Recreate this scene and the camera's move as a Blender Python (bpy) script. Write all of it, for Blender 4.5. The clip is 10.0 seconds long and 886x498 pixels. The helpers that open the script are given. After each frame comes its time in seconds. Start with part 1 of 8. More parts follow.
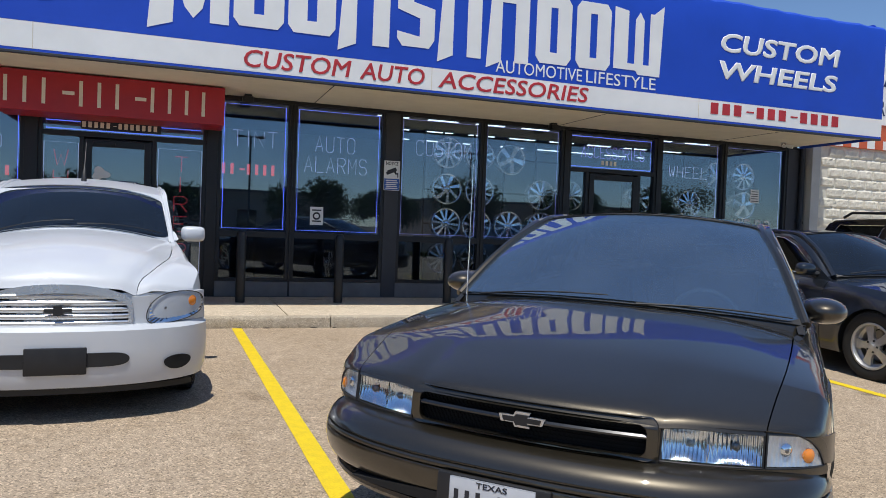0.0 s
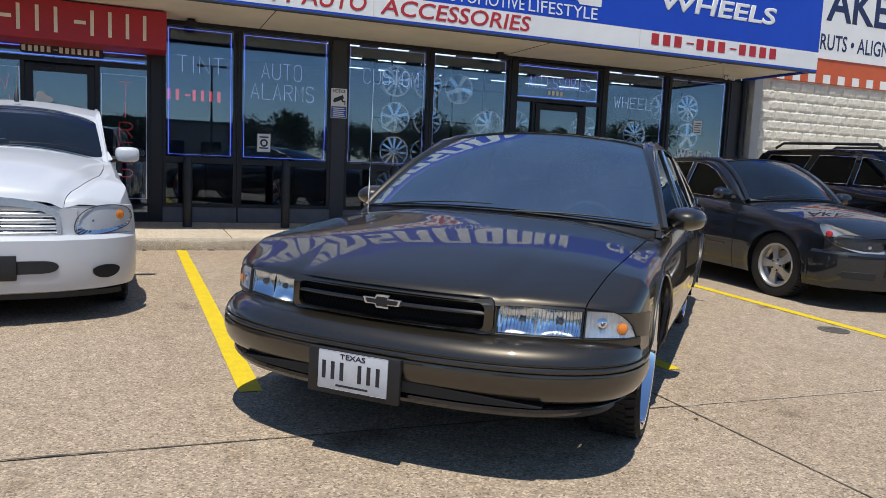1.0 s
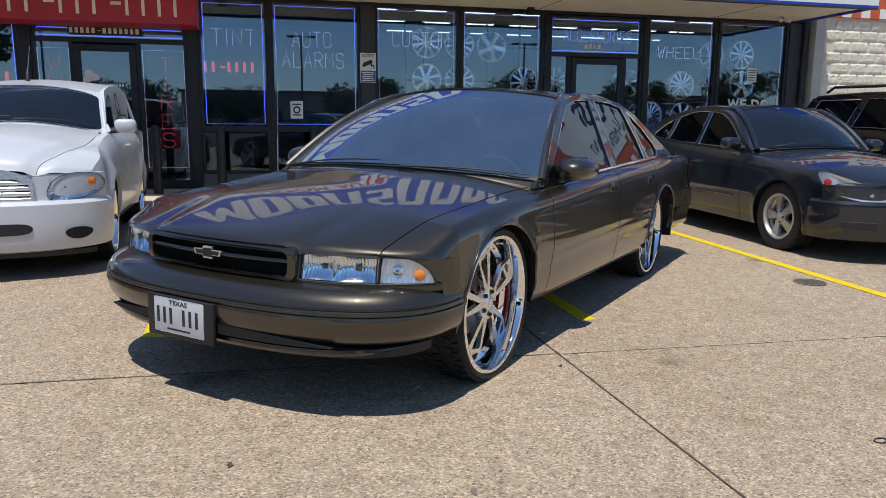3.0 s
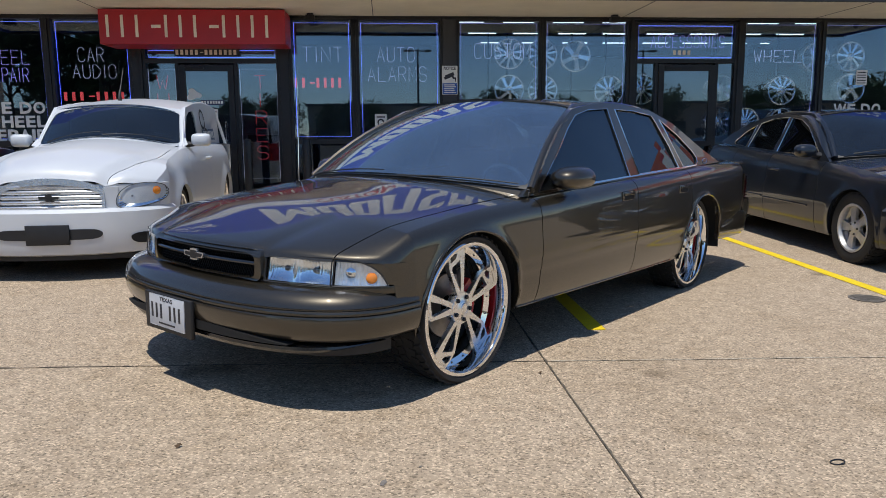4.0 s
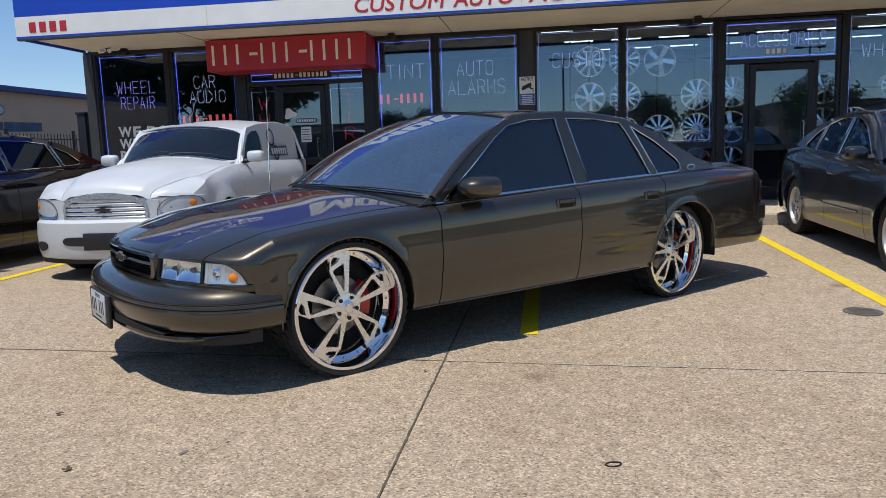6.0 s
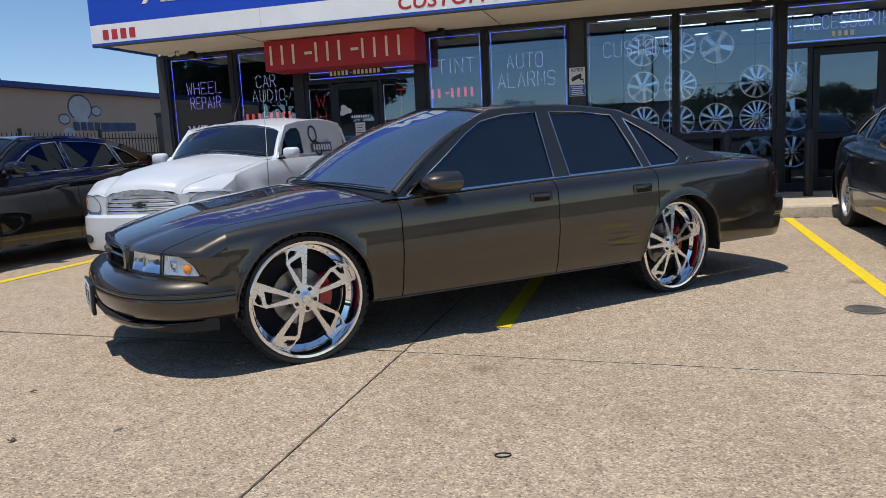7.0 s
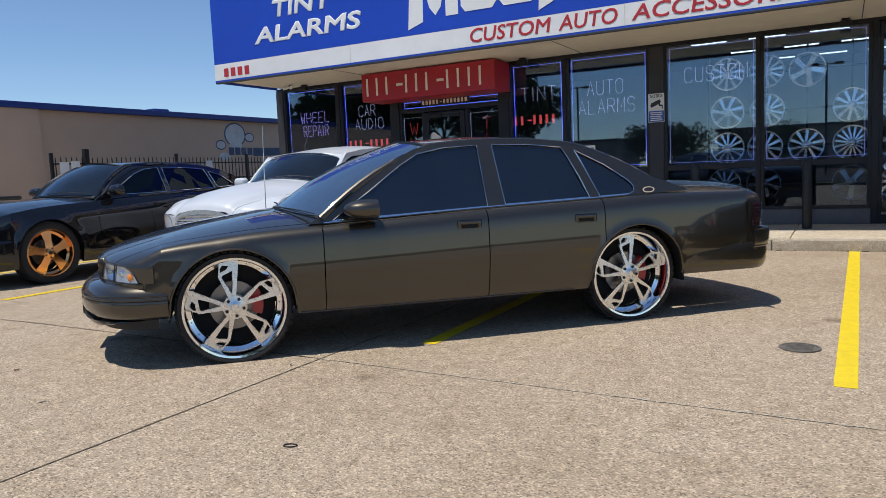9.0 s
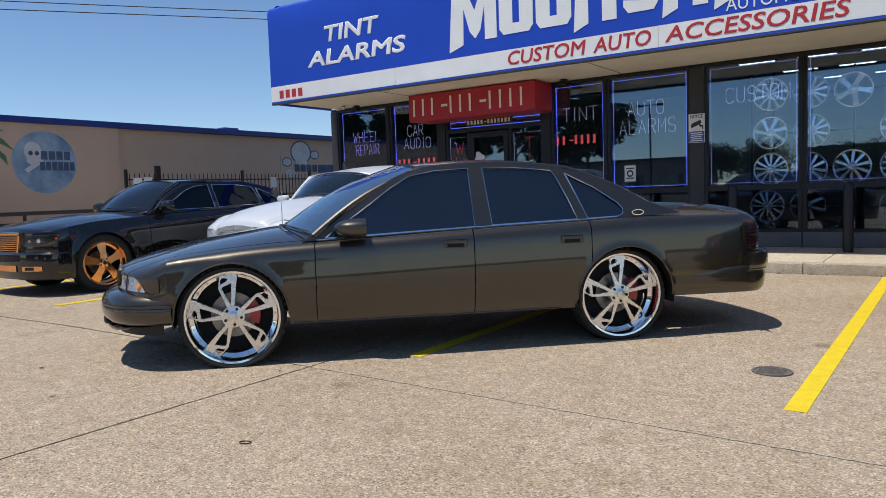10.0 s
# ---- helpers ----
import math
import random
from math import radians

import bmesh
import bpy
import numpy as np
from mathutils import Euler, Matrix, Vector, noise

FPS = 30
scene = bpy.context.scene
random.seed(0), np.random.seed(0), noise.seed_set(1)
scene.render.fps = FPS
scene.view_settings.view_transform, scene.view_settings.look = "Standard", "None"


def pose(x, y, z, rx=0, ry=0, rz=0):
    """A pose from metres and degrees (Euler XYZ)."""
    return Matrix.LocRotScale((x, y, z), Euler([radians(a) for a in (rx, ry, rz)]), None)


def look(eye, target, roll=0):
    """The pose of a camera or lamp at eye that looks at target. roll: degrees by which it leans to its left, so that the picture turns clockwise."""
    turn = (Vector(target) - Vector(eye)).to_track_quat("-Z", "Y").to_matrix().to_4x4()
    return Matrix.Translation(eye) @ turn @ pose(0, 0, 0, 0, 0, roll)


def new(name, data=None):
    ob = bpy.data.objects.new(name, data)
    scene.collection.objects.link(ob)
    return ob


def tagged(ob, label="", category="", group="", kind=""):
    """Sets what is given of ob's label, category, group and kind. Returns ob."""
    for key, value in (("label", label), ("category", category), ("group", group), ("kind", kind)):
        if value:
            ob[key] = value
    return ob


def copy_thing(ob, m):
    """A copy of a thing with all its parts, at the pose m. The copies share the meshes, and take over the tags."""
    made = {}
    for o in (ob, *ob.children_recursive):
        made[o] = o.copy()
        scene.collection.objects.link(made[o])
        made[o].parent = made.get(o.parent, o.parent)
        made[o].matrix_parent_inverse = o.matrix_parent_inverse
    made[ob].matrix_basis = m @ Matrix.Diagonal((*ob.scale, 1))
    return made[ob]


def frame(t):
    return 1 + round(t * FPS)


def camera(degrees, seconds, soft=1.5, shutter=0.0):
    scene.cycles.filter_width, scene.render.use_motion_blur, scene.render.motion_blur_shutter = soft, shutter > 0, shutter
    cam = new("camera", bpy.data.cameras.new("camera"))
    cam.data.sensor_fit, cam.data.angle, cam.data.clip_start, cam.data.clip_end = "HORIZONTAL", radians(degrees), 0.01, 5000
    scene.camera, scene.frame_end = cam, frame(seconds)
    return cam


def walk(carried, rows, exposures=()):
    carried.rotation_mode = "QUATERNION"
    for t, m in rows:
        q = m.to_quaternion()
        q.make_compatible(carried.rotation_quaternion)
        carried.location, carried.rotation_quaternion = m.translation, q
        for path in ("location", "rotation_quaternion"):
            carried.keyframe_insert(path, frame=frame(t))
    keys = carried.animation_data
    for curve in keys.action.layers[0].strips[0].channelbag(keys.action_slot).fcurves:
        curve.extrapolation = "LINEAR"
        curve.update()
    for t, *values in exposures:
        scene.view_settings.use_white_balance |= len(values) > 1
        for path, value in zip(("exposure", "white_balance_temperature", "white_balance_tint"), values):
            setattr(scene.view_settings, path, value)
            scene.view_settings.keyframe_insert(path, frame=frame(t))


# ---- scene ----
cam = camera(62.4, 10.0, 0.7)
PATH = [
    (0, (0.768, 0.346, 1.307), (1.437, 2.23, 1.25), 2.2),
    (0.5, (0.972, 0.185, 1.233), (1.698, 2.042, 1.075), 2.8),
    (1, (1.022, -0.119, 1.209), (1.768, 1.723, 0.979), 2.5),
    (1.5, (1.184, -0.415, 1.206), (1.917, 1.424, 0.928), 2.3),
    (2, (1.446, -0.578, 1.215), (2.14, 1.273, 0.912), 2.0),
    (2.5, (1.762, -0.571, 1.219), (2.373, 1.305, 0.891), 1.1),
    (3.8, (2.634, -0.841, 1.191), (2.847, 1.122, 0.871), -0.3),
    (4, (2.766, -0.877, 1.209), (2.918, 1.093, 0.9), -0.4),
    (4.5, (3.122, -1.032, 1.207), (3.147, 0.947, 0.924), -0.7),
    (5, (3.477, -1.094, 1.196), (3.409, 0.886, 0.922), -1.2),
    (6.5, (4.57, -1.111, 1.196), (4.158, 0.826, 0.918), -2.3),
    (7, (4.965, -1.047, 1.184), (4.428, 0.858, 0.901), -2.8),
    (7.5, (5.393, -1.006, 1.176), (4.741, 0.864, 0.895), -3.1),
    (8, (5.812, -0.919, 1.18), (5.059, 0.914, 0.915), -3.1),
    (8.5, (6.221, -0.915, 1.176), (5.37, 0.88, 0.942), -2.9),
    (9, (6.584, -0.862, 1.17), (5.627, 0.882, 0.967), -2.5),
    (9.5, (6.889, -0.756, 1.189), (5.834, 0.934, 1.013), -2.2),
    (10, (7.263, -0.765, 1.184), (6.131, 0.877, 1.033), -2.0),
]
walk(cam, [(t, look(eye, target, roll)) for t, eye, target, roll in PATH])

# ---- daylight ----
SUN_OFF = (0.13, 0.28)                     # how far a shadow falls per metre of height
sun_dir = Vector((-SUN_OFF[0], -SUN_OFF[1], 1.0)).normalized()
world = bpy.data.worlds.new("sky")
scene.world = world
world.use_nodes = True
wn = world.node_tree
sky = wn.nodes.new("ShaderNodeTexSky")
sky.sky_type = "NISHITA"
sky.sun_disc = False
sky.sun_elevation = math.asin(sun_dir.z)
sky.sun_rotation = math.atan2(sun_dir.x, sun_dir.y)
sky.altitude, sky.air_density, sky.dust_density, sky.ozone_density = 150.0, 0.9, 0.0, 5.0
wn.links.new(sky.outputs["Color"], wn.nodes["Background"].inputs["Color"])
wn.nodes["Background"].inputs["Strength"].default_value = 0.115
sun_data = bpy.data.lights.new("sun", "SUN")
sun_data.energy, sun_data.angle, sun_data.color = 4.0, radians(0.53), (1.0, 0.95, 0.87)
sun_ob = new("sun", sun_data)
sun_ob.matrix_world = look((0, 0, 30), Vector((0, 0, 30)) - sun_dir)
scene.view_settings.exposure = 0.07
scene.view_settings.use_white_balance = True
scene.view_settings.white_balance_temperature, scene.view_settings.white_balance_tint = 6280.0, 10.0

# ---- materials ----
def nodes_of(name):
    m = bpy.data.materials.new(name)
    m.use_nodes = True
    t = m.node_tree
    return m, t, t.nodes["Principled BSDF"]


def nz(t, scale, detail=4.0, rough=0.55, coord="pos"):
    n = t.nodes.new("ShaderNodeTexNoise")
    n.inputs["Scale"].default_value, n.inputs["Detail"].default_value, n.inputs["Roughness"].default_value = scale, detail, rough
    if coord == "pos":
        g = t.nodes.new("ShaderNodeNewGeometry")
        t.links.new(g.outputs["Position"], n.inputs["Vector"])
    else:
        g = t.nodes.new("ShaderNodeTexCoord")
        t.links.new(g.outputs["Object"], n.inputs["Vector"])
    return n


def ramp(t, src, stops):
    r = t.nodes.new("ShaderNodeValToRGB")
    e = r.color_ramp.elements
    while len(e) < len(stops):
        e.new(0.5)
    for k, (p, c) in enumerate(stops):
        e[k].position = p
        e[k].color = (*c, 1) if len(c) == 3 else c
    t.links.new(src, r.inputs["Fac"])
    return r.outputs["Color"]


def mul(t, a, b, fac=1.0, mode="MULTIPLY"):
    x = t.nodes.new("ShaderNodeMix")
    x.data_type, x.blend_type = "RGBA", mode
    x.inputs[0].default_value = fac
    t.links.new(a, x.inputs[6])
    t.links.new(b, x.inputs[7])
    return x.outputs[2]


def bump(t, bsdf, src, strength, dist):
    b = t.nodes.new("ShaderNodeBump")
    b.inputs["Strength"].default_value, b.inputs["Distance"].default_value = strength, dist
    t.links.new(src, b.inputs["Height"])
    t.links.new(b.outputs["Normal"], bsdf.inputs["Normal"])


def plain(name, col, rough=0.5, metal=0.0, vary=0.15, scale=6.0, coat=0.0, coat_rough=0.03, fine=0.0, fine_scale=300.0, coord="obj", spec=0.5):
    m, t, b = nodes_of(name)
    n = nz(t, scale, 5.0, 0.6, coord)
    lo, hi = [c * (1 - vary) for c in col], [min(1, c * (1 + vary)) for c in col]
    c = ramp(t, n.outputs["Fac"], [(0.3, lo), (0.7, hi)])
    if fine:
        n2 = nz(t, fine_scale, 2.0, 0.5, coord)
        c = mul(t, c, ramp(t, n2.outputs["Fac"], [(0.35, (1 - fine,) * 3), (0.65, (1, 1, 1))]))
        bump(t, b, n2.outputs["Fac"], 0.25, 0.002)
    t.links.new(c, b.inputs["Base Color"])
    r = t.nodes.new("ShaderNodeMapRange")
    r.inputs["To Min"].default_value, r.inputs["To Max"].default_value = max(0.0, rough * 0.8), min(1.0, rough * 1.2)
    t.links.new(n.outputs["Fac"], r.inputs["Value"])
    t.links.new(r.outputs["Result"], b.inputs["Roughness"])
    b.inputs["Metallic"].default_value = metal
    b.inputs["Coat Weight"].default_value, b.inputs["Coat Roughness"].default_value = coat, coat_rough
    b.inputs["Specular IOR Level"].default_value = spec
    return m


def glass(name, tint, gloss_rough=0.0, ior=1.5, boost=1.0, dust_haze=0.0, coat=(1.0, 1.0, 1.0)):
    m, t, b = nodes_of(name)
    t.nodes.remove(b)
    tr, gl, mx, fr = (t.nodes.new("ShaderNode" + k) for k in ("BsdfTransparent", "BsdfGlossy", "MixShader", "LayerWeight"))
    tr.inputs["Color"].default_value = (*tint, 1)
    gl.inputs["Roughness"].default_value = gloss_rough
    gl.inputs["Color"].default_value = (*coat, 1)
    fr.inputs["Blend"].default_value = 0.5
    f0 = min(0.9, boost * ((ior - 1) / (ior + 1)) ** 2)
    pw, ma = t.nodes.new("ShaderNodeMath"), t.nodes.new("ShaderNodeMath")
    pw.operation, ma.operation, ma.use_clamp = "POWER", "MULTIPLY_ADD", True
    pw.inputs[1].default_value = 5.0
    ma.inputs[1].default_value, ma.inputs[2].default_value = 1.0 - f0, f0
    t.links.new(fr.outputs["Facing"], pw.inputs[0])
    t.links.new(pw.outputs[0], ma.inputs[0])
    fac = ma.outputs[0]
    t.links.new(fac, mx.inputs[0])
    see = tr.outputs[0]
    # bluish diffuse film: dust, plus sky sheen and haze put into its colour
    if dust_haze:
        di, m2 = t.nodes.new("ShaderNodeBsdfDiffuse"), t.nodes.new("ShaderNodeMixShader")
        di.inputs["Color"].default_value = (0.34, 0.42, 0.52, 1)
        film = nz(t, 3.0, 5.0, 0.6, "obj")
        rg = t.nodes.new("ShaderNodeMapRange")
        rg.inputs["To Min"].default_value, rg.inputs["To Max"].default_value = dust_haze * 0.5, dust_haze * 1.5
        t.links.new(film.outputs["Fac"], rg.inputs["Value"])
        t.links.new(rg.outputs["Result"], m2.inputs[0])
        t.links.new(see, m2.inputs[1])
        t.links.new(di.outputs[0], m2.inputs[2])
        see = m2.outputs[0]
    t.links.new(see, mx.inputs[1])
    t.links.new(gl.outputs[0], mx.inputs[2])
    t.links.new(mx.outputs[0], t.nodes["Material Output"].inputs["Surface"])
    return m


def glow(name, col, strength):
    m, t, b = nodes_of(name)
    b.inputs["Base Color"].default_value = (*col, 1)
    b.inputs["Emission Color"].default_value = (*col, 1)
    b.inputs["Emission Strength"].default_value = strength
    return m


def concrete(name, base, pebble, grain=95.0, warm=(1.0, 0.93, 0.8)):
    """Worn exposed-aggregate concrete: pebbles, stains, tyre dirt."""
    m, t, b = nodes_of(name)
    peb = t.nodes.new("ShaderNodeTexVoronoi")
    peb.inputs["Scale"].default_value = grain
    g = t.nodes.new("ShaderNodeNewGeometry")
    t.links.new(g.outputs["Position"], peb.inputs["Vector"])
    sep = t.nodes.new("ShaderNodeSeparateColor")
    t.links.new(peb.outputs["Color"], sep.inputs["Color"])
    stones = ramp(t, sep.outputs[0], [(0.0, [c * 0.32 for c in pebble]), (0.20, [c * 0.78 for c in pebble]), (0.7, pebble), (1.0, [min(1, c * 1.65) for c in pebble])])
    fine = nz(t, 260.0, 3.0, 0.6)
    paste = ramp(t, fine.outputs["Fac"], [(0.3, [c * 0.75 for c in base]), (0.7, base)])
    c = mul(t, paste, stones, 0.86, "MIX")
    mott = nz(t, 14.0, 4.0, 0.65)
    c = mul(t, c, ramp(t, mott.outputs["Fac"], [(0.3, (0.84, 0.82, 0.79)), (0.52, (0.98, 0.98, 0.98)), (0.72, (1.1, 1.1, 1.09))]))
    big = nz(t, 0.35, 6.0, 0.62)
    c = mul(t, c, ramp(t, big.outputs["Fac"], [(0.25, (0.80, 0.77, 0.72)), (0.5, (0.97, 0.96, 0.94)), (0.75, (1.0, 1.0, 1.0))]))
    mid = nz(t, 3.1, 5.0, 0.65)
    c = mul(t, c, ramp(t, mid.outputs["Fac"], [(0.28, (0.84, 0.82, 0.78)), (0.45, (1, 1, 1)), (1.0, (1, 1, 1))]))
    spot = nz(t, 1.3, 2.0, 0.4)
    c = mul(t, c, ramp(t, spot.outputs["Fac"], [(0.235, (0.5, 0.47, 0.43)), (0.29, (1, 1, 1)), (1.0, (1, 1, 1))]))
    t.links.new(c, b.inputs["Base Color"])
    b.inputs["Roughness"].default_value = 0.85
    b.inputs["Specular IOR Level"].default_value = 0.3
    bump(t, b, peb.outputs["Distance"], 0.5, 0.003)
    return m


def block_face(name, col):
    m, t, b = nodes_of(name)
    n1, n2 = nz(t, 9.0, 8.0, 0.7), nz(t, 0.6, 3.0, 0.5)
    info = t.nodes.new("ShaderNodeObjectInfo")
    c = ramp(t, n1.outputs["Fac"], [(0.25, [k * 0.8 for k in col]), (0.6, col), (0.85, [min(1, k * 1.1) for k in col])])
    c = mul(t, c, ramp(t, info.outputs["Random"], [(0.0, (0.9, 0.9, 0.89)), (1.0, (1, 1, 1))]))
    c = mul(t, c, ramp(t, n2.outputs["Fac"], [(0.3, (0.92, 0.91, 0.88)), (0.6, (1, 1, 1))]))
    t.links.new(c, b.inputs["Base Color"])
    b.inputs["Roughness"].default_value = 0.9
    bump(t, b, n1.outputs["Fac"], 0.8, 0.014)
    return m


def metal_paint(name, col, flake, metal=0.55, rough=0.32, spec=0.3):
    """Automotive paint: metallic base with fine flakes under a clear coat and a thin dusty film."""
    m, t, b = nodes_of(name)
    n = nz(t, 900.0, 1.0, 0.5, "obj")
    c = ramp(t, n.outputs["Fac"], [(0.35, col), (0.75, flake)])
    d = nz(t, 2.2, 5.0, 0.6, "obj")
    t.links.new(c, b.inputs["Base Color"])
    r = t.nodes.new("ShaderNodeMapRange")
    r.inputs["To Min"].default_value, r.inputs["To Max"].default_value = 0.008, 0.035
    t.links.new(d.outputs["Fac"], r.inputs["Value"])
    t.links.new(r.outputs["Result"], b.inputs["Coat Roughness"])
    b.inputs["Metallic"].default_value, b.inputs["Roughness"].default_value = metal, rough
    b.inputs["Coat Weight"].default_value, b.inputs["Coat IOR"].default_value = 1.0, 1.6
    b.inputs["Specular IOR Level"].default_value = spec
    return m


def mural(name, a, bcol, scale):
    m, t, b = nodes_of(name)
    n = nz(t, scale, 4.0, 0.6)
    t.links.new(ramp(t, n.outputs["Fac"], [(0.3, a), (0.7, bcol)]), b.inputs["Base Color"])
    b.inputs["Roughness"].default_value = 0.7
    return m


M = {}
M["lot"] = concrete("lot_concrete", (0.465, 0.373, 0.268), (0.433, 0.341, 0.243), 125.0)
M["walk"] = concrete("sidewalk_concrete", (0.68, 0.58, 0.44), (0.64, 0.54, 0.41), 160.0)
M["kerb"] = concrete("kerb_concrete", (0.50, 0.44, 0.345), (0.46, 0.40, 0.31), 190.0)
M["dirt"] = plain("joint_dirt", (0.10, 0.08, 0.058), 0.95, vary=0.4, scale=20, coord="pos")
M["stain"] = plain("tar", (0.16, 0.14, 0.12), 0.7, vary=0.3, scale=40, coord="pos")
M["leaf_dry"] = plain("dry_leaf", (0.12, 0.075, 0.04), 0.8, vary=0.4, scale=60, coord="pos")
M["yellow"] = plain("road_yellow", (0.83, 0.60, 0.012), 0.6, vary=0.10, scale=14, fine=0.16, fine_scale=130, coord="pos")
M["asphalt"] = plain("asphalt", (0.055, 0.053, 0.05), 0.9, vary=0.25, scale=3, fine=0.3, fine_scale=160, coord="pos")
M["grass"] = plain("dry_grass", (0.10, 0.11, 0.035), 0.95, vary=0.4, scale=2, fine=0.4, fine_scale=60, coord="pos")
M["blue"] = plain("blue_awning", (0.008, 0.065, 0.52), 0.5, vary=0.07, scale=1.6, coord="pos")
M["white_vinyl"] = plain("white_vinyl", (0.88, 0.87, 0.83), 0.5, vary=0.04, scale=2.0, coord="pos")
M["red_letter"] = plain("red_letter", (0.50, 0.028, 0.035), 0.5, vary=0.1, coord="pos")
M["red_sign"] = plain("red_sign", (0.40, 0.018, 0.028), 0.45, vary=0.1, scale=3, coord="pos")
M["cream"] = plain("cream_letter", (0.80, 0.72, 0.60), 0.5, vary=0.06, coord="pos")
M["soffit"] = plain("soffit_paint", (0.72, 0.66, 0.54), 0.7, vary=0.08, scale=2.0, coord="pos")
M["frame"] = plain("bronze_aluminium", (0.014, 0.0145, 0.017), 0.45, 0.2, vary=0.2, scale=4, coord="pos")
M["pier"] = plain("dark_pier_paint", (0.033, 0.036, 0.043), 0.6, vary=0.15, scale=5, coord="pos")
M["plinth"] = plain("plinth_paint", (0.14, 0.14, 0.14), 0.7, vary=0.2, scale=3, coord="pos")
M["shop_glass"] = glass("shop_glass", (0.84, 0.89, 0.94), 0.0, 1.55, 2.55, 0.0, (0.72, 0.87, 1.0))
M["low_glass"] = glass("dark_shop_glass", (0.52, 0.57, 0.64), 0.0, 1.5, 2.0, 0.0, (0.72, 0.87, 1.0))
M["neon_blue"] = glow("neon_blue", (0.16, 0.22, 1.0), 1.05)
M["neon_white"] = glow("neon_pale", (0.62, 0.60, 0.82), 0.32)
M["neon_violet"] = glow("neon_violet", (0.45, 0.36, 0.95), 0.5)
M["neon_faint"] = glow("neon_faint_violet", (0.34, 0.33, 0.80), 0.42)
M["neon_red"] = glow("neon_red", (1.0, 0.10, 0.10), 0.55)
M["neon_dim"] = glow("neon_unlit_red", (0.7, 0.06, 0.07), 0.25)
M["tube"] = glow("fluorescent_tube", (0.9, 0.97, 1.0), 1.7)
M["room"] = plain("room_wall", (0.16, 0.18, 0.20), 0.8, vary=0.15, coord="pos")
M["room_floor"] = plain("room_floor", (0.09, 0.09, 0.09), 0.5, vary=0.2, coord="pos")
M["black"] = plain("black_metal", (0.012, 0.012, 0.013), 0.4, vary=0.2)
M["gloss_black"] = plain("gloss_black_plastic", (0.010, 0.011, 0.013), 0.22, vary=0.2, scale=12, coat=0.6)
M["black_plastic"] = plain("black_plastic", (0.014, 0.014, 0.015), 0.55, vary=0.25, scale=12)
# near-black: the shade inside openings is put into this colour
M["cavity"] = plain("cavity_shade", (0.006, 0.006, 0.006), 0.9, vary=0.2)
M["rubber"] = plain("tyre_rubber", (0.016, 0.016, 0.016), 0.75, vary=0.25, scale=20, fine=0.3, fine_scale=120)
M["chrome"] = plain("chrome", (0.86, 0.87, 0.88), 0.05, 1.0, vary=0.02)
M["brushed"] = plain("brushed_aluminium", (0.80, 0.81, 0.82), 0.28, 1.0, vary=0.05, scale=30)
M["show_rim"] = plain("polished_rim", (0.95, 0.96, 0.97), 0.16, 0.85, vary=0.03)
M["alloy"] = plain("dull_alloy", (0.50, 0.50, 0.50), 0.45, 0.7, vary=0.12, scale=18)
M["gold"] = plain("copper_gold_rim", (0.85, 0.42, 0.17), 0.12, 1.0, vary=0.06)
M["disc"] = plain("brake_disc", (0.26, 0.25, 0.24), 0.35, 1.0, vary=0.15, scale=25)
M["caliper"] = plain("red_caliper", (0.45, 0.010, 0.014), 0.35, vary=0.08, coat=0.6)
M["bronze_paint"] = metal_paint("dark_bronze_paint", (0.027, 0.0230, 0.0162), (0.080, 0.067, 0.0455), 0.72, 0.37, 0.45)
M["white_paint"] = plain("white_car_paint", (0.58, 0.60, 0.62), 0.4, vary=0.02, scale=3, coat=0.5)
M["grey_paint"] = metal_paint("charcoal_paint", (0.008, 0.010, 0.014), (0.022, 0.027, 0.036), 0.2, 0.4, 0.15)
M["black_paint"] = metal_paint("black_car_paint", (0.003, 0.003, 0.004), (0.006, 0.006, 0.008), 0.0, 0.3, 0.1)
M["tint"] = glass("tinted_car_glass", (0.09, 0.12, 0.16), 0.0, 1.5, 2.2, 0.018, (0.75, 0.88, 1.0))
M["tint_dark"] = glass("dark_tinted_car_glass", (0.05, 0.06, 0.08), 0.0, 1.5, 0.9, 0.004, (0.75, 0.88, 1.0))
# the large film share paints part of the sky's sheen onto the windscreen
M["screen_glass"] = glass("windscreen_glass", (0.58, 0.70, 0.78), 0.0, 1.6, 4.6, 0.095, (0.80, 0.92, 1.0))
M["screen_dark"] = glass("dark_windscreen_glass", (0.30, 0.37, 0.43), 0.0, 1.5, 1.6, 0.03, (0.80, 0.92, 1.0))
M["lens"] = glass("clear_lens", (0.96, 0.97, 0.98), 0.02, 1.45, 0.8)
M["smoke_lens"] = plain("smoked_lens", (0.035, 0.006, 0.007), 0.15, vary=0.2, coat=1.0)
M["amber"] = plain("amber_lens", (0.85, 0.26, 0.02), 0.2, vary=0.1, coat=1.0)
M["red_lens"] = plain("red_lens", (0.5, 0.02, 0.02), 0.2, vary=0.1, coat=1.0)
M["reflector"] = plain("lamp_reflector", (0.84, 0.88, 0.92), 0.09, 1.0, vary=0.04, scale=40)
M["lamp_bowl"] = plain("lamp_bowl", (0.70, 0.74, 0.78), 0.22, 0.55, vary=0.08, scale=30)
M["silver_trim"] = plain("silver_trim", (0.58, 0.60, 0.63), 0.26, 0.8, vary=0.05)
M["cabin"] = plain("cabin_trim", (0.045, 0.045, 0.048), 0.8, vary=0.15)
M["dash"] = plain("dashboard_trim", (0.16, 0.165, 0.17), 0.7, vary=0.15)
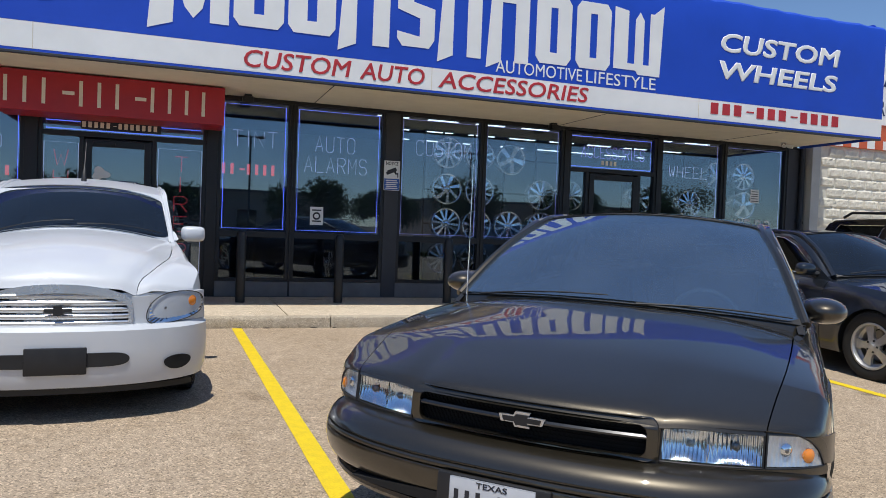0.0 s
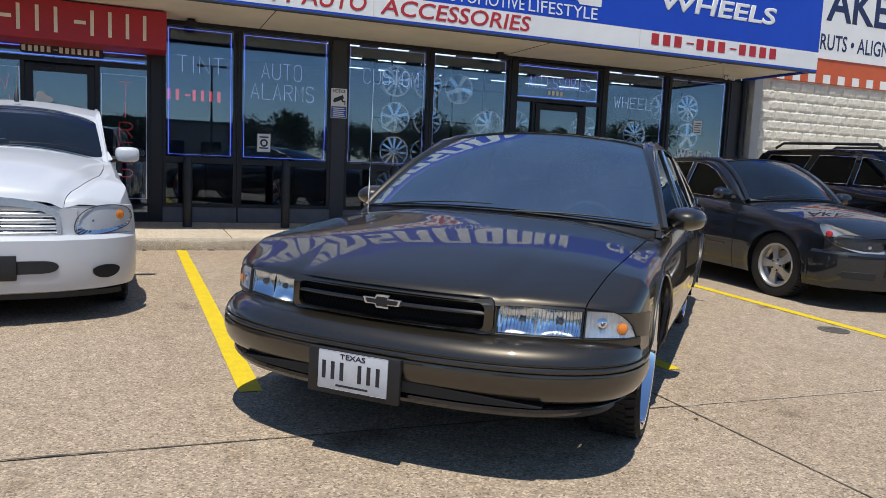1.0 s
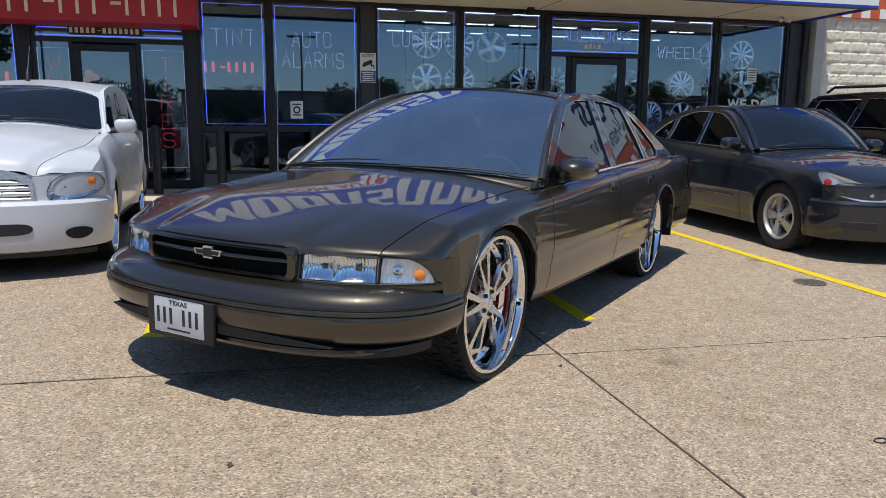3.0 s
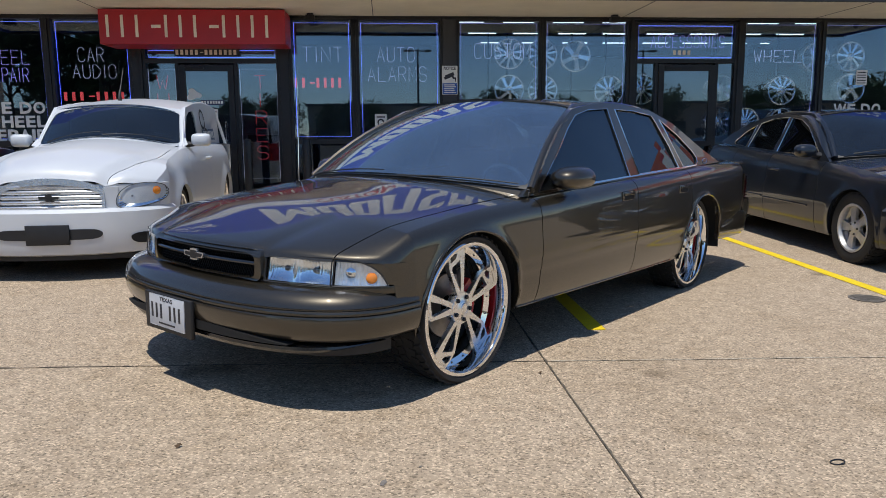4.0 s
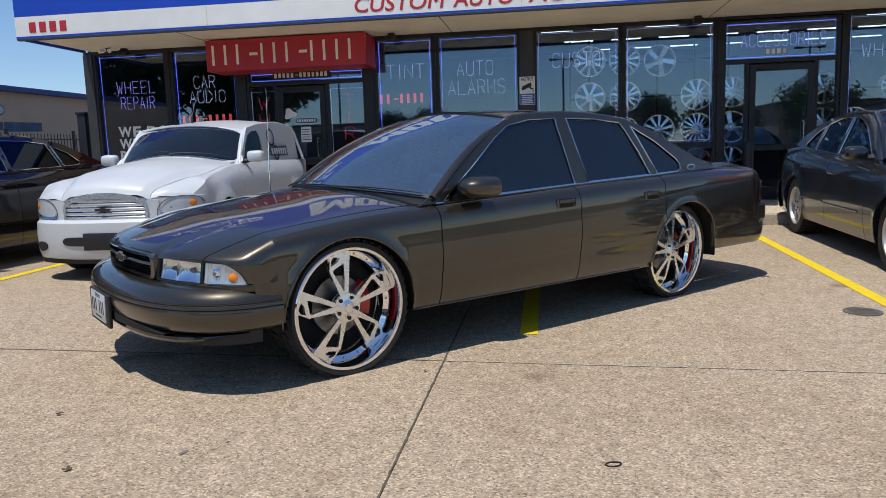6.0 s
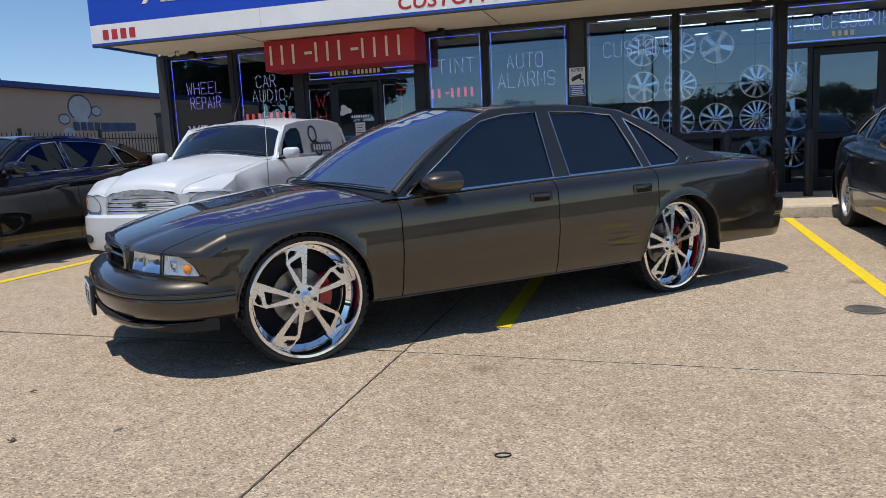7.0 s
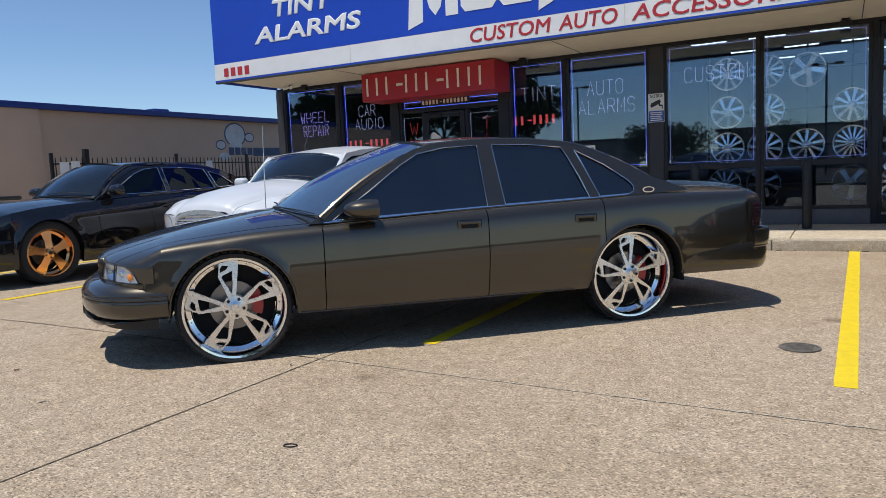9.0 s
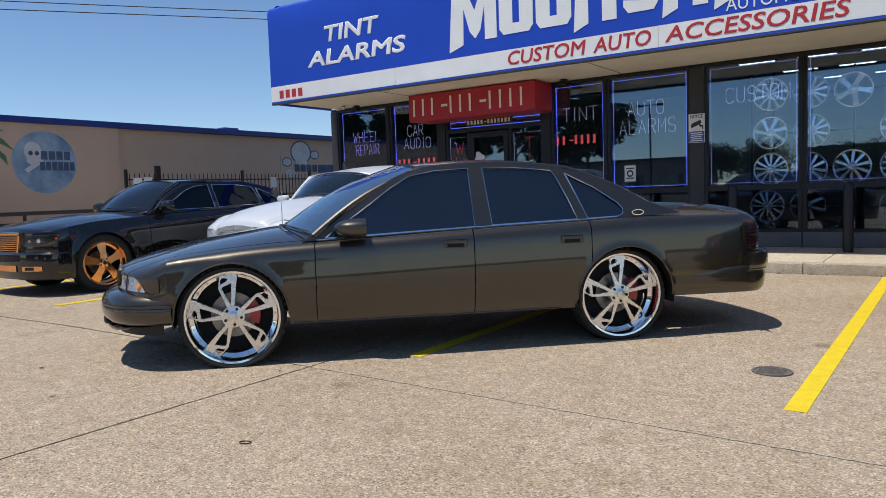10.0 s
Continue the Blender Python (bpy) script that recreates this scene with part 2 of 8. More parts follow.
M["plate_grey"] = plain("plate_face", (0.52, 0.54, 0.57), 0.4, vary=0.06, scale=20)
M["plate_white"] = plain("plate_white", (0.74, 0.75, 0.76), 0.4, vary=0.04)
M["ink"] = plain("dark_ink", (0.02, 0.022, 0.03), 0.5, vary=0.1)
M["navy"] = plain("navy_ink", (0.02, 0.03, 0.10), 0.5, vary=0.1, coord="pos")
M["notice_blue"] = plain("notice_blue", (0.025, 0.10, 0.40), 0.5, vary=0.1, coord="pos")
M["paper"] = plain("paper_white", (0.72, 0.73, 0.72), 0.6, vary=0.05, coord="pos")
M["peach"] = plain("peach_stucco", (0.56, 0.41, 0.30), 0.9, vary=0.07, scale=0.8, fine=0.12, fine_scale=60, coord="pos")
M["blue_trim"] = plain("blue_trim", (0.012, 0.035, 0.20), 0.5, vary=0.12, coord="pos")
M["mural_blue"] = mural("mural_blue", (0.10, 0.19, 0.31), (0.34, 0.45, 0.55), 1.6)
M["mural_pale"] = mural("mural_pale", (0.45, 0.46, 0.47), (0.62, 0.63, 0.64), 3.0)
M["mural_dark"] = mural("mural_dark", (0.03, 0.06, 0.12), (0.09, 0.13, 0.21), 3.0)
M["mural_green"] = mural("mural_green", (0.05, 0.12, 0.05), (0.16, 0.24, 0.10), 5.0)
M["block"] = block_face("split_block", (0.84, 0.79, 0.66))
M["pale_render"] = plain("pale_render", (0.50, 0.50, 0.47), 0.85, vary=0.08, scale=3, fine=0.1, fine_scale=90, coord="pos")
M["mortar"] = plain("mortar", (0.70, 0.66, 0.55), 0.9, vary=0.1, coord="pos")
M["orange"] = plain("orange_panel", (0.62, 0.115, 0.035), 0.5, vary=0.07, coord="pos")
M["leaf"] = plain("leaf", (0.05, 0.085, 0.025), 0.7, vary=0.4, scale=1.5, coord="pos")
M["bark"] = plain("bark", (0.10, 0.075, 0.05), 0.9, vary=0.3, scale=8)
M["iron"] = plain("cast_iron", (0.17, 0.15, 0.125), 0.7, 0.4, vary=0.3, scale=30, coord="pos")
M["far_wall"] = plain("far_wall", (0.42, 0.36, 0.29), 0.9, vary=0.1, scale=0.5, coord="pos")
M["wire"] = plain("wire", (0.02, 0.02, 0.02), 0.8, vary=0.1)

# ---- building tools ----
def obj_of(name, bm, mat, smooth=True, angle=35.0):
    me = bpy.data.meshes.new(name)
    bmesh.ops.recalc_face_normals(bm, faces=bm.faces)
    bm.to_mesh(me)
    bm.free()
    me.materials.append(M[mat] if isinstance(mat, str) else mat)
    if smooth:
        me.shade_smooth()
        me.set_sharp_from_angle(angle=radians(angle))
    return new(name, me)


def part(name, bm, mat, parent, label="", smooth=True, angle=35.0):
    ob = obj_of(name, bm, mat, smooth, angle)
    ob.parent = parent
    if label:
        ob["label"] = label
    return ob


def root(name, m, label, category, group="", kind=""):
    ob = new(name)
    ob.empty_display_size = 0.2
    ob.matrix_world = m
    return tagged(ob, label, category, group, kind)


def box_in(bm, x0, x1, y0, y1, z0, z1, bev=0.0, m=None):
    made = bmesh.ops.create_cube(bm, size=1.0)["verts"]
    for v in made:
        v.co = Vector(((x0 + x1) / 2 + v.co.x * (x1 - x0), (y0 + y1) / 2 + v.co.y * (y1 - y0), (z0 + z1) / 2 + v.co.z * (z1 - z0)))
    if bev:
        edges = list({e for v in made for e in v.link_edges})
        made = list({v for f in bmesh.ops.bevel(bm, geom=edges, offset=bev, segments=2, affect="EDGES", profile=0.5)["faces"] for v in f.verts} | {v for v in made if v.is_valid})
    if m is not None:
        bmesh.ops.transform(bm, matrix=m, verts=made)
    return made


def box(x0, x1, y0, y1, z0, z1, bev=0.0):
    bm = bmesh.new()
    box_in(bm, x0, x1, y0, y1, z0, z1, bev)
    return bm


def solid(pts2, depth, place, bm=None):
    """A flat outline (list of pairs) given a thickness; place(u, v, d) gives the point."""
    bm = bm or bmesh.new()
    a = [bm.verts.new(place(u, v, 0.0)) for u, v in pts2]
    b = [bm.verts.new(place(u, v, depth)) for u, v in pts2]
    bm.faces.new(a)
    bm.faces.new(b[::-1])
    n = len(a)
    for k in range(n):
        bm.faces.new((a[k], b[k], b[(k + 1) % n], a[(k + 1) % n]))
    return bm


def holed(outer, holes, depth, place, bm=None):
    """As solid(), with holes through it."""
    from mathutils.geometry import tessellate_polygon
    bm = bm or bmesh.new()
    loops = [outer] + list(holes)
    flat = [p for lp in loops for p in lp]
    a = [bm.verts.new(place(u, v, 0.0)) for u, v in flat]
    b = [bm.verts.new(place(u, v, depth)) for u, v in flat]
    for tri in tessellate_polygon([[Vector((u, v, 0)) for u, v in lp] for lp in loops]):
        bm.faces.new([a[k] for k in tri])
        bm.faces.new([b[k] for k in tri][::-1])
    s = 0
    for lp in loops:
        n = len(lp)
        for k in range(n):
            i, j = s + k, s + (k + 1) % n
            bm.faces.new((a[i], b[i], b[j], a[j]))
        s += n
    return bm


def tube(path, r, seg=8, closed=False, bm=None, flat=1.0):
    """A round bar along a path of points."""
    bm = bm or bmesh.new()
    pts = [Vector(p) for p in path]
    n = len(pts)
    rings = []
    for k, p in enumerate(pts):
        a = pts[(k - 1) % n] if (closed or k > 0) else p
        c = pts[(k + 1) % n] if (closed or k < n - 1) else p
        d = (c - a).normalized()
        side = d.cross(Vector((0, 0, 1)))
        if side.length < 0.05:
            side = d.cross(Vector((0, 1, 0)))
        side.normalize()
        up = side.cross(d).normalized()
        rr = r[k] if isinstance(r, (list, tuple)) else r
        rings.append([bm.verts.new(p + side * math.cos(2 * math.pi * q / seg) * rr + up * math.sin(2 * math.pi * q / seg) * rr * flat) for q in range(seg)])
    for k in range(n if closed else n - 1):
        a, b = rings[k], rings[(k + 1) % n]
        for q in range(seg):
            bm.faces.new((a[q], a[(q + 1) % seg], b[(q + 1) % seg], b[q]))
    if not closed:
        bm.faces.new(rings[0][::-1])
        bm.faces.new(rings[-1])
    return bm


def lathe(prof, seg, axis="y", bm=None, close=False):
    """Turns a profile of (radius, along) round an axis."""
    bm = bm or bmesh.new()
    rings = []
    for r, a in prof:
        ring = []
        for q in range(seg):
            th = 2 * math.pi * q / seg
            c, s = r * math.cos(th), r * math.sin(th)
            ring.append(bm.verts.new({"y": (c, a, s), "z": (c, s, a), "x": (a, c, s)}[axis]))
        rings.append(ring)
    for k in range(len(rings) - 1 + (1 if close else 0)):
        a, b = rings[k], rings[(k + 1) % len(rings)]
        for q in range(seg):
            bm.faces.new((a[q], a[(q + 1) % seg], b[(q + 1) % seg], b[q]))
    return bm


def grid(nu, nv, place, bm=None):
    bm = bm or bmesh.new()
    vs = [[bm.verts.new(place(i / nu, j / nv)) for j in range(nv + 1)] for i in range(nu + 1)]
    for i in range(nu):
        for j in range(nv):
            bm.faces.new((vs[i][j], vs[i + 1][j], vs[i + 1][j + 1], vs[i][j + 1]))
    return bm


def thick(bm, d):
    """Gives an open sheet a thickness."""
    bmesh.ops.recalc_face_normals(bm, faces=bm.faces)
    bmesh.ops.solidify(bm, geom=list(bm.faces), thickness=d)
    return bm


def curve(points):
    """A smooth function through points (x, value), x rising, with no overshoot."""
    xs, ys = [p[0] for p in points], [p[1] for p in points]
    n = len(xs)
    d = [(ys[k + 1] - ys[k]) / (xs[k + 1] - xs[k]) for k in range(n - 1)]
    m = [d[0]] + [0.0 if d[k - 1] * d[k] <= 0 else 2 * d[k - 1] * d[k] / (d[k - 1] + d[k]) for k in range(1, n - 1)] + [d[-1]]

    def f(x):
        if x <= xs[0]:
            return ys[0]
        if x >= xs[-1]:
            return ys[-1]
        k = max(i for i in range(n - 1) if xs[i] <= x)
        h = xs[k + 1] - xs[k]
        t = (x - xs[k]) / h
        return (ys[k] * (1 + 2 * t) * (1 - t) ** 2 + h * m[k] * t * (1 - t) ** 2 + ys[k + 1] * t * t * (3 - 2 * t) + h * m[k + 1] * t * t * (t - 1))
    return f


def text_mesh(body, x0, x1, z0, z1, extrude=0.002, bold=0.0, shear=0.0, tubes=0.0):
    """A word as a mesh in the xz plane that faces -y, fitted to a box."""
    cu = bpy.data.curves.new("word", "FONT")
    cu.body, cu.size = body, 1.0
    cu.shear = shear
    cu.resolution_u = 3
    if tubes:
        cu.fill_mode, cu.bevel_depth, cu.bevel_resolution = "NONE", tubes, 1
    else:
        cu.extrude = 0.01
        cu.bevel_depth, cu.bevel_resolution = bold, 0
    ob = bpy.data.objects.new("word", cu)
    me = bpy.data.meshes.new_from_object(ob)
    bpy.data.objects.remove(ob)
    xs, ys = [v.co.x for v in me.vertices], [v.co.y for v in me.vertices]
    a, b, c, d = min(xs), max(xs), min(ys), max(ys)
    for v in me.vertices:
        zz = v.co.z / (0.01 + bold) * extrude if not tubes else v.co.z * (z1 - z0) / (d - c)
        v.co = ((v.co.x - a) / (b - a) * (x1 - x0) + x0, -zz, (v.co.y - c) / (d - c) * (z1 - z0) + z0)
    return me


def word(name, body, x0, x1, z0, z1, y, mat, parent=None, label="", **kw):
    me = text_mesh(body, x0, x1, z0, z1, **kw)
    me.materials.append(M[mat])
    ob = new(name, me)
    ob.location.y = y
    if parent is not None:
        ob.parent = parent
    if label:
        ob["label"] = label
    return ob


def floor_z(x, y):
    """Height of the parking lot: it falls to the east, less so along the kerb."""
    s = min(1.0, max(0.0, (y - 3.2) / 6.0))
    xc = min(14.0, max(0.6, x))
    return (0.0745 - 0.0191 * xc) * (1 - s) + (0.036 - 0.002 * xc) * s


def on_floor(x, y, heading, dz=0.0):
    """Pose of a vehicle whose front axle's middle stands at x, y; heading: the way it faces, degrees from +x."""
    a = radians(heading)
    fx, fy = math.cos(a), math.sin(a)
    z0, zr = floor_z(x, y), floor_z(x - 2.9 * fx, y - 2.9 * fy)
    zl, zq = floor_z(x - fy * 0.8, y + fx * 0.8), floor_z(x + fy * 0.8, y - fx * 0.8)
    pitch, roll = math.atan2(z0 - zr, 2.9), math.atan2(zl - zq, 1.6)
    return Matrix.Translation((x, y, z0 + dz)) @ Matrix.Rotation(a, 4, "Z") @ Matrix.Rotation(-pitch, 4, "Y") @ Matrix.Rotation(roll, 4, "X")

# ---- ground ----
KERB_Y, SHOP_Y, WALK_Z = 9.25, 11.69, 0.165


def sheet(x0, x1, y0, y1, step, dz=0.0, depth=0.0):
    nx, ny = max(1, int((x1 - x0) / step)), max(1, int((y1 - y0) / step))
    bm = grid(nx, ny, lambda u, v: (x0 + (x1 - x0) * u, y0 + (y1 - y0) * v, floor_z(x0 + (x1 - x0) * u, y0 + (y1 - y0) * v) + dz))
    if depth:
        edge = [e for e in bm.edges if e.is_boundary]
        low = bmesh.ops.extrude_edge_only(bm, edges=edge)["geom"]
        for v in low:
            if isinstance(v, bmesh.types.BMVert):
                v.co.z -= depth
    return bm


def far_ground():
    """One sheet to the horizon, under the slabs."""
    bm = bmesh.new()
    xs = [-900, -200, -60, -30, -15, -8, -2, 0.6, 4, 8, 14, 20, 30, 60, 200, 900]
    ys = [-900, -200, -60, -30, -15, -8, -2, 3.2, 5, 7, 9.2, 20, 60, 200, 900]
    vs = [[bm.verts.new((x, y, floor_z(x, y) - 0.02)) for y in ys] for x in xs]
    for i in range(len(xs) - 1):
        for j in range(len(ys) - 1):
            bm.faces.new((vs[i][j], vs[i + 1][j], vs[i + 1][j + 1], vs[i][j + 1]))
    return bm


ground = tagged(obj_of("ground", far_ground(), "dirt", False), "dirt-filled ground under the concrete parking lot", "ground", kind="structure")
JX, JY = 3.60, 2.845
lot = tagged(new("pavement"), "tan exposed-aggregate concrete parking lot, cut by dark joints", "pavement", kind="structure")
for x0, x1 in ((-40.0, JX - 0.005), (JX + 0.005, 40.0)):
    for y0, y1 in ((-12.0, JY - 0.005), (JY + 0.005, KERB_Y - 0.012)):
        part("slab", sheet(x0, x1, y0, y1, 0.8, 0.0, 0.03), "lot", lot, smooth=False)


def joint_dirt(a, b, w):
    """Dirt and broken edges along a joint: a ragged strip."""
    rnd = random.Random(5)
    d = Vector(b) - Vector(a)
    n = int(d.length / 0.03)
    s = Vector((-d.y, d.x)).normalized()
    bm, rows = bmesh.new(), []
    for k in range(n + 1):
        p = Vector(a) + d * (k / n)
        row = []
        for sg in (-1, 1):
            q = p + s * sg * w * rnd.choice((0.35, 0.5, 0.6, 0.7, 0.9, 1.3))
            row.append(bm.verts.new((q.x, q.y, floor_z(q.x, q.y) + 0.003)))
        rows.append(row)
    for u, v in zip(rows, rows[1:]):
        bm.faces.new((u[0], u[1], v[1], v[0]))
    return bm


tagged(obj_of("joint_filling", joint_dirt((-9.0, JY), (JX - 0.01, JY), 0.007), "dirt", False), "dark dirt in the joint of the concrete", "joint", kind="structure")
tagged(obj_of("joint_filling", joint_dirt((JX + 0.01, JY), (16.0, JY), 0.009), "kerb", False), "pale grit that fills the joint of the concrete", "joint", kind="structure")
tagged(obj_of("joint_filling", joint_dirt((JX, -4.0), (JX, 9.2), 0.006), "dirt", False), "dark dirt in the joint of the concrete", "joint", kind="structure")


def stripe(a, b, w):
    """A painted bay line from a to b, a few millimetres thick, with worn ends."""
    n = 24
    d = (Vector(b) - Vector(a))
    s = Vector((-d.y, d.x)).normalized() * w / 2
    rnd = random.Random(int(a[0] * 100))
    bm = bmesh.new()
    rows = []
    for k in range(n + 1):
        p = Vector(a) + d * (k / n)
        row = []
        for sg in (-1, -0.33, 0.33, 1):
            q = p + s * (sg * (1 + rnd.uniform(-0.02, 0.02)))
            row.append(bm.verts.new((q.x, q.y, floor_z(q.x, q.y) + 0.004)))
        rows.append(row)
    for k in range(n):
        for j in range(3):
            bm.faces.new((rows[k][j], rows[k][j + 1], rows[k + 1][j + 1], rows[k + 1][j]))
    return bm


for a, b in (((1.49, 3.49), (1.385, 9.22)), ((4.06, 3.46), (4.05, 9.22)), ((6.61, 3.45), (6.72, 9.22)), ((-1.10, 3.55), (-1.30, 9.22)), ((9.25, 3.5), (9.4, 9.22)), ((-3.75, 3.5), (-3.9, 9.22))):
    tagged(obj_of("bay_line", stripe(a, b, 0.115), "yellow", False), "yellow painted parking bay line on the concrete", "road marking", "bay lines", "structure")

# drain cover and rubber ring
drain = root("drain_cover", pose(6.355, 4.24, floor_z(6.355, 4.24)), "small round cast iron drain cover set in the concrete", "drain cover")
part("rim", lathe([(0.125, 0.001), (0.125, 0.008), (0.108, 0.008), (0.108, 0.002)], 28, "z"), "iron", drain)
bm = lathe([(0.001, 0.006), (0.106, 0.006), (0.106, 0.001)], 28, "z")
for k in range(-3, 4):
    box_in(bm, -0.08, 0.08, k * 0.024 - 0.004, k * 0.024 + 0.004, 0.006, 0.009)
part("lid", bm, "iron", drain)
ring = obj_of("rubber_ring", tube([(0.021 * math.cos(q * 0.4488) * (1.5 if abs(math.cos(q * 0.4488)) > 0.2 else 1), 0.019 * math.sin(q * 0.4488), 0.003) for q in range(14)], 0.0026, 6, True), "black")
ring.matrix_world = pose(4.425, 1.573, floor_z(4.425, 1.573), 0, 0, 20)
tagged(ring, "small black rubber ring lying on the concrete", "rubber ring")

# ---- sidewalk ----
walk_ob = tagged(new("sidewalk"), "pale concrete sidewalk along the shop front", "sidewalk", kind="structure")
for x0 in range(-14, 26, 4):
    part("slab", box(x0 + 0.006, x0 + 3.994, KERB_Y + 0.16, SHOP_Y - 0.06, -0.1, WALK_Z, 0.006), "walk", walk_ob)
kerb = tagged(new("kerb"), "stained concrete kerb with a crumbling foot", "kerb", kind="structure")


def kerb_piece(x0, x1, seed):
    rnd = random.Random(seed)
    n = 16
    bm = bmesh.new()
    prof = [(0.16, 0.0), (0.16, WALK_Z - 0.002), (0.03, WALK_Z - 0.002), (0.008, WALK_Z - 0.012), (0.0, WALK_Z - 0.04), (-0.012, 0.03), (-0.008, -0.03)]
    rows = []
    for k in range(n + 1):
        x = x0 + (x1 - x0) * k / n
        rows.append([bm.verts.new((x, KERB_Y + dy + (rnd.uniform(-0.006, 0.006) if 2 <= i <= 5 else 0), z + (rnd.uniform(-0.004, 0.004) if 2 <= i <= 4 else 0))) for i, (dy, z) in enumerate(prof)])
    for k in range(n):
        for i in range(len(prof) - 1):
            bm.faces.new((rows[k][i], rows[k + 1][i], rows[k + 1][i + 1], rows[k][i + 1]))
    return bm


for k in range(12):
    part("kerb_stone", kerb_piece(-14 + k * 3.3 + 0.004, -14 + (k + 1) * 3.3 - 0.004, k), "kerb", kerb)
for k in range(70):
    x = -3.0 + k * 0.19 + random.uniform(-0.05, 0.05)
    if random.random() < 0.6:
        b2 = bmesh.new()
        bmesh.ops.create_icosphere(b2, subdivisions=1, radius=random.uniform(0.012, 0.03))
        for v in b2.verts:
            v.co = Vector((v.co.x * random.uniform(1.2, 2.6), v.co.y * 0.7, v.co.z * 0.45))
        bmesh.ops.translate(b2, verts=b2.verts, vec=(x, KERB_Y - 0.02, floor_z(x, KERB_Y) + 0.004))
        part("crumb", b2, "dirt", kerb)

# ---- shop building ----
SX0, SX1 = -4.25, 12.25
shop_floor = tagged(obj_of("floor", box(SX0, SX1, SHOP_Y - 0.06, 18.0, -0.05, WALK_Z + 0.01), "room_floor", False), "dark shop floor", "floor", kind="structure")
back = tagged(obj_of("wall_north", box(SX0, SX1, 17.8, 18.0, WALK_Z + 0.01, 3.4), "room", False), "dark rear wall of the shop", "wall", kind="structure")
for nm, x0, x1 in (("wall_west", SX0, SX0 + 0.14), ("wall_east", SX1 - 0.14, SX1)):
    tagged(obj_of(nm, box(x0, x1, SHOP_Y + 0.12, 17.8, WALK_Z + 0.01, 3.4), "pier", False), "side wall of the shop", "wall", kind="structure")
tagged(obj_of("ceiling", box(SX0, SX1, SHOP_Y + 0.12, 18.0, 3.4, 3.5), "room", False), "dim shop ceiling", "ceiling", kind="structure")
tagged(obj_of("roof", box(SX0, SX1, 10.6, 18.0, 3.52, 5.0), "far_wall", False), "flat roof box behind the awning", "roof", kind="structure")
tagged(obj_of("soffit", box(-4.06, 11.97, 9.80, SHOP_Y + 0.12, 3.150, 3.20, 0.008), "soffit", False), "beige painted soffit under the awning", "soffit", kind="structure")
for xs in (-1.6, 2.6, 6.8, 10.2):
    tagged(obj_of("soffit_joint", box(xs, xs + 0.012, 9.84, SHOP_Y, 3.146, 3.1515), "pier", False), "thin joint in the soffit", "trim", kind="structure")
tagged(obj_of("header", box(SX0, SX1, SHOP_Y - 0.03, SHOP_Y + 0.12, 3.10, 3.149, 0.005), "frame", False), "dark header above the shop windows", "trim", kind="structure")
tagged(obj_of("trim", box(-4.08, 11.99, 9.735, 9.805, 3.090, 3.120, 0.004), "pier", False), "dark metal drip edge under the awning", "trim", kind="structure")

# awning: slightly bulging front with a soft rolled top edge
awning = root("awning_sign", pose(0, 0, 0), "blue fabric awning sign with a white lower band and lettering", "sign")
AX0, AX1, AY, AZ0, AZ1 = -4.10, 12.01, 9.755, 3.110, 5.05


def awning_sheet(z0, z1, out, top=False):
    rnd = random.Random(7)
    n = 90
    prof = [(out, z0), (out, z0 + (z1 - z0) * 0.33), (out, z0 + (z1 - z0) * 0.66), (out, z1)]
    if top:
        prof = prof[:-1] + [(out, z1 - 0.14), (out + 0.02, z1 - 0.06), (out + 0.08, z1 - 0.01), (out + 0.2, z1 + 0.03), (out + 0.6, z1 + 0.10)]
    wob = [rnd.uniform(-1, 1) for _ in range(n + 1)]
    bm = bmesh.new()
    rows = []
    for k in range(n + 1):
        x = AX0 + (AX1 - AX0) * k / n
        rows.append([bm.verts.new((x, AY + o + (0.012 * wob[k] if top and i >= 3 else 0.0), z + (0.018 * wob[k] if top and i >= 3 else 0.0))) for i, (o, z) in enumerate(prof)])
    for k in range(n):
        for i in range(len(prof) - 1):
            bm.faces.new((rows[k][i], rows[k + 1][i], rows[k + 1][i + 1], rows[k][i + 1]))
    return bm


part("blue_face", awning_sheet(3.458, AZ1, 0.0, True), "blue", awning, "royal blue awning fabric")
part("white_band", awning_sheet(3.155, 3.455, 0.0), "white_vinyl", awning, "white lower band")
part("blue_hem", awning_sheet(AZ0, 3.152, 0.0), "blue", awning, "narrow blue hem")
for x0, x1 in ((AX0, AX0 + 0.02), (AX1 - 0.02, AX1)):
    part("end_panel", solid([(9.76, AZ0), (11.5, AZ0), (11.5, 5.22), (10.0, 5.13), (9.76, 4.92)], 0.02, lambda u, v, d, x0=x0: (x0 + d, u, v)), "blue", awning, smooth=False)
for xs in (-0.9, 3.85, 8.2):
    part("seam", box(xs, xs + 0.008, AY - 0.004, AY - 0.0005, 3.158, 3.452), "soffit", awning, smooth=False)
LY = AY - 0.004
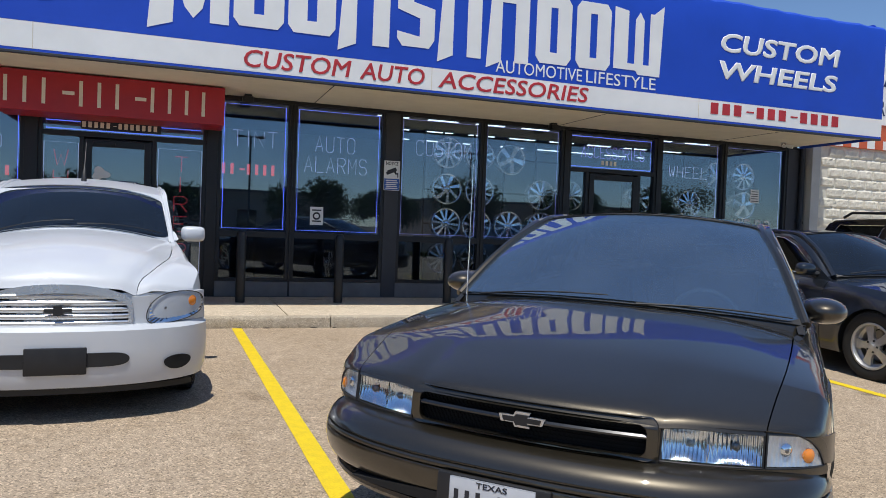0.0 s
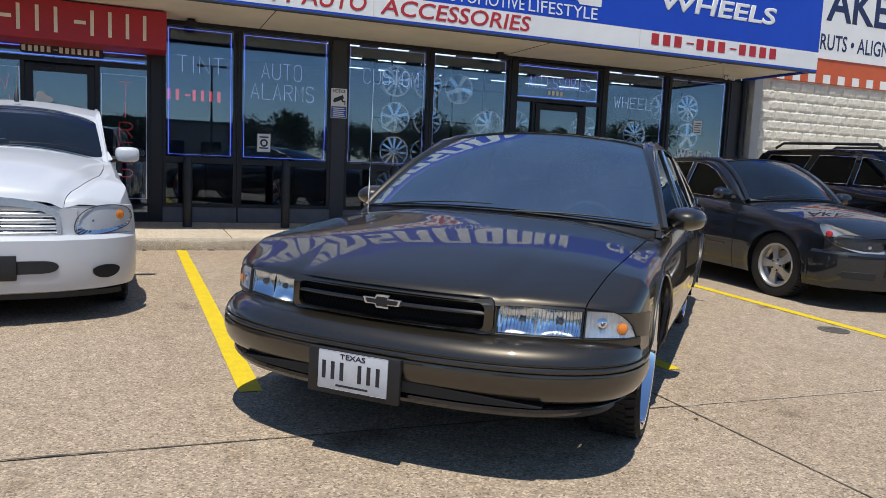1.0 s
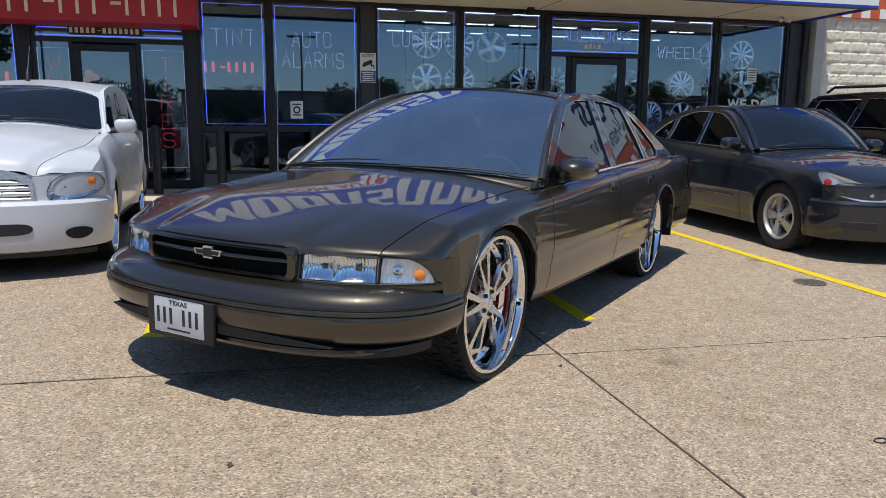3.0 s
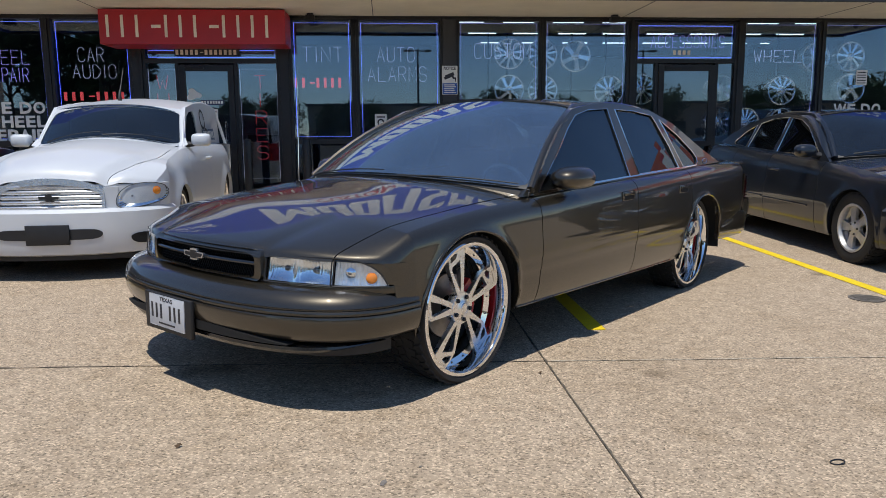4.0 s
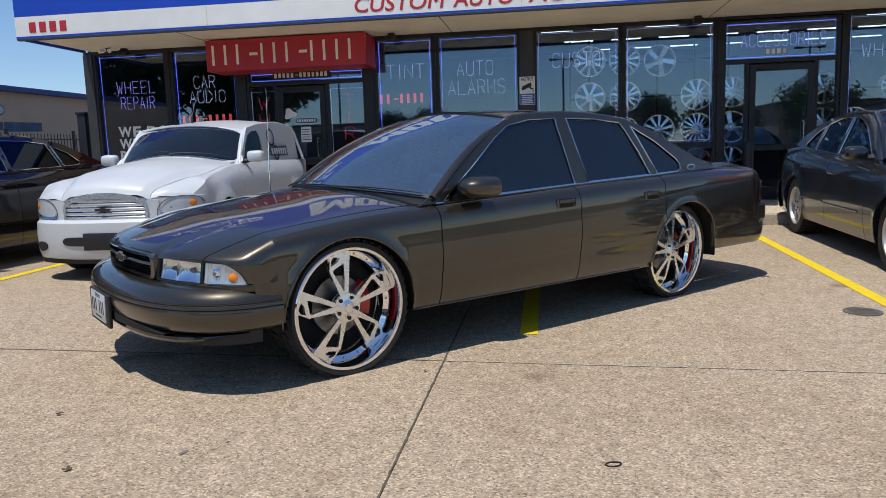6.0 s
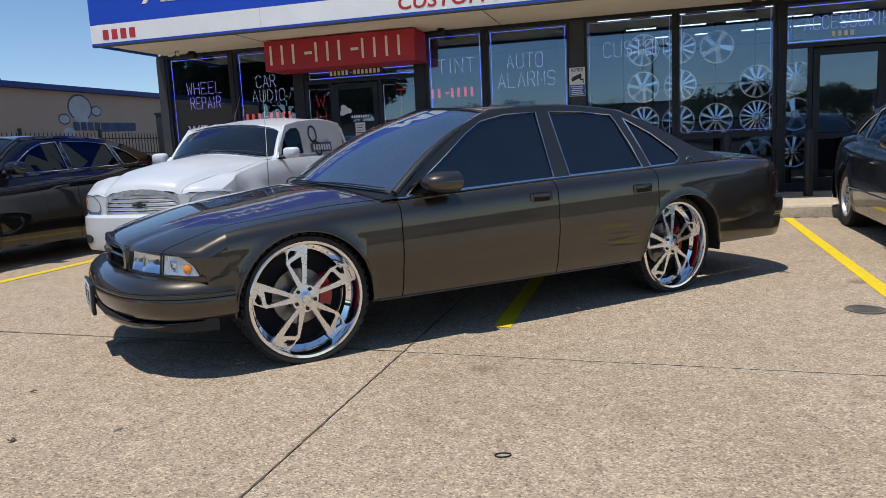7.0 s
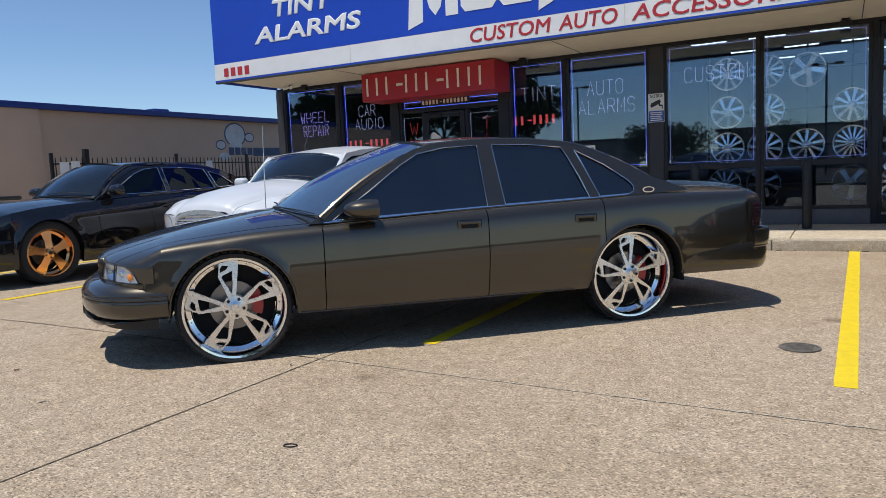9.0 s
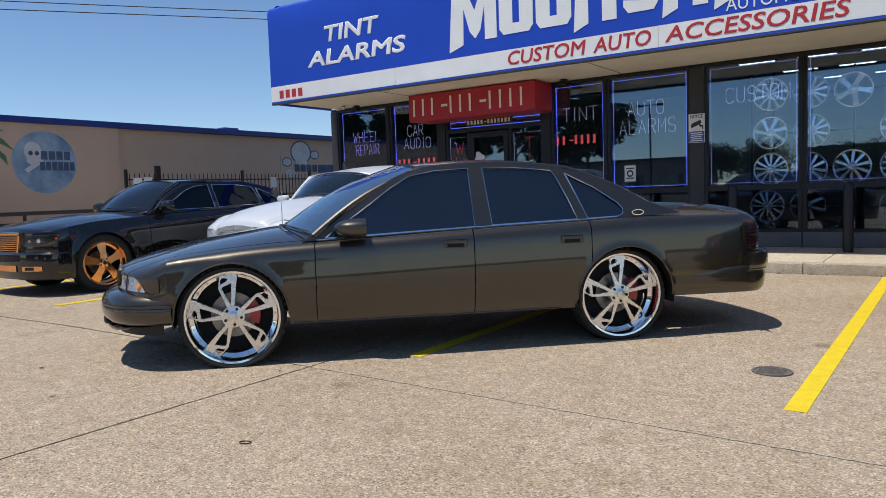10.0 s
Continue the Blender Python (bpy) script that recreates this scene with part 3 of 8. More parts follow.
for body, x0, x1, z0, z1, mat, kw in (
        ("CUSTOM", 1.41, 2.755, 3.205, 3.425, "red_letter", dict(bold=0.012, shear=0.15)), ("AUTO", 2.87, 3.755, 3.205, 3.425, "red_letter", dict(bold=0.012, shear=0.15)),
        ("ACCESSORIES", 3.95, 6.26, 3.205, 3.425, "red_letter", dict(bold=0.012, shear=0.15)),
        ("CUSTOM", 8.56, 11.0, 4.22, 4.52, "white_vinyl", dict(bold=0.03, shear=0.12)), ("WHEELS", 8.55, 10.97, 3.80, 4.085, "white_vinyl", dict(bold=0.03, shear=0.12)),
        ("TINT", -2.57, -1.22, 4.14, 4.44, "white_vinyl", dict(bold=0.03, shear=0.12)), ("ALARMS", -3.05, -0.63, 3.71, 4.01, "white_vinyl", dict(bold=0.03, shear=0.12)),
        ("AUTOMOTIVE", 4.78, 6.14, 3.50, 3.675, "white_vinyl", {}), ("LIFESTYLE", 6.21, 7.40, 3.50, 3.675, "white_vinyl", {})):
    word("lettering", body, x0, x1, z0, z1, LY, mat, awning, **kw)


def bars(x0, x1, z0, z1, n, y, mat, parent, gap=0.35, skip=(), t=0.004):
    """Plain upright bars in place of digits."""
    w = (x1 - x0) / n
    for k in range(n):
        h = z1 - z0
        if k in skip:
            b2 = box(x0 + k * w + w * 0.1, x0 + k * w + w * 0.75, y - t, y, z0 + h * 0.42, z0 + h * 0.56)
        else:
            b2 = box(x0 + k * w, x0 + k * w + w * (1 - gap), y - t, y, z0, z1, min(0.003, t * 0.4))
        part("bar", b2, mat, parent, smooth=False)


bars(8.43, 11.11, 3.245, 3.42, 12, LY + 0.003, "red_letter", awning, skip=(3, 7))
bars(-3.86, -3.16, 3.205, 3.365, 4, LY + 0.003, "red_letter", awning)


def emblem(kind, x0, x1, z0, z1):
    """Tall heavy block of the shop's emblem: a slab with a slot, pointed feet or a spire."""
    w, h = x1 - x0, z1 - z0
    P = lambda u, v: (x0 + w * u, z0 + h * v)
    slot = [P(0.40, 0.17), P(0.60, 0.17), P(0.60, 0.83), P(0.40, 0.83)]
    r = [P(0.0, 0.10), P(0.12, 0.0), P(0.88, 0.0), P(1.0, 0.10), P(1.0, 0.90), P(0.88, 1.0), P(0.12, 1.0), P(0.0, 0.90)]
    if kind == "round":
        return [(r, [slot])]
    if kind == "gate":
        return [([P(-0.05, -0.16), P(0.30, -0.05), P(0.30, 0.80), P(0.62, 0.80), P(0.62, -0.05), P(0.95, -0.05), P(0.95, 0.90), P(0.85, 1.0), P(0.05, 1.0)], [])]
    if kind == "spire":
        return [([P(0.0, 0.06), P(0.45, 0.06), P(0.5, 0.0), P(0.95, 0.0), P(1.0, 1.1), P(0.80, 0.96), P(0.72, 0.96), P(0.72, 0.16), P(0.60, 0.16), P(0.60, 0.84), P(0.51, 0.96), P(0.42, 0.84), P(0.42, 0.16), P(0.28, 0.16), P(0.28, 0.96), P(0.0, 1.0)], [])]
    if kind == "step":
        return [([P(0.0, 0.10), P(0.14, 0.0), P(0.86, 0.0), P(1.0, 0.12), P(1.0, 0.55), P(0.42, 0.62), P(0.42, 0.86), P(1.0, 0.80), P(1.0, 0.92), P(0.86, 1.0), P(0.12, 1.0), P(0.0, 0.9), P(0.0, 0.5), P(0.6, 0.4), P(0.6, 0.15), P(0.0, 0.2)], [])]
    return [([P(-0.08, -0.16), P(0.25, -0.06), P(0.27, 0.55), P(0.40, 0.15), P(0.52, 0.02), P(0.64, 0.15), P(0.74, 0.55), P(0.74, -0.02), P(1.0, -0.02), P(1.0, 1.0), P(0.74, 1.0), P(0.52, 0.5), P(0.26, 1.0), P(0.02, 1.0)], [])]


for kind, x0, x1 in (("peak", 0.36, 1.22), ("round", 1.27, 1.88), ("round", 1.93, 2.53), ("gate", 2.60, 3.28), ("step", 3.35, 3.87), ("gate", 3.95, 4.58), ("gate", 4.66, 5.30), ("round", 5.38, 5.94), ("round", 6.02, 6.59), ("spire", 6.65, 7.50)):
    for outer, holes in emblem(kind, x0, x1, 3.70, 4.66):
        part("emblem_block", holed(outer, holes, -0.004, lambda u, v, d: (u, LY + 0.002 + d, v)), "white_vinyl", awning, "white heavy block of the emblem", smooth=False)

# dark tar spots and dry leaves on the concrete
def flat_blot(name, x, y, r, mat, label, seed, curl=0.0):
    rnd = random.Random(seed)
    bm = bmesh.new()
    n = 14
    ring = [bm.verts.new((r * (0.7 + 0.5 * rnd.random()) * math.cos(2 * math.pi * k / n), 0.6 * r * (0.7 + 0.5 * rnd.random()) * math.sin(2 * math.pi * k / n), 0.003 + curl * rnd.random())) for k in range(n)]
    mid = bm.verts.new((0, 0, 0.004 + curl * 0.3))
    for k in range(n):
        bm.faces.new((ring[k], ring[(k + 1) % n], mid))
    ob = obj_of(name, bm, mat, False)
    ob.matrix_world = pose(x, y, floor_z(x, y), 0, 0, rnd.uniform(0, 180))
    tagged(ob, label, "stain" if name == "tar_spot" else "leaf")


for k, (x, y, r) in enumerate(((2.738, 1.501, 0.022), (2.871, 1.618, 0.008), (1.2, 1.5, 0.012))):
    flat_blot("tar_spot", x, y, r, "stain", "dark tar spot on the concrete", 10 + k)
for k, (x, y, r) in enumerate(((2.374, 1.294, 0.018), (3.526, 2.644, 0.012), (1.959, 1.834, 0.016))):
    flat_blot("dry_leaf", x, y, r, "leaf_dry", "curled dry brown leaf on the concrete", 30 + k, 0.012)

# ---- shop front: frames, panes, doors ----
def window(no, x0, x1, low=True, z1=3.08, rail=1.10, sill=0.40, tube_mat="neon_blue"):
    w = tagged(new("window_%d" % no), "dark-framed shop window with a blue neon outline", "window", kind="structure")
    bm = bmesh.new()
    t = 0.05
    for a, b, c, d in ((x0 - t, x0, sill, z1 + 0.02), (x1, x1 + t, sill, z1 + 0.02), (x0, x1, z1, z1 + 0.02), (x0, x1, rail - 0.035, rail + 0.055), (x0, x1, sill, sill + 0.05)):
        box_in(bm, a, b, SHOP_Y - 0.03, SHOP_Y + 0.10, c, d, 0.004)
    part("window_frame", bm, "frame", w, smooth=False)
    p = part("pane", box(x0, x1, SHOP_Y + 0.016, SHOP_Y + 0.022, rail + 0.055, z1), "shop_glass", w, smooth=False)
    p2 = part("lower_pane", box(x0, x1, SHOP_Y + 0.016, SHOP_Y + 0.022, sill + 0.05, rail - 0.035), "low_glass", w, smooth=False)
    e = 0.035
    za, zb = rail + 0.055 + e, z1 - e
    part("neon_tube", tube([(x0 + e, SHOP_Y + 0.06, za), (x1 - e, SHOP_Y + 0.06, za), (x1 - e, SHOP_Y + 0.06, zb), (x0 + e, SHOP_Y + 0.06, zb)], 0.008, 6, True), tube_mat, w, "lit blue neon tube")
    return w


BAYS = ((1, -4.02, -2.69), (2, -2.53, -1.36), (3, 1.26, 2.23), (4, 2.36, 3.70), (5, 4.03, 5.38), (6, 5.50, 6.90), (7, 8.98, 10.30), (8, 10.43, 11.82))
for no, x0, x1 in BAYS:
    window(no, x0, x1, tube_mat="neon_blue" if no < 5 else "neon_faint")
# piers between the bays
for x0, x1, mat in ((SX0, -4.07, "pier"), (3.75, 3.98, "pier"), (11.87, SX1, "pier"), (-1.31, -1.14, "frame"), (1.05, 1.21, "frame"), (8.85, 8.93, "frame"), (6.95, 7.04, "frame"), (-2.64, -2.58, "frame"), (2.28, 2.31, "frame"), (5.43, 5.45, "frame"), (10.35, 10.38, "frame")):
    tagged(obj_of("pier", box(x0, x1, SHOP_Y - 0.05, SHOP_Y + 0.12, WALK_Z, 3.10, 0.006), mat, False), "dark painted pier of the shop front", "pier", "shop front piers", "structure")
for x0, x1 in ((SX0 + 0.2, -1.33), (1.21, 3.75), (3.98, 6.95), (8.95, 11.87)):
    tagged(obj_of("plinth", box(x0, x1, SHOP_Y - 0.04, SHOP_Y + 0.10, WALK_Z, 0.395, 0.006), "plinth", False), "grey painted plinth under the windows", "plinth", kind="structure")


def shop_door(no, x0, x1, d0, d1, ztop, z1, label, sidelights=True):
    """A glazed door in a bay with sidelights and a transom."""
    bay = tagged(new("door_%d" % no), label, "door", kind="structure")
    y0, y1 = SHOP_Y - 0.03, SHOP_Y + 0.09
    bm = bmesh.new()
    for a, b, c, d in ((x0, x0 + 0.05, WALK_Z, z1), (x1 - 0.05, x1, WALK_Z, z1), (x0 + 0.05, x1 - 0.05, z1 - 0.03, z1), (x0 + 0.05, x1 - 0.05, ztop + 0.03, ztop + 0.10), (d0 - 0.06, d0, WALK_Z, ztop + 0.03), (d1, d1 + 0.06, WALK_Z, ztop + 0.03)):
        box_in(bm, a, b, y0, y1, c, d, 0.004)
    for a, b in ((x0 + 0.05, d0 - 0.06), (d1 + 0.06, x1 - 0.05)):
        box_in(bm, a, b, y0, y1, WALK_Z, WALK_Z + 0.14, 0.004)
    part("door_frame", bm, "frame", bay, smooth=False)
    for a, b in ((x0 + 0.05, d0 - 0.06), (d1 + 0.06, x1 - 0.05)):
        part("sidelight", box(a, b, SHOP_Y + 0.016, SHOP_Y + 0.022, WALK_Z + 0.14, ztop + 0.03), "shop_glass", bay, smooth=False)
    part("transom", box(x0 + 0.05, x1 - 0.05, SHOP_Y + 0.016, SHOP_Y + 0.022, ztop + 0.10, z1 - 0.03), "shop_glass", bay, smooth=False)
    bm = bmesh.new()
    for a, b, c, d in ((d0 + 0.004, d0 + 0.10, WALK_Z + 0.015, ztop), (d1 - 0.10, d1 - 0.004, WALK_Z + 0.015, ztop), (d0 + 0.10, d1 - 0.10, ztop - 0.10, ztop), (d0 + 0.10, d1 - 0.10, WALK_Z + 0.015, WALK_Z + 0.22), (d0 + 0.10, d1 - 0.10, 0.98, 1.07)):
        box_in(bm, a, b, SHOP_Y - 0.045, SHOP_Y + 0.005, c, d, 0.004)
    leaf = part("leaf", bm, "frame", bay, smooth=False)
    part("pane", box(d0 + 0.10, d1 - 0.10, SHOP_Y - 0.024, SHOP_Y - 0.018, 1.07, ztop - 0.10), "shop_glass", leaf, smooth=False)
    part("lower_pane", box(d0 + 0.10, d1 - 0.10, SHOP_Y - 0.024, SHOP_Y - 0.018, WALK_Z + 0.22, 0.98), "low_glass", leaf, smooth=False)
    hx = d1 - 0.16
    part("handle", tube([(hx, SHOP_Y - 0.045, 1.12), (hx, SHOP_Y - 0.10, 1.14), (hx, SHOP_Y - 0.10, 1.42), (hx, SHOP_Y - 0.045, 1.44)], 0.013, 8), "brushed", leaf, "steel pull handle")
    part("closer", box(d0 + 0.12, d0 + 0.40, SHOP_Y - 0.07, SHOP_Y - 0.045, ztop - 0.08, ztop - 0.03, 0.005), "frame", leaf)
    e = 0.03
    part("neon_tube", tube([(x0 + 0.05 + e, SHOP_Y + 0.05, ztop + 0.10 + e), (x1 - 0.05 - e, SHOP_Y + 0.05, ztop + 0.10 + e), (x1 - 0.05 - e, SHOP_Y + 0.05, z1 - 0.03 - e), (x0 + 0.05 + e, SHOP_Y + 0.05, z1 - 0.03 - e)], 0.008, 6, True), "neon_blue", bay, "lit blue neon tube")
    return bay


door_w = shop_door(1, -1.14, 1.05, -0.57, 0.31, 2.36, 2.66, "glazed shop door with sidelights under the red sign")
tagged(obj_of("header", box(-1.14, 1.05, SHOP_Y - 0.03, SHOP_Y + 0.12, 2.665, 3.10, 0.005), "frame", False), "dark panel above the shop door", "trim", kind="structure")
door_e = shop_door(2, 7.04, 8.85, 7.46, 8.46, 2.36, 3.08, "glazed shop door with a tall transom")
for x0, x1 in ((-1.08, -0.65), (0.39, 0.99)):
    part("neon_tube", tube([(x0, SHOP_Y + 0.05, 0.5), (x1, SHOP_Y + 0.05, 0.5), (x1, SHOP_Y + 0.05, 2.3), (x0, SHOP_Y + 0.05, 2.3)], 0.007, 6, True), "neon_white", door_w, "pale neon tube")

# red box sign
red = root("red_box_sign", pose(0, 0, 0), "red box sign above the shop door with pale bars", "sign")
part("cabinet", box(-1.535, 1.255, 10.98, SHOP_Y - 0.04, 2.61, 3.125, 0.006), "red_sign", red, smooth=False)
bars(-1.43, 1.17, 2.71, 3.04, 12, 10.979, "cream", red, gap=0.80, skip=(3, 7))
# fascia number strip over the door, as bars
strip = root("number_strip", pose(0, 0, 0), "narrow black strip with pale bars above the shop door", "sign")
part("backing", box(-0.62, 0.42, SHOP_Y - 0.042, SHOP_Y - 0.032, 2.50, 2.62), "ink", strip, smooth=False)
bars(-0.60, 0.40, 2.52, 2.60, 13, SHOP_Y - 0.043, "cream", strip, gap=0.4, skip=(5,))
strip2 = root("number_strip", pose(0, 0, 0), "short row of pale bars on the transom", "sign")
bars(7.72, 8.06, 2.53, 2.61, 4, SHOP_Y + 0.012, "cream", strip2, gap=0.4)

# notice and poster
notice = root("notice_sign", pose(0, 0, 0), "white and blue security camera notice on the dark pier", "sign")
part("plate", box(3.735, 3.995, SHOP_Y - 0.060, SHOP_Y - 0.052, 1.875, 2.345, 0.002), "paper", notice, smooth=False)
part("blue_panel", box(3.742, 3.988, SHOP_Y - 0.063, SHOP_Y - 0.0605, 1.882, 2.06), "notice_blue", notice, smooth=False)
word("word", "NOTICE", 3.765, 3.965, 2.275, 2.33, SHOP_Y - 0.062, "ink", notice, extrude=0.001, bold=0.02)
part("camera_symbol", solid([(3.765, 2.155), (3.785, 2.115), (3.90, 2.165), (3.915, 2.13), (3.955, 2.13), (3.955, 2.085), (3.97, 2.085), (3.97, 2.155), (3.935, 2.155), (3.925, 2.185), (3.945, 2.195), (3.925, 2.245), (3.78, 2.185), (3.785, 2.165)], -0.0012, lambda u, v, d: (u, SHOP_Y - 0.0615 + d, v)), "ink", notice, smooth=False)
for k in range(5):
    part("bar", box(3.765 + 0.01 * (k % 2), 3.965 - 0.012 * (k % 3), SHOP_Y - 0.0645, SHOP_Y - 0.0632, 1.90 + k * 0.031, 1.915 + k * 0.031), "paper", notice, smooth=False)
poster = root("poster", pose(0, 0, 0), "small white paper poster with a round dark symbol", "poster")
part("sheet", box(2.60, 2.80, SHOP_Y + 0.009, SHOP_Y + 0.013, 1.28, 1.56), "paper", poster, smooth=False)
part("symbol", lathe([(0.035, 0.0), (0.06, 0.0), (0.06, 0.0012), (0.035, 0.0012)], 20, "y", None, True), "ink", poster).location = (2.70, SHOP_Y + 0.0065, 1.42)
for z in (1.33, 1.50):
    part("bar", box(2.63, 2.77, SHOP_Y + 0.0072, SHOP_Y + 0.0085, z, z + 0.02), "ink", poster, smooth=False)


STROKES = {"A": "00 26 40|12 32", "C": "45 36 16 05 01 10 30 41", "D": "00 06 26 44 42 20 00", "E": "46 06 00 40|03 33", "H": "06 00|46 40|03 43", "I": "26 20", "L": "06 00 40", "M": "00 06 22 46 40",
           "N": "00 06 40 46", "O": "16 05 01 10 30 41 45 36 16", "P": "00 06 36 45 44 33 03", "R": "00 06 36 45 44 33 03|23 40", "S": "45 36 16 05 04 13 33 42 41 30 10 01", "T": "06 46|26 20",
           "U": "06 01 10 30 41 46", "W": "06 10 24 30 46"}


def tube_word(body, x0, x1, z0, z1, y, mat, parent, r=0.006):
    """Neon letters bent from single strokes of glass tube, one part a letter."""
    wide = [1.5 if ch == "I" else 4.0 for ch in body]
    total = sum(wide) + 1.7 * (len(body) - 1)
    at, k, kz = 0.0, (x1 - x0) / total, (z1 - z0) / 6
    for ch, w in zip(body, wide):
        bm = bmesh.new()
        off = at - (1.25 if ch == "I" else 0.0)
        for line in STROKES[ch].split("|"):
            tube([(x0 + (off + int(p[0])) * k, y, z0 + int(p[1]) * kz) for p in line.split()], r, 6, False, bm)
        part("tube_letter", bm, mat, parent)
        at += w + 1.7


def neon(body, x0, x1, z0, z1, mat, lines=None):
    r = root("neon_sign", pose(0, 0, 0), "neon tube lettering hung behind the shop window", "neon sign", "neon signs")
    rows = lines or [(body, x0, x1, z0, z1)]
    for k, (b2, a, b, c, d) in enumerate(rows):
        tube_word(b2, a, b, c, d, SHOP_Y + 0.075, mat, r)
    return r


neon("", 0, 0, 0, 0, "neon_violet", [("WHEEL", -3.70, -2.95, 2.38, 2.60), ("REPAIR", -3.64, -2.98, 2.10, 2.32)])
neon("", 0, 0, 0, 0, "neon_white", [("CAR", -2.18, -1.78, 2.42, 2.64), ("AUDIO", -2.28, -1.60, 2.16, 2.37)])
neon("TINT", 1.42, 2.08, 2.42, 2.66, "neon_white")
neon("", 0, 0, 0, 0, "neon_white", [("AUTO", 2.66, 3.28, 2.42, 2.66), ("ALARMS", 2.50, 3.48, 2.10, 2.34)])
neon("CUSTOM", 4.30, 5.25, 2.48, 2.72, "neon_white")
neon("ACCESSORIES", 7.35, 8.65, 2.66, 2.86, "neon_violet")
neon("WHEEL", 9.20, 10.05, 2.42, 2.62, "neon_white")
red_bars = root("neon_sign", pose(0, 0, 0), "red neon bars in the shop window", "neon sign", "neon signs")
bars(1.28, 2.12, 2.00, 2.16, 7, SHOP_Y + 0.08, "neon_red", red_bars, gap=0.62, skip=(2,), t=0.012)
red_bars2 = root("neon_sign", pose(0, 0, 0), "red neon bars in the shop window", "neon sign", "neon signs")
bars(-2.45, -1.42, 1.80, 1.94, 8, SHOP_Y + 0.08, "neon_red", red_bars2, gap=0.62, skip=(3,), t=0.012)
for x0, col in ((-0.96, "W H E E L S"), (0.62, "T I R E S")):
    nn = root("neon_sign", pose(0, 0, 0), "upright dull red neon letters in the door sidelight", "neon sign", "neon signs")
    for k, ch in enumerate(col.split()):
        tube_word(ch, x0 + (0.06 if ch == "I" else 0), x0 + (0.10 if ch == "I" else 0.18), 1.98 - k * 0.29, 2.2 - k * 0.29, SHOP_Y + 0.07, "neon_dim", nn, 0.008)

for x0, x1, zt in ((-3.72, -2.72, 1.78), (10.66, 11.56, 1.70)):
    vin = root("vinyl_lettering", pose(0, 0, 0), "white block vinyl lettering on the shop window", "lettering")
    for k, row in enumerate(("WE DO", "WHEEL", "REPAIR")):
        wide = [{"W": 1.35, "I": 0.42, " ": 0.45, "E": 0.85, "L": 0.85}.get(ch, 1.0) for ch in row]
        step, at = (x1 - x0) / sum(wide), x0
        for ch, w in zip(row, wide):
            if ch != " ":
                word("letter", ch, at + 0.06 * step, at + (w - 0.06) * step, zt - 0.22 * (k + 1) + 0.03, zt - 0.22 * k, SHOP_Y + 0.011, "paper", vin, extrude=0.001, bold=0.035)
            at += w * step
leaflet = root("leaflet", pose(0, 0, 0), "small white leaflet with dark bars on the window", "leaflet")
part("sheet", box(11.05, 11.25, SHOP_Y + 0.009, SHOP_Y + 0.013, 2.02, 2.28), "paper", leaflet, smooth=False)
for k in range(5):
    part("bar", box(11.07, 11.23, SHOP_Y + 0.0075, SHOP_Y + 0.0088, 2.05 + k * 0.045, 2.065 + k * 0.045), "ink", leaflet, smooth=False)

decal = root("door_decal", pose(0, 0, 0), "pale cloud-shaped decal over a navy bar on the door glass", "decal")
blob = []
for q in range(28):
    a = 2 * math.pi * q / 28
    rr = 0.085 + 0.022 * math.cos(3 * a + 0.6)
    blob.append((-0.355 + rr * 1.25 * math.cos(a), 1.885 + rr * math.sin(a)))
part("emblem", solid(blob, 0.002, lambda u, v, d: (u, SHOP_Y - 0.027 - d, v)), "paper", decal, smooth=False)
part("band", box(-0.25, 0.13, SHOP_Y - 0.0285, SHOP_Y - 0.0265, 1.72, 1.80), "navy", decal, smooth=False)
for q in range(8):
    part("bar", box(-0.235 + q * 0.045, -0.205 + q * 0.045, SHOP_Y - 0.0305, SHOP_Y - 0.0288, 1.737, 1.785), "paper", decal, smooth=False)
sheet_ob = root("door_notice", pose(0, 0, 0), "white paper notice taped to the door glass", "notice")
part("sheet", box(-0.17, 0.02, SHOP_Y - 0.0285, SHOP_Y - 0.0265, 1.38, 1.65), "paper", sheet_ob, smooth=False)
for q in range(5):
    part("bar", box(-0.15, 0.0 - 0.02 * (q % 2), SHOP_Y - 0.0305, SHOP_Y - 0.0288, 1.42 + q * 0.045, 1.432 + q * 0.045), "ink", sheet_ob, smooth=False)

# bollards
for x in (0.62, 1.53, 2.91, 4.60, 6.14, 7.28):
    b2 = lathe([(0.0, 0.0), (0.066, 0.0), (0.066, 0.93), (0.060, 0.965), (0.045, 0.99), (0.0, 1.0)], 20, "z")
    ob = obj_of("bollard", b2, "black")
    ob.matrix_world = pose(x, 10.88, WALK_Z)
    tagged(ob, "black painted steel bollard on the sidewalk", "bollard", "bollards")

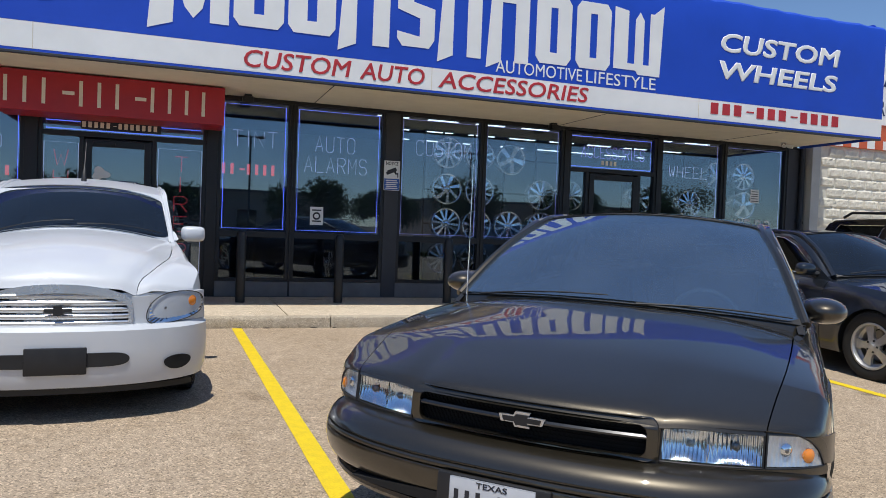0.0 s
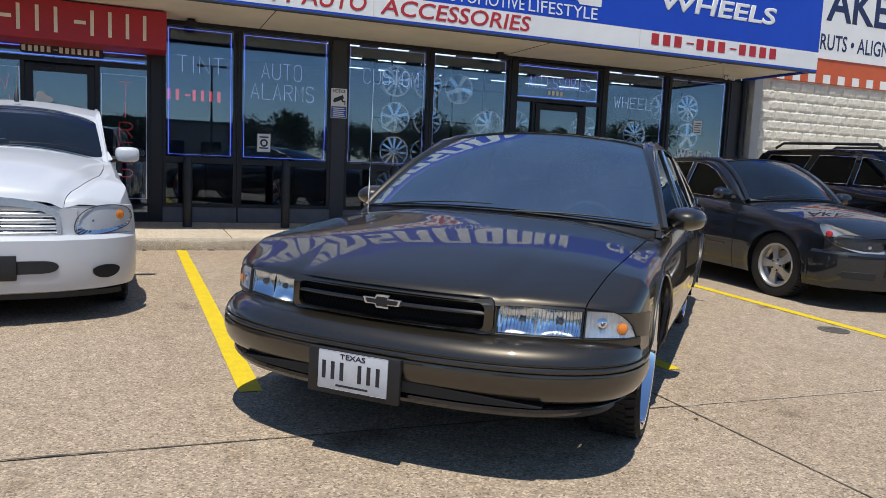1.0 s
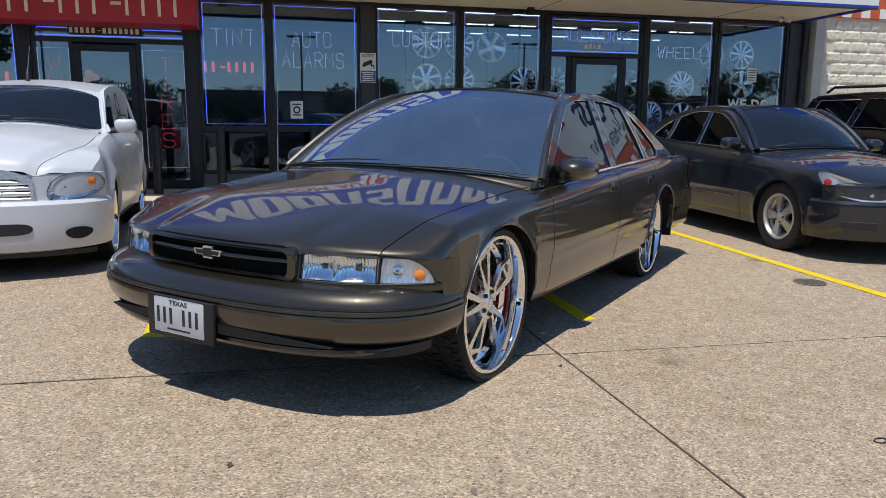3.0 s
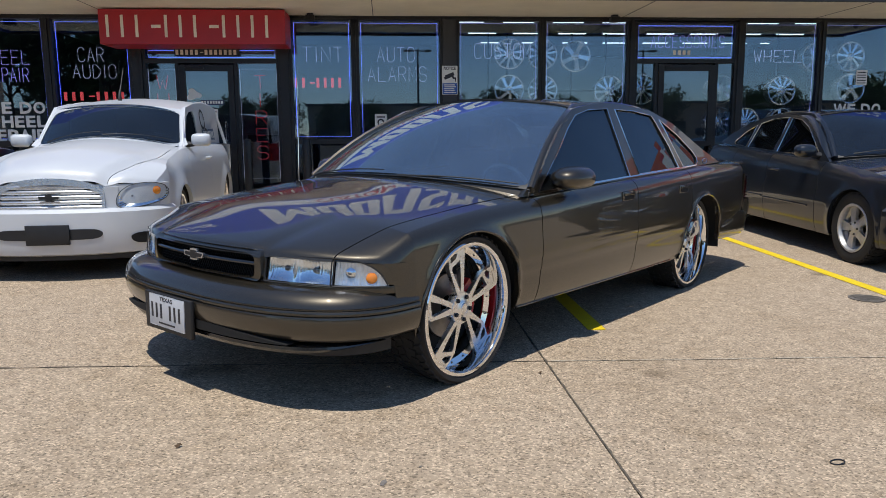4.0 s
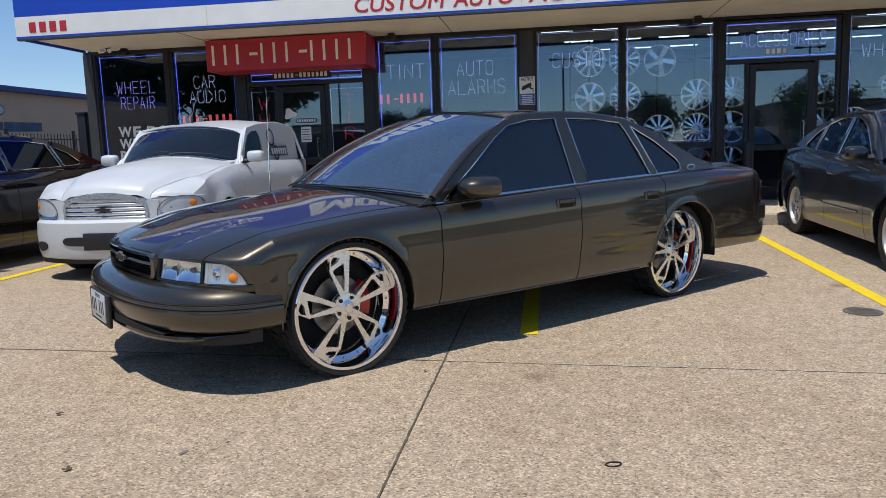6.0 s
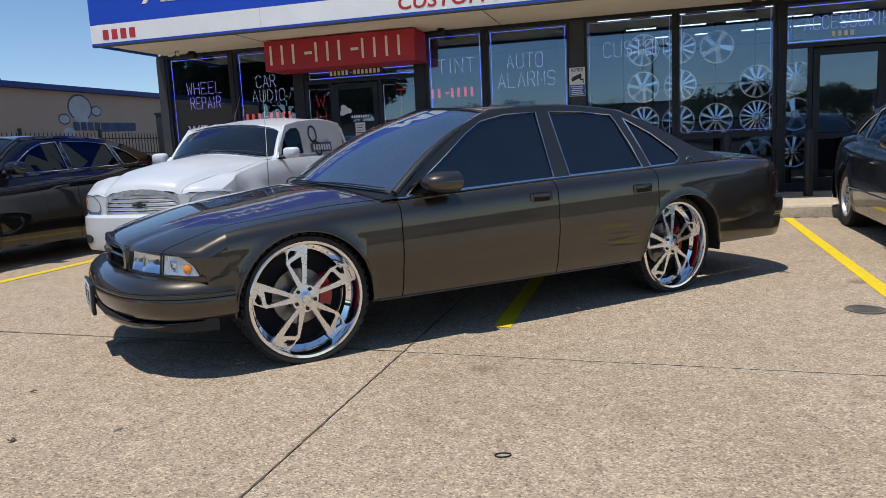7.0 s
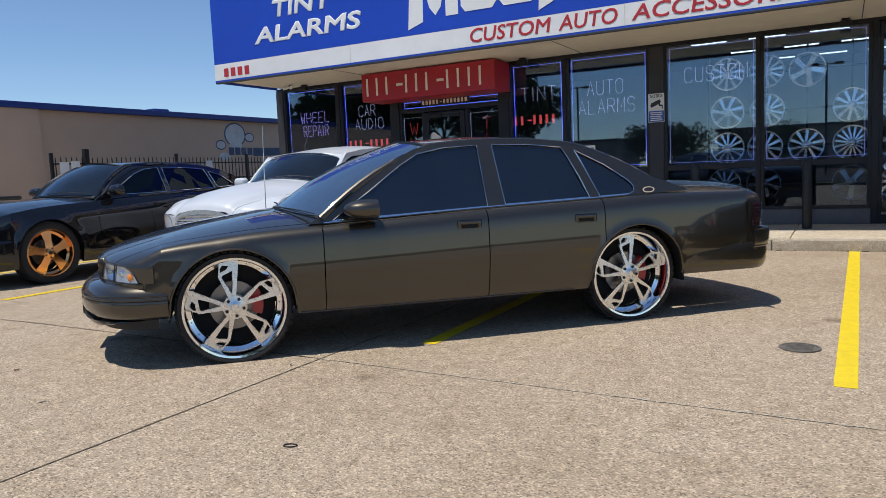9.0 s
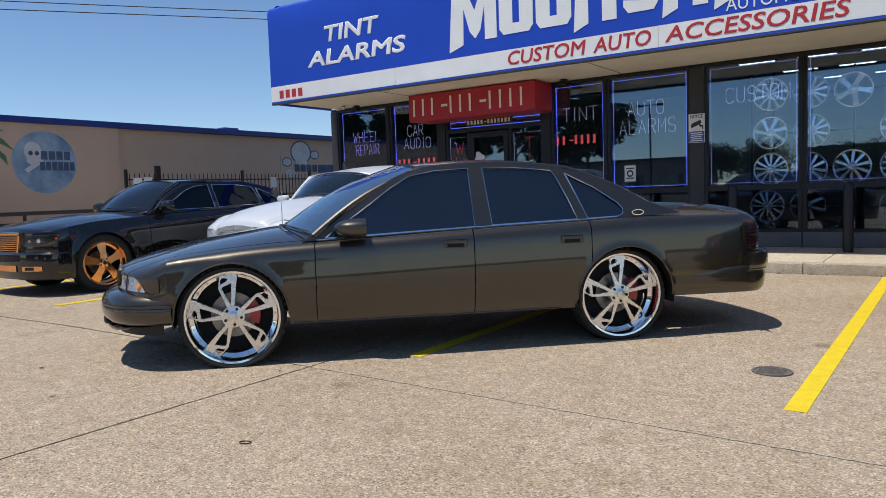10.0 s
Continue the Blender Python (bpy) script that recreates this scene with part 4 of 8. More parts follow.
# spot lamps and cameras under the soffit
for x in (-3.3, 1.6, 6.6):
    lamp = root("soffit_lamp", pose(x, 11.45, 3.150), "small dark flood lamp under the soffit", "lamp", "soffit lamps")
    part("base", box(-0.05, 0.05, -0.05, 0.05, -0.03, 0.0, 0.005), "frame", lamp)
    part("head", box(-0.075, 0.075, -0.09, 0.05, -0.12, -0.035, 0.012), "frame", lamp)
for x in (-3.46, 11.31):
    cam_ob = root("security_camera", pose(x, 11.2, 3.150), "small white security camera under the soffit", "camera", "security cameras")
    part("base", lathe([(0.0, 0.0), (0.05, 0.0), (0.05, -0.02), (0.0, -0.02)], 14, "z"), "paper", cam_ob)
    for s in (-1, 1):
        part("lens_tube", tube([(0, 0, -0.035), (s * 0.06, -0.06, -0.07), (s * 0.10, -0.12, -0.085)], [0.015, 0.035, 0.035], 10), "paper", cam_ob)
    part("dome", lathe([(0.04, -0.02), (0.04, -0.06), (0.025, -0.09), (0.0, -0.10)], 14, "z"), "black", cam_ob)

# ---- vehicles ----
# local axes: x forward, y to the vehicle's left, z up; the origin lies on the ground under the middle of the front axle
class Shape:
    """The surfaces of one vehicle's body, from a few curves."""

    def __init__(self, s):
        self.s = s
        self.W, self.zs, self.zt = curve(s["width"]), curve(s["shoulder"]), curve(s["top"])
        self.prof = curve(s.get("profile", [(0.0, 0.945), (0.12, 0.975), (0.38, 0.997), (0.52, 1.0), (0.56, 0.992), (0.80, 0.975), (0.93, 0.945), (1.0, 0.90)]))
        self.z0, self.arch = s["sill"], s["arches"]
        self.sill = curve(s.get("sill_c", [(-9.0, s["sill"]), (9.0, s["sill"])]))

    def lip(self, y, inset=0.0):
        """Plan line of the front bumper, where it differs from the nose."""
        c, a, b, n = self.s.get("bumper", self.s["nose"])
        return c + (a - inset) * max(0.0, 1 - abs(y / b) ** n) ** (1 / n)

    def nose(self, y, inset=0.0):
        c, a, b, n = self.s["nose"]
        return c + (a - inset) * max(0.0, 1 - abs(y / b) ** n) ** (1 / n)

    def tail(self, y, inset=0.0):
        c, a, b, n = self.s["tail"]
        return c - (a - inset) * max(0.0, 1 - abs(y / b) ** n) ** (1 / n)

    def bend(self, x, y):
        """Rounds the ends off in plan."""
        c, d = self.s["nose"][0], self.s["tail"][0]
        if x > c:
            k = (self.nose(min(abs(y), self.s["nose"][2] * 0.985), self.s["inset"]) - c) / (self.s["x1"] - c)
            return c + (x - c) * k
        if x < d:
            k = (d - self.tail(min(abs(y), self.s["tail"][2] * 0.985), self.s["inset_r"])) / (d - self.s["x0"])
            return d + (x - d) * k
        return x

    def low(self, x):
        z = self.sill(x)
        for xc, zc, r in self.arch:
            if abs(x - xc) < r:
                z = max(z, zc + math.sqrt(r * r - (x - xc) ** 2))
        return z

    def side_y(self, x, z):
        zs = self.zs(x)
        p = self.prof((z - self.z0) / (zs - self.z0))
        for a, b, k in self.s.get("full", ()):
            p += max(0.0, 1 - p) * k * min(1.0, max(0.0, (x - a) / (b - a)))
        y = self.W(x) * p
        for xc, zc, r in self.arch:
            d = math.hypot(x - xc, z - zc) - r
            y += self.s.get("flare", 0.012) * math.exp(-(d / self.s.get("flare_w", 0.035)) ** 2)
        return y

    def edge(self, x):
        return self.side_y(x, self.zs(x))

    def top_z(self, x, y):
        e = self.edge(x)
        f = min(1.0, abs(y) / e)
        z = self.zt(x) - (self.zt(x) - self.zs(x)) * f ** self.s.get("crown", 2.4)
        if self.s.get("groove"):
            line, deep, wide = self.s["groove"]
            z -= deep(x) * math.exp(-((abs(y) - line(x)) / wide) ** 2)
        return z

    # cabin
    def cab_y(self, x, z):
        zb, zr = self.zs(x) + 0.005, self.s["roof"]
        yb, yr = self.edge(x) * self.s.get("cab_in", 0.955), self.s["rail_y"]
        t = max(0.0, (z - zb) / (zr - zb))
        return yb + (yr - yb) * t ** 1.15

    def cab(self, side, off=0.0):
        return lambda u, v, d: (u, side * (self.cab_y(u, v) + off - d), v)


def panel(sh, x0, x1, side, inner, n_side=14, n_top=8):
    """A body panel from x0 to x1: up the side and over the shoulder as far as y = inner(x)."""
    xs = {x0, x1}
    n = max(2, int((x1 - x0) / 0.055))
    xs |= {x0 + (x1 - x0) * k / n for k in range(n + 1)}
    for xc, zc, r in sh.arch:
        xs |= {xc + r * math.cos(math.pi * k / 28) for k in range(29) if x0 < xc + r * math.cos(math.pi * k / 28) < x1}
        xs |= {xc + sg * (r + 0.011 * k) for k in range(1, 10) for sg in (-1, 1) if x0 < xc + sg * (r + 0.011 * k) < x1}
    if inner is not None:
        xs |= {x1 - 0.012 * k for k in range(1, 7) if x1 > 0.3} | {x0 + 0.012 * k for k in range(1, 7) if x0 < -3.0}
    xs = sorted(xs)
    xs = [x for k, x in enumerate(xs) if k == 0 or x - xs[k - 1] > 0.0012]
    bm = bmesh.new()
    cols = []
    for x in xs:
        lo, hi = sh.low(x), sh.zs(x)
        col = []
        yl = sh.side_y(x, lo)
        col.append((x, yl - 0.035, lo + (0.004 if lo > sh.sill(x) + 0.001 else 0.02)))
        zl = min(lo, sh.sill(x))
        for k in range(n_side + 1):
            z = max(zl + (hi - zl) * (k / n_side), lo + 0.0006 * k)
            col.append((x, sh.side_y(x, z), z))
        e, yi = sh.edge(x), inner(x)
        for k in range(1, n_top + 1):
            y = e + (yi - e) * (k / n_top)
            col.append((x, y, sh.top_z(x, y)))
        cols.append([bm.verts.new((sh.bend(a, b), side * b, c)) for a, b, c in col])
    for a, b in zip(cols, cols[1:]):
        for k in range(len(a) - 1):
            bm.faces.new((a[k], a[k + 1], b[k + 1], b[k]))
    return thick(bm, 0.006)


def lid(sh, x0, x1, inner, n_x=44, n_y=40, drop=0.0, bow=0.0):
    """Hood or boot lid between the two inner lines."""
    def place(u, v):
        x = x0 + (x1 - x0) * (0.5 - 0.5 * math.cos(math.pi * u))
        y = (2 * v - 1) * (inner(x) - 0.004)
        x -= bow * (2 * v - 1) ** 2 * (1 - (x - x0) / (x1 - x0)) ** 6
        return (sh.bend(x, y), y, sh.top_z(x, y) + 0.001 - drop)
    return thick(grid(n_x, n_y, place), 0.006)


def sweep_u(path_fn, ys, prof):
    """Sweeps a profile of (outward, height) round the front or back of a vehicle; path_fn(y) gives x."""
    bm = bmesh.new()
    pts = [Vector((path_fn(y), y, 0)) for y in ys]
    rows = []
    for k, p in enumerate(pts):
        d = (pts[min(k + 1, len(pts) - 1)] - pts[max(k - 1, 0)]).normalized()
        out = Vector((d.y, -d.x, 0))
        if out.x * (1 if path_fn(0) > 0 else -1) < 0 and abs(out.x) > 0.02:
            out = -out
        if abs(out.x) <= 0.02:
            out = Vector((0, math.copysign(1, p.y), 0))
        rows.append([bm.verts.new(p + out * o + Vector((0, 0, z))) for o, z in prof])
    for a, b in zip(rows, rows[1:]):
        for k in range(len(prof) - 1):
            bm.faces.new((a[k], a[k + 1], b[k + 1], b[k]))
    return bm


def sweep_path(pts, prof):
    """Sweeps a profile of (outward, height) along a path in plan that runs round the vehicle's end from its left to its right."""
    bm = bmesh.new()
    pts = [Vector((x, y, 0)) for x, y in pts]
    sg = 1 if pts[len(pts) // 2].x > pts[0].x else -1
    rows = []
    for k, p in enumerate(pts):
        d = (pts[min(k + 1, len(pts) - 1)] - pts[max(k - 1, 0)]).normalized()
        out = Vector((-d.y, d.x, 0)) * sg
        rows.append([bm.verts.new(p + out * o + Vector((0, 0, z))) for o, z in prof])
    for a, b in zip(rows, rows[1:]):
        for k in range(len(prof) - 1):
            bm.faces.new((a[k], a[k + 1], b[k + 1], b[k]))
    return bm


def end_path(sh, front, b, x_end, inset=0.0, n=56):
    """The plan line of a bumper: along the side from x_end, round the end and back along the other side."""
    c, a, b0, e = (sh.s.get("bumper", sh.s["nose"]) if front else sh.s["tail"])
    sg = 1 if front else -1
    pts = [(x_end + (c - x_end) * k / 5, b) for k in range(5)]
    for k in range(n + 1):
        th = math.pi * k / n
        cs, sn = math.cos(th), math.sin(th)
        pts.append((c + sg * (a - inset) * abs(sn) ** (2 / e), b * math.copysign(abs(cs) ** (2 / e), cs)))
    pts += [(c + (x_end - c) * k / 5, -b) for k in range(1, 6)]
    out = []
    for p in pts:
        if not out or math.hypot(p[0] - out[-1][0], p[1] - out[-1][1]) > 0.002:
            out.append(p)
    return out


def band(line, ys, lo, hi, deep=0.02):
    """A strip that lies on the nose between the heights lo(y) and hi(y)."""
    bm, rows = bmesh.new(), []
    for y in ys:
        rows.append([bm.verts.new(p) for p in ((line(y) - deep, y, lo(y)), (line(y), y, lo(y)), (line(y), y, hi(y)), (line(y) - deep, y, hi(y)))])
    for a, b in zip(rows, rows[1:]):
        for k in range(3):
            bm.faces.new((a[k], a[k + 1], b[k + 1], b[k]))
    bm.faces.new(rows[0])
    bm.faces.new(rows[-1])
    return bm


def arc_ys(b, n=48, top=0.999):
    """Positions across a vehicle, closer together towards the corners."""
    return [b * top * math.sin(math.pi / 2 * (2 * k / n - 1)) for k in range(n + 1)]


def shell(sh, car, paint):
    """Panels, lids, sills, wheel wells, floor."""
    s = sh.s
    hood_in = s.get("hood_line") or (lambda x: sh.edge(x) * s["hood_edge"])
    deck_in = lambda x: sh.edge(x) * s.get("deck_edge", s["hood_edge"])
    cab_in = lambda x: sh.edge(x) * 0.93
    g = 0.0035
    for side in (1, -1):
        for name, x0, x1, kind in s["panels"]:
            inner = {"hood": hood_in, "cab": cab_in, "deck": deck_in}[kind]
            part(name, panel(sh, x0 + g, x1 - g, side, inner, s.get("rows", 14)), paint, car)
        # wheel well liners carry the shade under the arch in their near-black colour
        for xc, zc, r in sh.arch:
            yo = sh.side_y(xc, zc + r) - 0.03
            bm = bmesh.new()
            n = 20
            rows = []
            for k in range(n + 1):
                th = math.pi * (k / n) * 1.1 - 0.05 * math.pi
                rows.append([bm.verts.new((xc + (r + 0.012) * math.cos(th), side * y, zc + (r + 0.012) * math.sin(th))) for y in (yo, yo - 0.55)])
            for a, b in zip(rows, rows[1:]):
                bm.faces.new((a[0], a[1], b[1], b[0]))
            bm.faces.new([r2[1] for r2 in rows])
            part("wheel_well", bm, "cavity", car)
        if s.get("lip"):
            for xc, zc, r in sh.arch:
                pts = []
                for k in range(31):
                    th = math.pi * k / 30
                    x, z = xc + (r - 0.002) * math.cos(th), max(s["sill"] + 0.005, zc + (r - 0.002) * math.sin(th))
                    pts.append((sh.bend(x, 0.9), side * (sh.side_y(x, z) - 0.001), z))
                part("arch_trim", tube(pts, 0.0085, 6), s["lip"], car)
    part("bonnet", lid(sh, s["screen"][0] - s.get("hood_back", 0.03), s["hood"][1], hood_in, bow=s.get("screen_bow", (0.22, 0.1))[0] * 0.85), paint, car)
    if s.get("deck"):
        part("boot_lid", lid(sh, s["deck"][0], s["deck"][1] - g, deck_in), paint, car)
    # near-black floor and inner walls close the body, with the shade in their colour
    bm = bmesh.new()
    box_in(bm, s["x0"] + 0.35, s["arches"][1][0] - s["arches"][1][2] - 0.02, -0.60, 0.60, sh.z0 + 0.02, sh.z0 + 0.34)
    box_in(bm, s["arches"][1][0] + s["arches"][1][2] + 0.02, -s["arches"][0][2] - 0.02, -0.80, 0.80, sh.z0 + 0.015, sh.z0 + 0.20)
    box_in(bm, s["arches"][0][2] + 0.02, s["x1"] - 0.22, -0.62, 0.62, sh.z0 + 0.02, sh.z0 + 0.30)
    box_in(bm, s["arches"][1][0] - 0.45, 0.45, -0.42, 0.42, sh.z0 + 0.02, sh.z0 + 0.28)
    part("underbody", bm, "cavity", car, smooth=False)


def cabin(sh, car, paint, trim="chrome"):
    """Roof, pillars, panes, a simple inside."""
    s = sh.s
    zr, yr = s["roof"], s["rail_y"]
    wx0, wx1, rx1, rx0 = s["screen"]                 # windscreen foot and top, rear glass top and foot
    cb, ct = s.get("screen_bow", (0.22, 0.10))
    yb0 = sh.edge(wx0) * s.get("screen_foot", 0.86)
    zw0 = sh.zt(wx0) + 0.012
    drop = s.get("roof_drop", 0.055)

    def screen(u, v, off=0.0):
        q = 2 * u - 1
        x = (wx0 - cb * q * q) * (1 - v) + (wx1 - ct * q * q) * v
        y = q * (yb0 * (1 - v) + (yr - 0.03) * v)
        z = (zw0 - s.get("screen_dip", 0.05) * q * q) * (1 - v) + (zr - drop * q * q) * v
        b = 0.045 * math.sin(math.pi * v) * s.get("screen_bulge", 1.0)
        return (x + b * 0.6 + off, y, z + b)
    wz = part("windscreen", thick(grid(16, 10, screen), 0.005), s.get("screen_mat", "screen_dark"), car, "tinted windscreen")
    wz.visible_shadow = True
    # black band round the windscreen
    edge = [screen(k / 16, 0.0) for k in range(17)] + [screen(1, k / 10) for k in range(1, 11)] + [screen(1 - k / 16, 1) for k in range(1, 17)] + [screen(0, 1 - k / 10) for k in range(1, 10)]
    part("screen_seal", tube(edge, s.get("seal_r", 0.005), 6, True), "black_plastic", car)
    if s.get("cowl"):
        part("cowl", thick(grid(24, 3, lambda u, v: (screen(u, 0.0)[0] + 0.004 + 0.03 * v, screen(u, 0.0)[1], screen(u, 0.0)[2] - 0.004 - 0.055 * v)), 0.004), s["cowl"], car)
    fm, mu, ml, mt, rr_ = s.get("screen_frame", ("black_plastic", 0.014, 0.015, 0.025, 0.05))
    us = [k / 24 for k in range(25)]
    outer_f = [(u, -0.01) for u in us] + [(1, k / 8) for k in range(1, 8)] + [(1 - u, 1.01) for u in us] + [(0, 1 - k / 8) for k in range(1, 8)]
    inner_f = []
    for cx, cy, a0 in ((1 - mu - rr_, ml + rr_, -90), (1 - mu - rr_, 1 - mt - rr_, 0), (mu + rr_, 1 - mt - rr_, 90), (mu + rr_, ml + rr_, 180)):
        inner_f += [(cx + rr_ * math.cos(radians(a0 + 18 * k)), cy + rr_ * math.sin(radians(a0 + 18 * k))) for k in range(6)]
        nx = {-90: (1 - mu, 0, 0, 1), 0: (0, 1 - mt, -1, 0), 90: (mu, 0, 0, -1), 180: (0, ml, 1, 0)}[a0]
        for k in range(1, 12):
            if nx[3]:
                t0, t1 = (ml + rr_, 1 - mt - rr_) if nx[3] > 0 else (1 - mt - rr_, ml + rr_)
                inner_f.append((nx[0], t0 + (t1 - t0) * k / 12))
            else:
                t0, t1 = (mu + rr_, 1 - mu - rr_) if nx[2] > 0 else (1 - mu - rr_, mu + rr_)
                inner_f.append((t0 + (t1 - t0) * k / 12, nx[1]))
    def on_screen(u, v, d):
        p = screen(u, v)
        return (p[0] + 0.003 - d * 0.5, p[1], p[2] + 0.005 - d * 0.8)
    part("screen_frame", holed(outer_f, [inner_f], 0.004, on_screen), fm, car, angle=60)
    rb = s.get("rear_foot_y", 0.62)
    zr0 = s.get("rear_foot_z", sh.zt(rx0))

    def rear(u, v):
        q = 2 * u - 1
        x = (rx0 + 0.10 * q * q) * (1 - v) + (rx1 + 0.06 * q * q) * v
        y = q * (rb * (1 - v) + (yr - 0.03) * v)
        z = (zr0 - 0.02 * q * q) * (1 - v) + (s.get("roof_rear", zr) - drop * q * q) * v + 0.03 * math.sin(math.pi * v)
        return (x, y, z)
    part("rear_window" if s.get("rear_glass", True) else "tailgate", thick(grid(12, 8, rear), 0.005), "tint" if s.get("rear_glass", True) else paint, car)

    def roof(u, v):
        q = 2 * v - 1
        a = screen(v, 1.0)
        b = rear(v, 1.0)
        x = a[0] + (b[0] - a[0]) * u
        z = a[2] + (b[2] - a[2]) * u + s.get("roof_arch", 0.035) * math.sin(math.pi * u)
        return (x, q * (yr - 0.03), z)
    part("roof", thick(grid(20, 14, roof), 0.012), paint, car)
    outer, holes = s["side"], s["windows"]
    for side in (1, -1):
        part("cabin_frame", holed(outer, [h for _, h in holes], 0.03, sh.cab(side)), paint, car, angle=50)
        for nm, h in holes:
            pane = part(nm, solid(h, 0.005, sh.cab(side, -0.010)), s.get("glass", "tint_dark"), car, "dark tinted glass", smooth=False)
            if trim:
                part("window_trim", tube([sh.cab(side, 0.002)(u, v, 0) for u, v in h], s.get("trim_r", 0.0055), 6, True), trim, car, "bright window trim")
        front_edge = s["side"][:1 + max(range(len(s["side"])), key=lambda k: s["side"][k][1])]
        xe = curve(sorted((z, x) for x, z in front_edge))
        bm = bmesh.new()
        rows = []
        for k in range(11):
            p = Vector(screen(1 if side > 0 else 0, k / 10))
            z = min(max(p.z, front_edge[0][1]), front_edge[-1][1])
            x = min(xe(z), p.x - 0.004)
            q = Vector((x, side * (sh.cab_y(x, z) + 0.001), z))
            rows.append([bm.verts.new(p.lerp(q, i / 3) + Vector((0, side * 0.012 * math.sin(math.pi * i / 3), 0.006 * math.sin(math.pi * i / 3)))) for i in range(4)])
        for a, b in zip(rows, rows[1:]):
            for i in range(3):
                bm.faces.new((a[i], a[i + 1], b[i + 1], b[i]))
        part("pillar", thick(bm, 0.006), paint, car)
        # rail that joins roof, pillar and frame
        edge_pts = [screen(1 if side > 0 else 0, k / 8) for k in range(9)] + [roof(k / 10, 1 if side > 0 else 0) for k in range(1, 11)] + [rear(1 if side > 0 else 0, 1 - k / 8) for k in range(1, 9)]
        rr = [s.get("rail_r", 0.035)] * len(edge_pts)
        part("roof_rail", tube(edge_pts, rr, 10), paint, car)
    # inside
    fx = s["hood"][0]
    part("dashboard", box(wx0 - 0.62, wx0 - 0.12, -yb0 * 0.93, yb0 * 0.93, sh.z0 + 0.25, sh.zs(wx0) - 0.03, 0.05), "dash", car)
    bm = lathe([(0.165, -0.012), (0.178, -0.016), (0.19, 0.0), (0.178, 0.016), (0.165, 0.012)], 28, "x", None, True)
    box_in(bm, -0.012, 0.012, -0.17, 0.17, -0.03, 0.02, 0.006)
    wheel = part("steering_wheel", bm, "dash", car)
    wheel.matrix_local = pose(wx0 - 0.70, s.get("driver_y", 0.38), sh.zs(wx0) + 0.0, 0, 25, 0)
    for y in (-0.38, 0.38):
        for xs_ in s.get("seats", (-1.75, -2.6)):
            bm = bmesh.new()
            box_in(bm, xs_ - 0.02, xs_ + 0.5, y - 0.25, y + 0.25, sh.z0 + 0.16, sh.z0 + 0.32, 0.05)
            box_in(bm, xs_ - 0.12, xs_ + 0.04, y - 0.25, y + 0.25, sh.z0 + 0.25, sh.z0 + 0.80, 0.05)
            box_in(bm, xs_ - 0.12, xs_ - 0.03, y - 0.12, y + 0.12, sh.z0 + 0.82, sh.z0 + 0.98, 0.04)
            part("seat", bm, "cabin", car)
    part("cabin_floor", box(rx0 + 0.3, wx0 - 0.1, -0.74, 0.74, sh.z0 + 0.12, sh.z0 + 0.16), "cabin", car, smooth=False)
    return screen


def wiper(screen, car, u0, u1, v0, v1):
    pts = []
    for k in range(9):
        t = k / 8
        p = Vector(screen(u0 + (u1 - u0) * t, v0 + (v1 - v0) * t))
        pts.append(p + Vector((0.02, 0, 0.014 + 0.008 * math.sin(math.pi * t))))
    part("wiper", tube(pts, [0.008, 0.006, 0.0045, 0.0045, 0.0045, 0.0045, 0.004, 0.004, 0.003], 6), "black_plastic", car)


def mirror(sh, car, x, z, paint, side, size=(0.115, 0.105, 0.075), reach=0.15, foot="black_plastic", blunt=0.75):
    y0 = sh.cab_y(x, z) + 0.0
    bm = bmesh.new()
    bmesh.ops.create_uvsphere(bm, u_segments=20, v_segments=12, radius=1.0)
    for v in bm.verts:
        c = v.co
        px = math.copysign(abs(c.x) ** 0.75, c.x)
        py = math.copysign(abs(c.y) ** blunt, c.y)
        pz = math.copysign(abs(c.z) ** (blunt + 0.05), c.z)
        if px < -0.15:
            px = -0.15
        v.co = (px * size[0], py * size[1], pz * size[2])
    bmesh.ops.translate(bm, verts=bm.verts, vec=(x, side * (y0 + reach), z))
    mo = part("mirror", bm, paint, car, "wing mirror")
    bm = tube([(x + 0.02, side * (y0 - 0.02), z - 0.05), (x + 0.01, side * (y0 + reach * 0.5), z - 0.045), (x, side * (y0 + reach), z - 0.03)], [0.045, 0.032, 0.03], 8, False, None, 0.8)
    part("mirror_foot", bm, foot, mo)
    bm = bmesh.new()
    bmesh.ops.create_circle(bm, cap_ends=True, segments=20, radius=1.0)
    bmesh.ops.transform(bm, matrix=Matrix.Translation((x - 0.0185 - size[0] * 0.0, side * (y0 + reach), z)) @ Matrix.Rotation(math.pi / 2, 4, "Y") @ Matrix.Diagonal((size[2] * 0.85, size[1] * 0.85, 1, 1)), verts=bm.verts)
    part("mirror_glass", bm, "chrome", mo)
    return mo


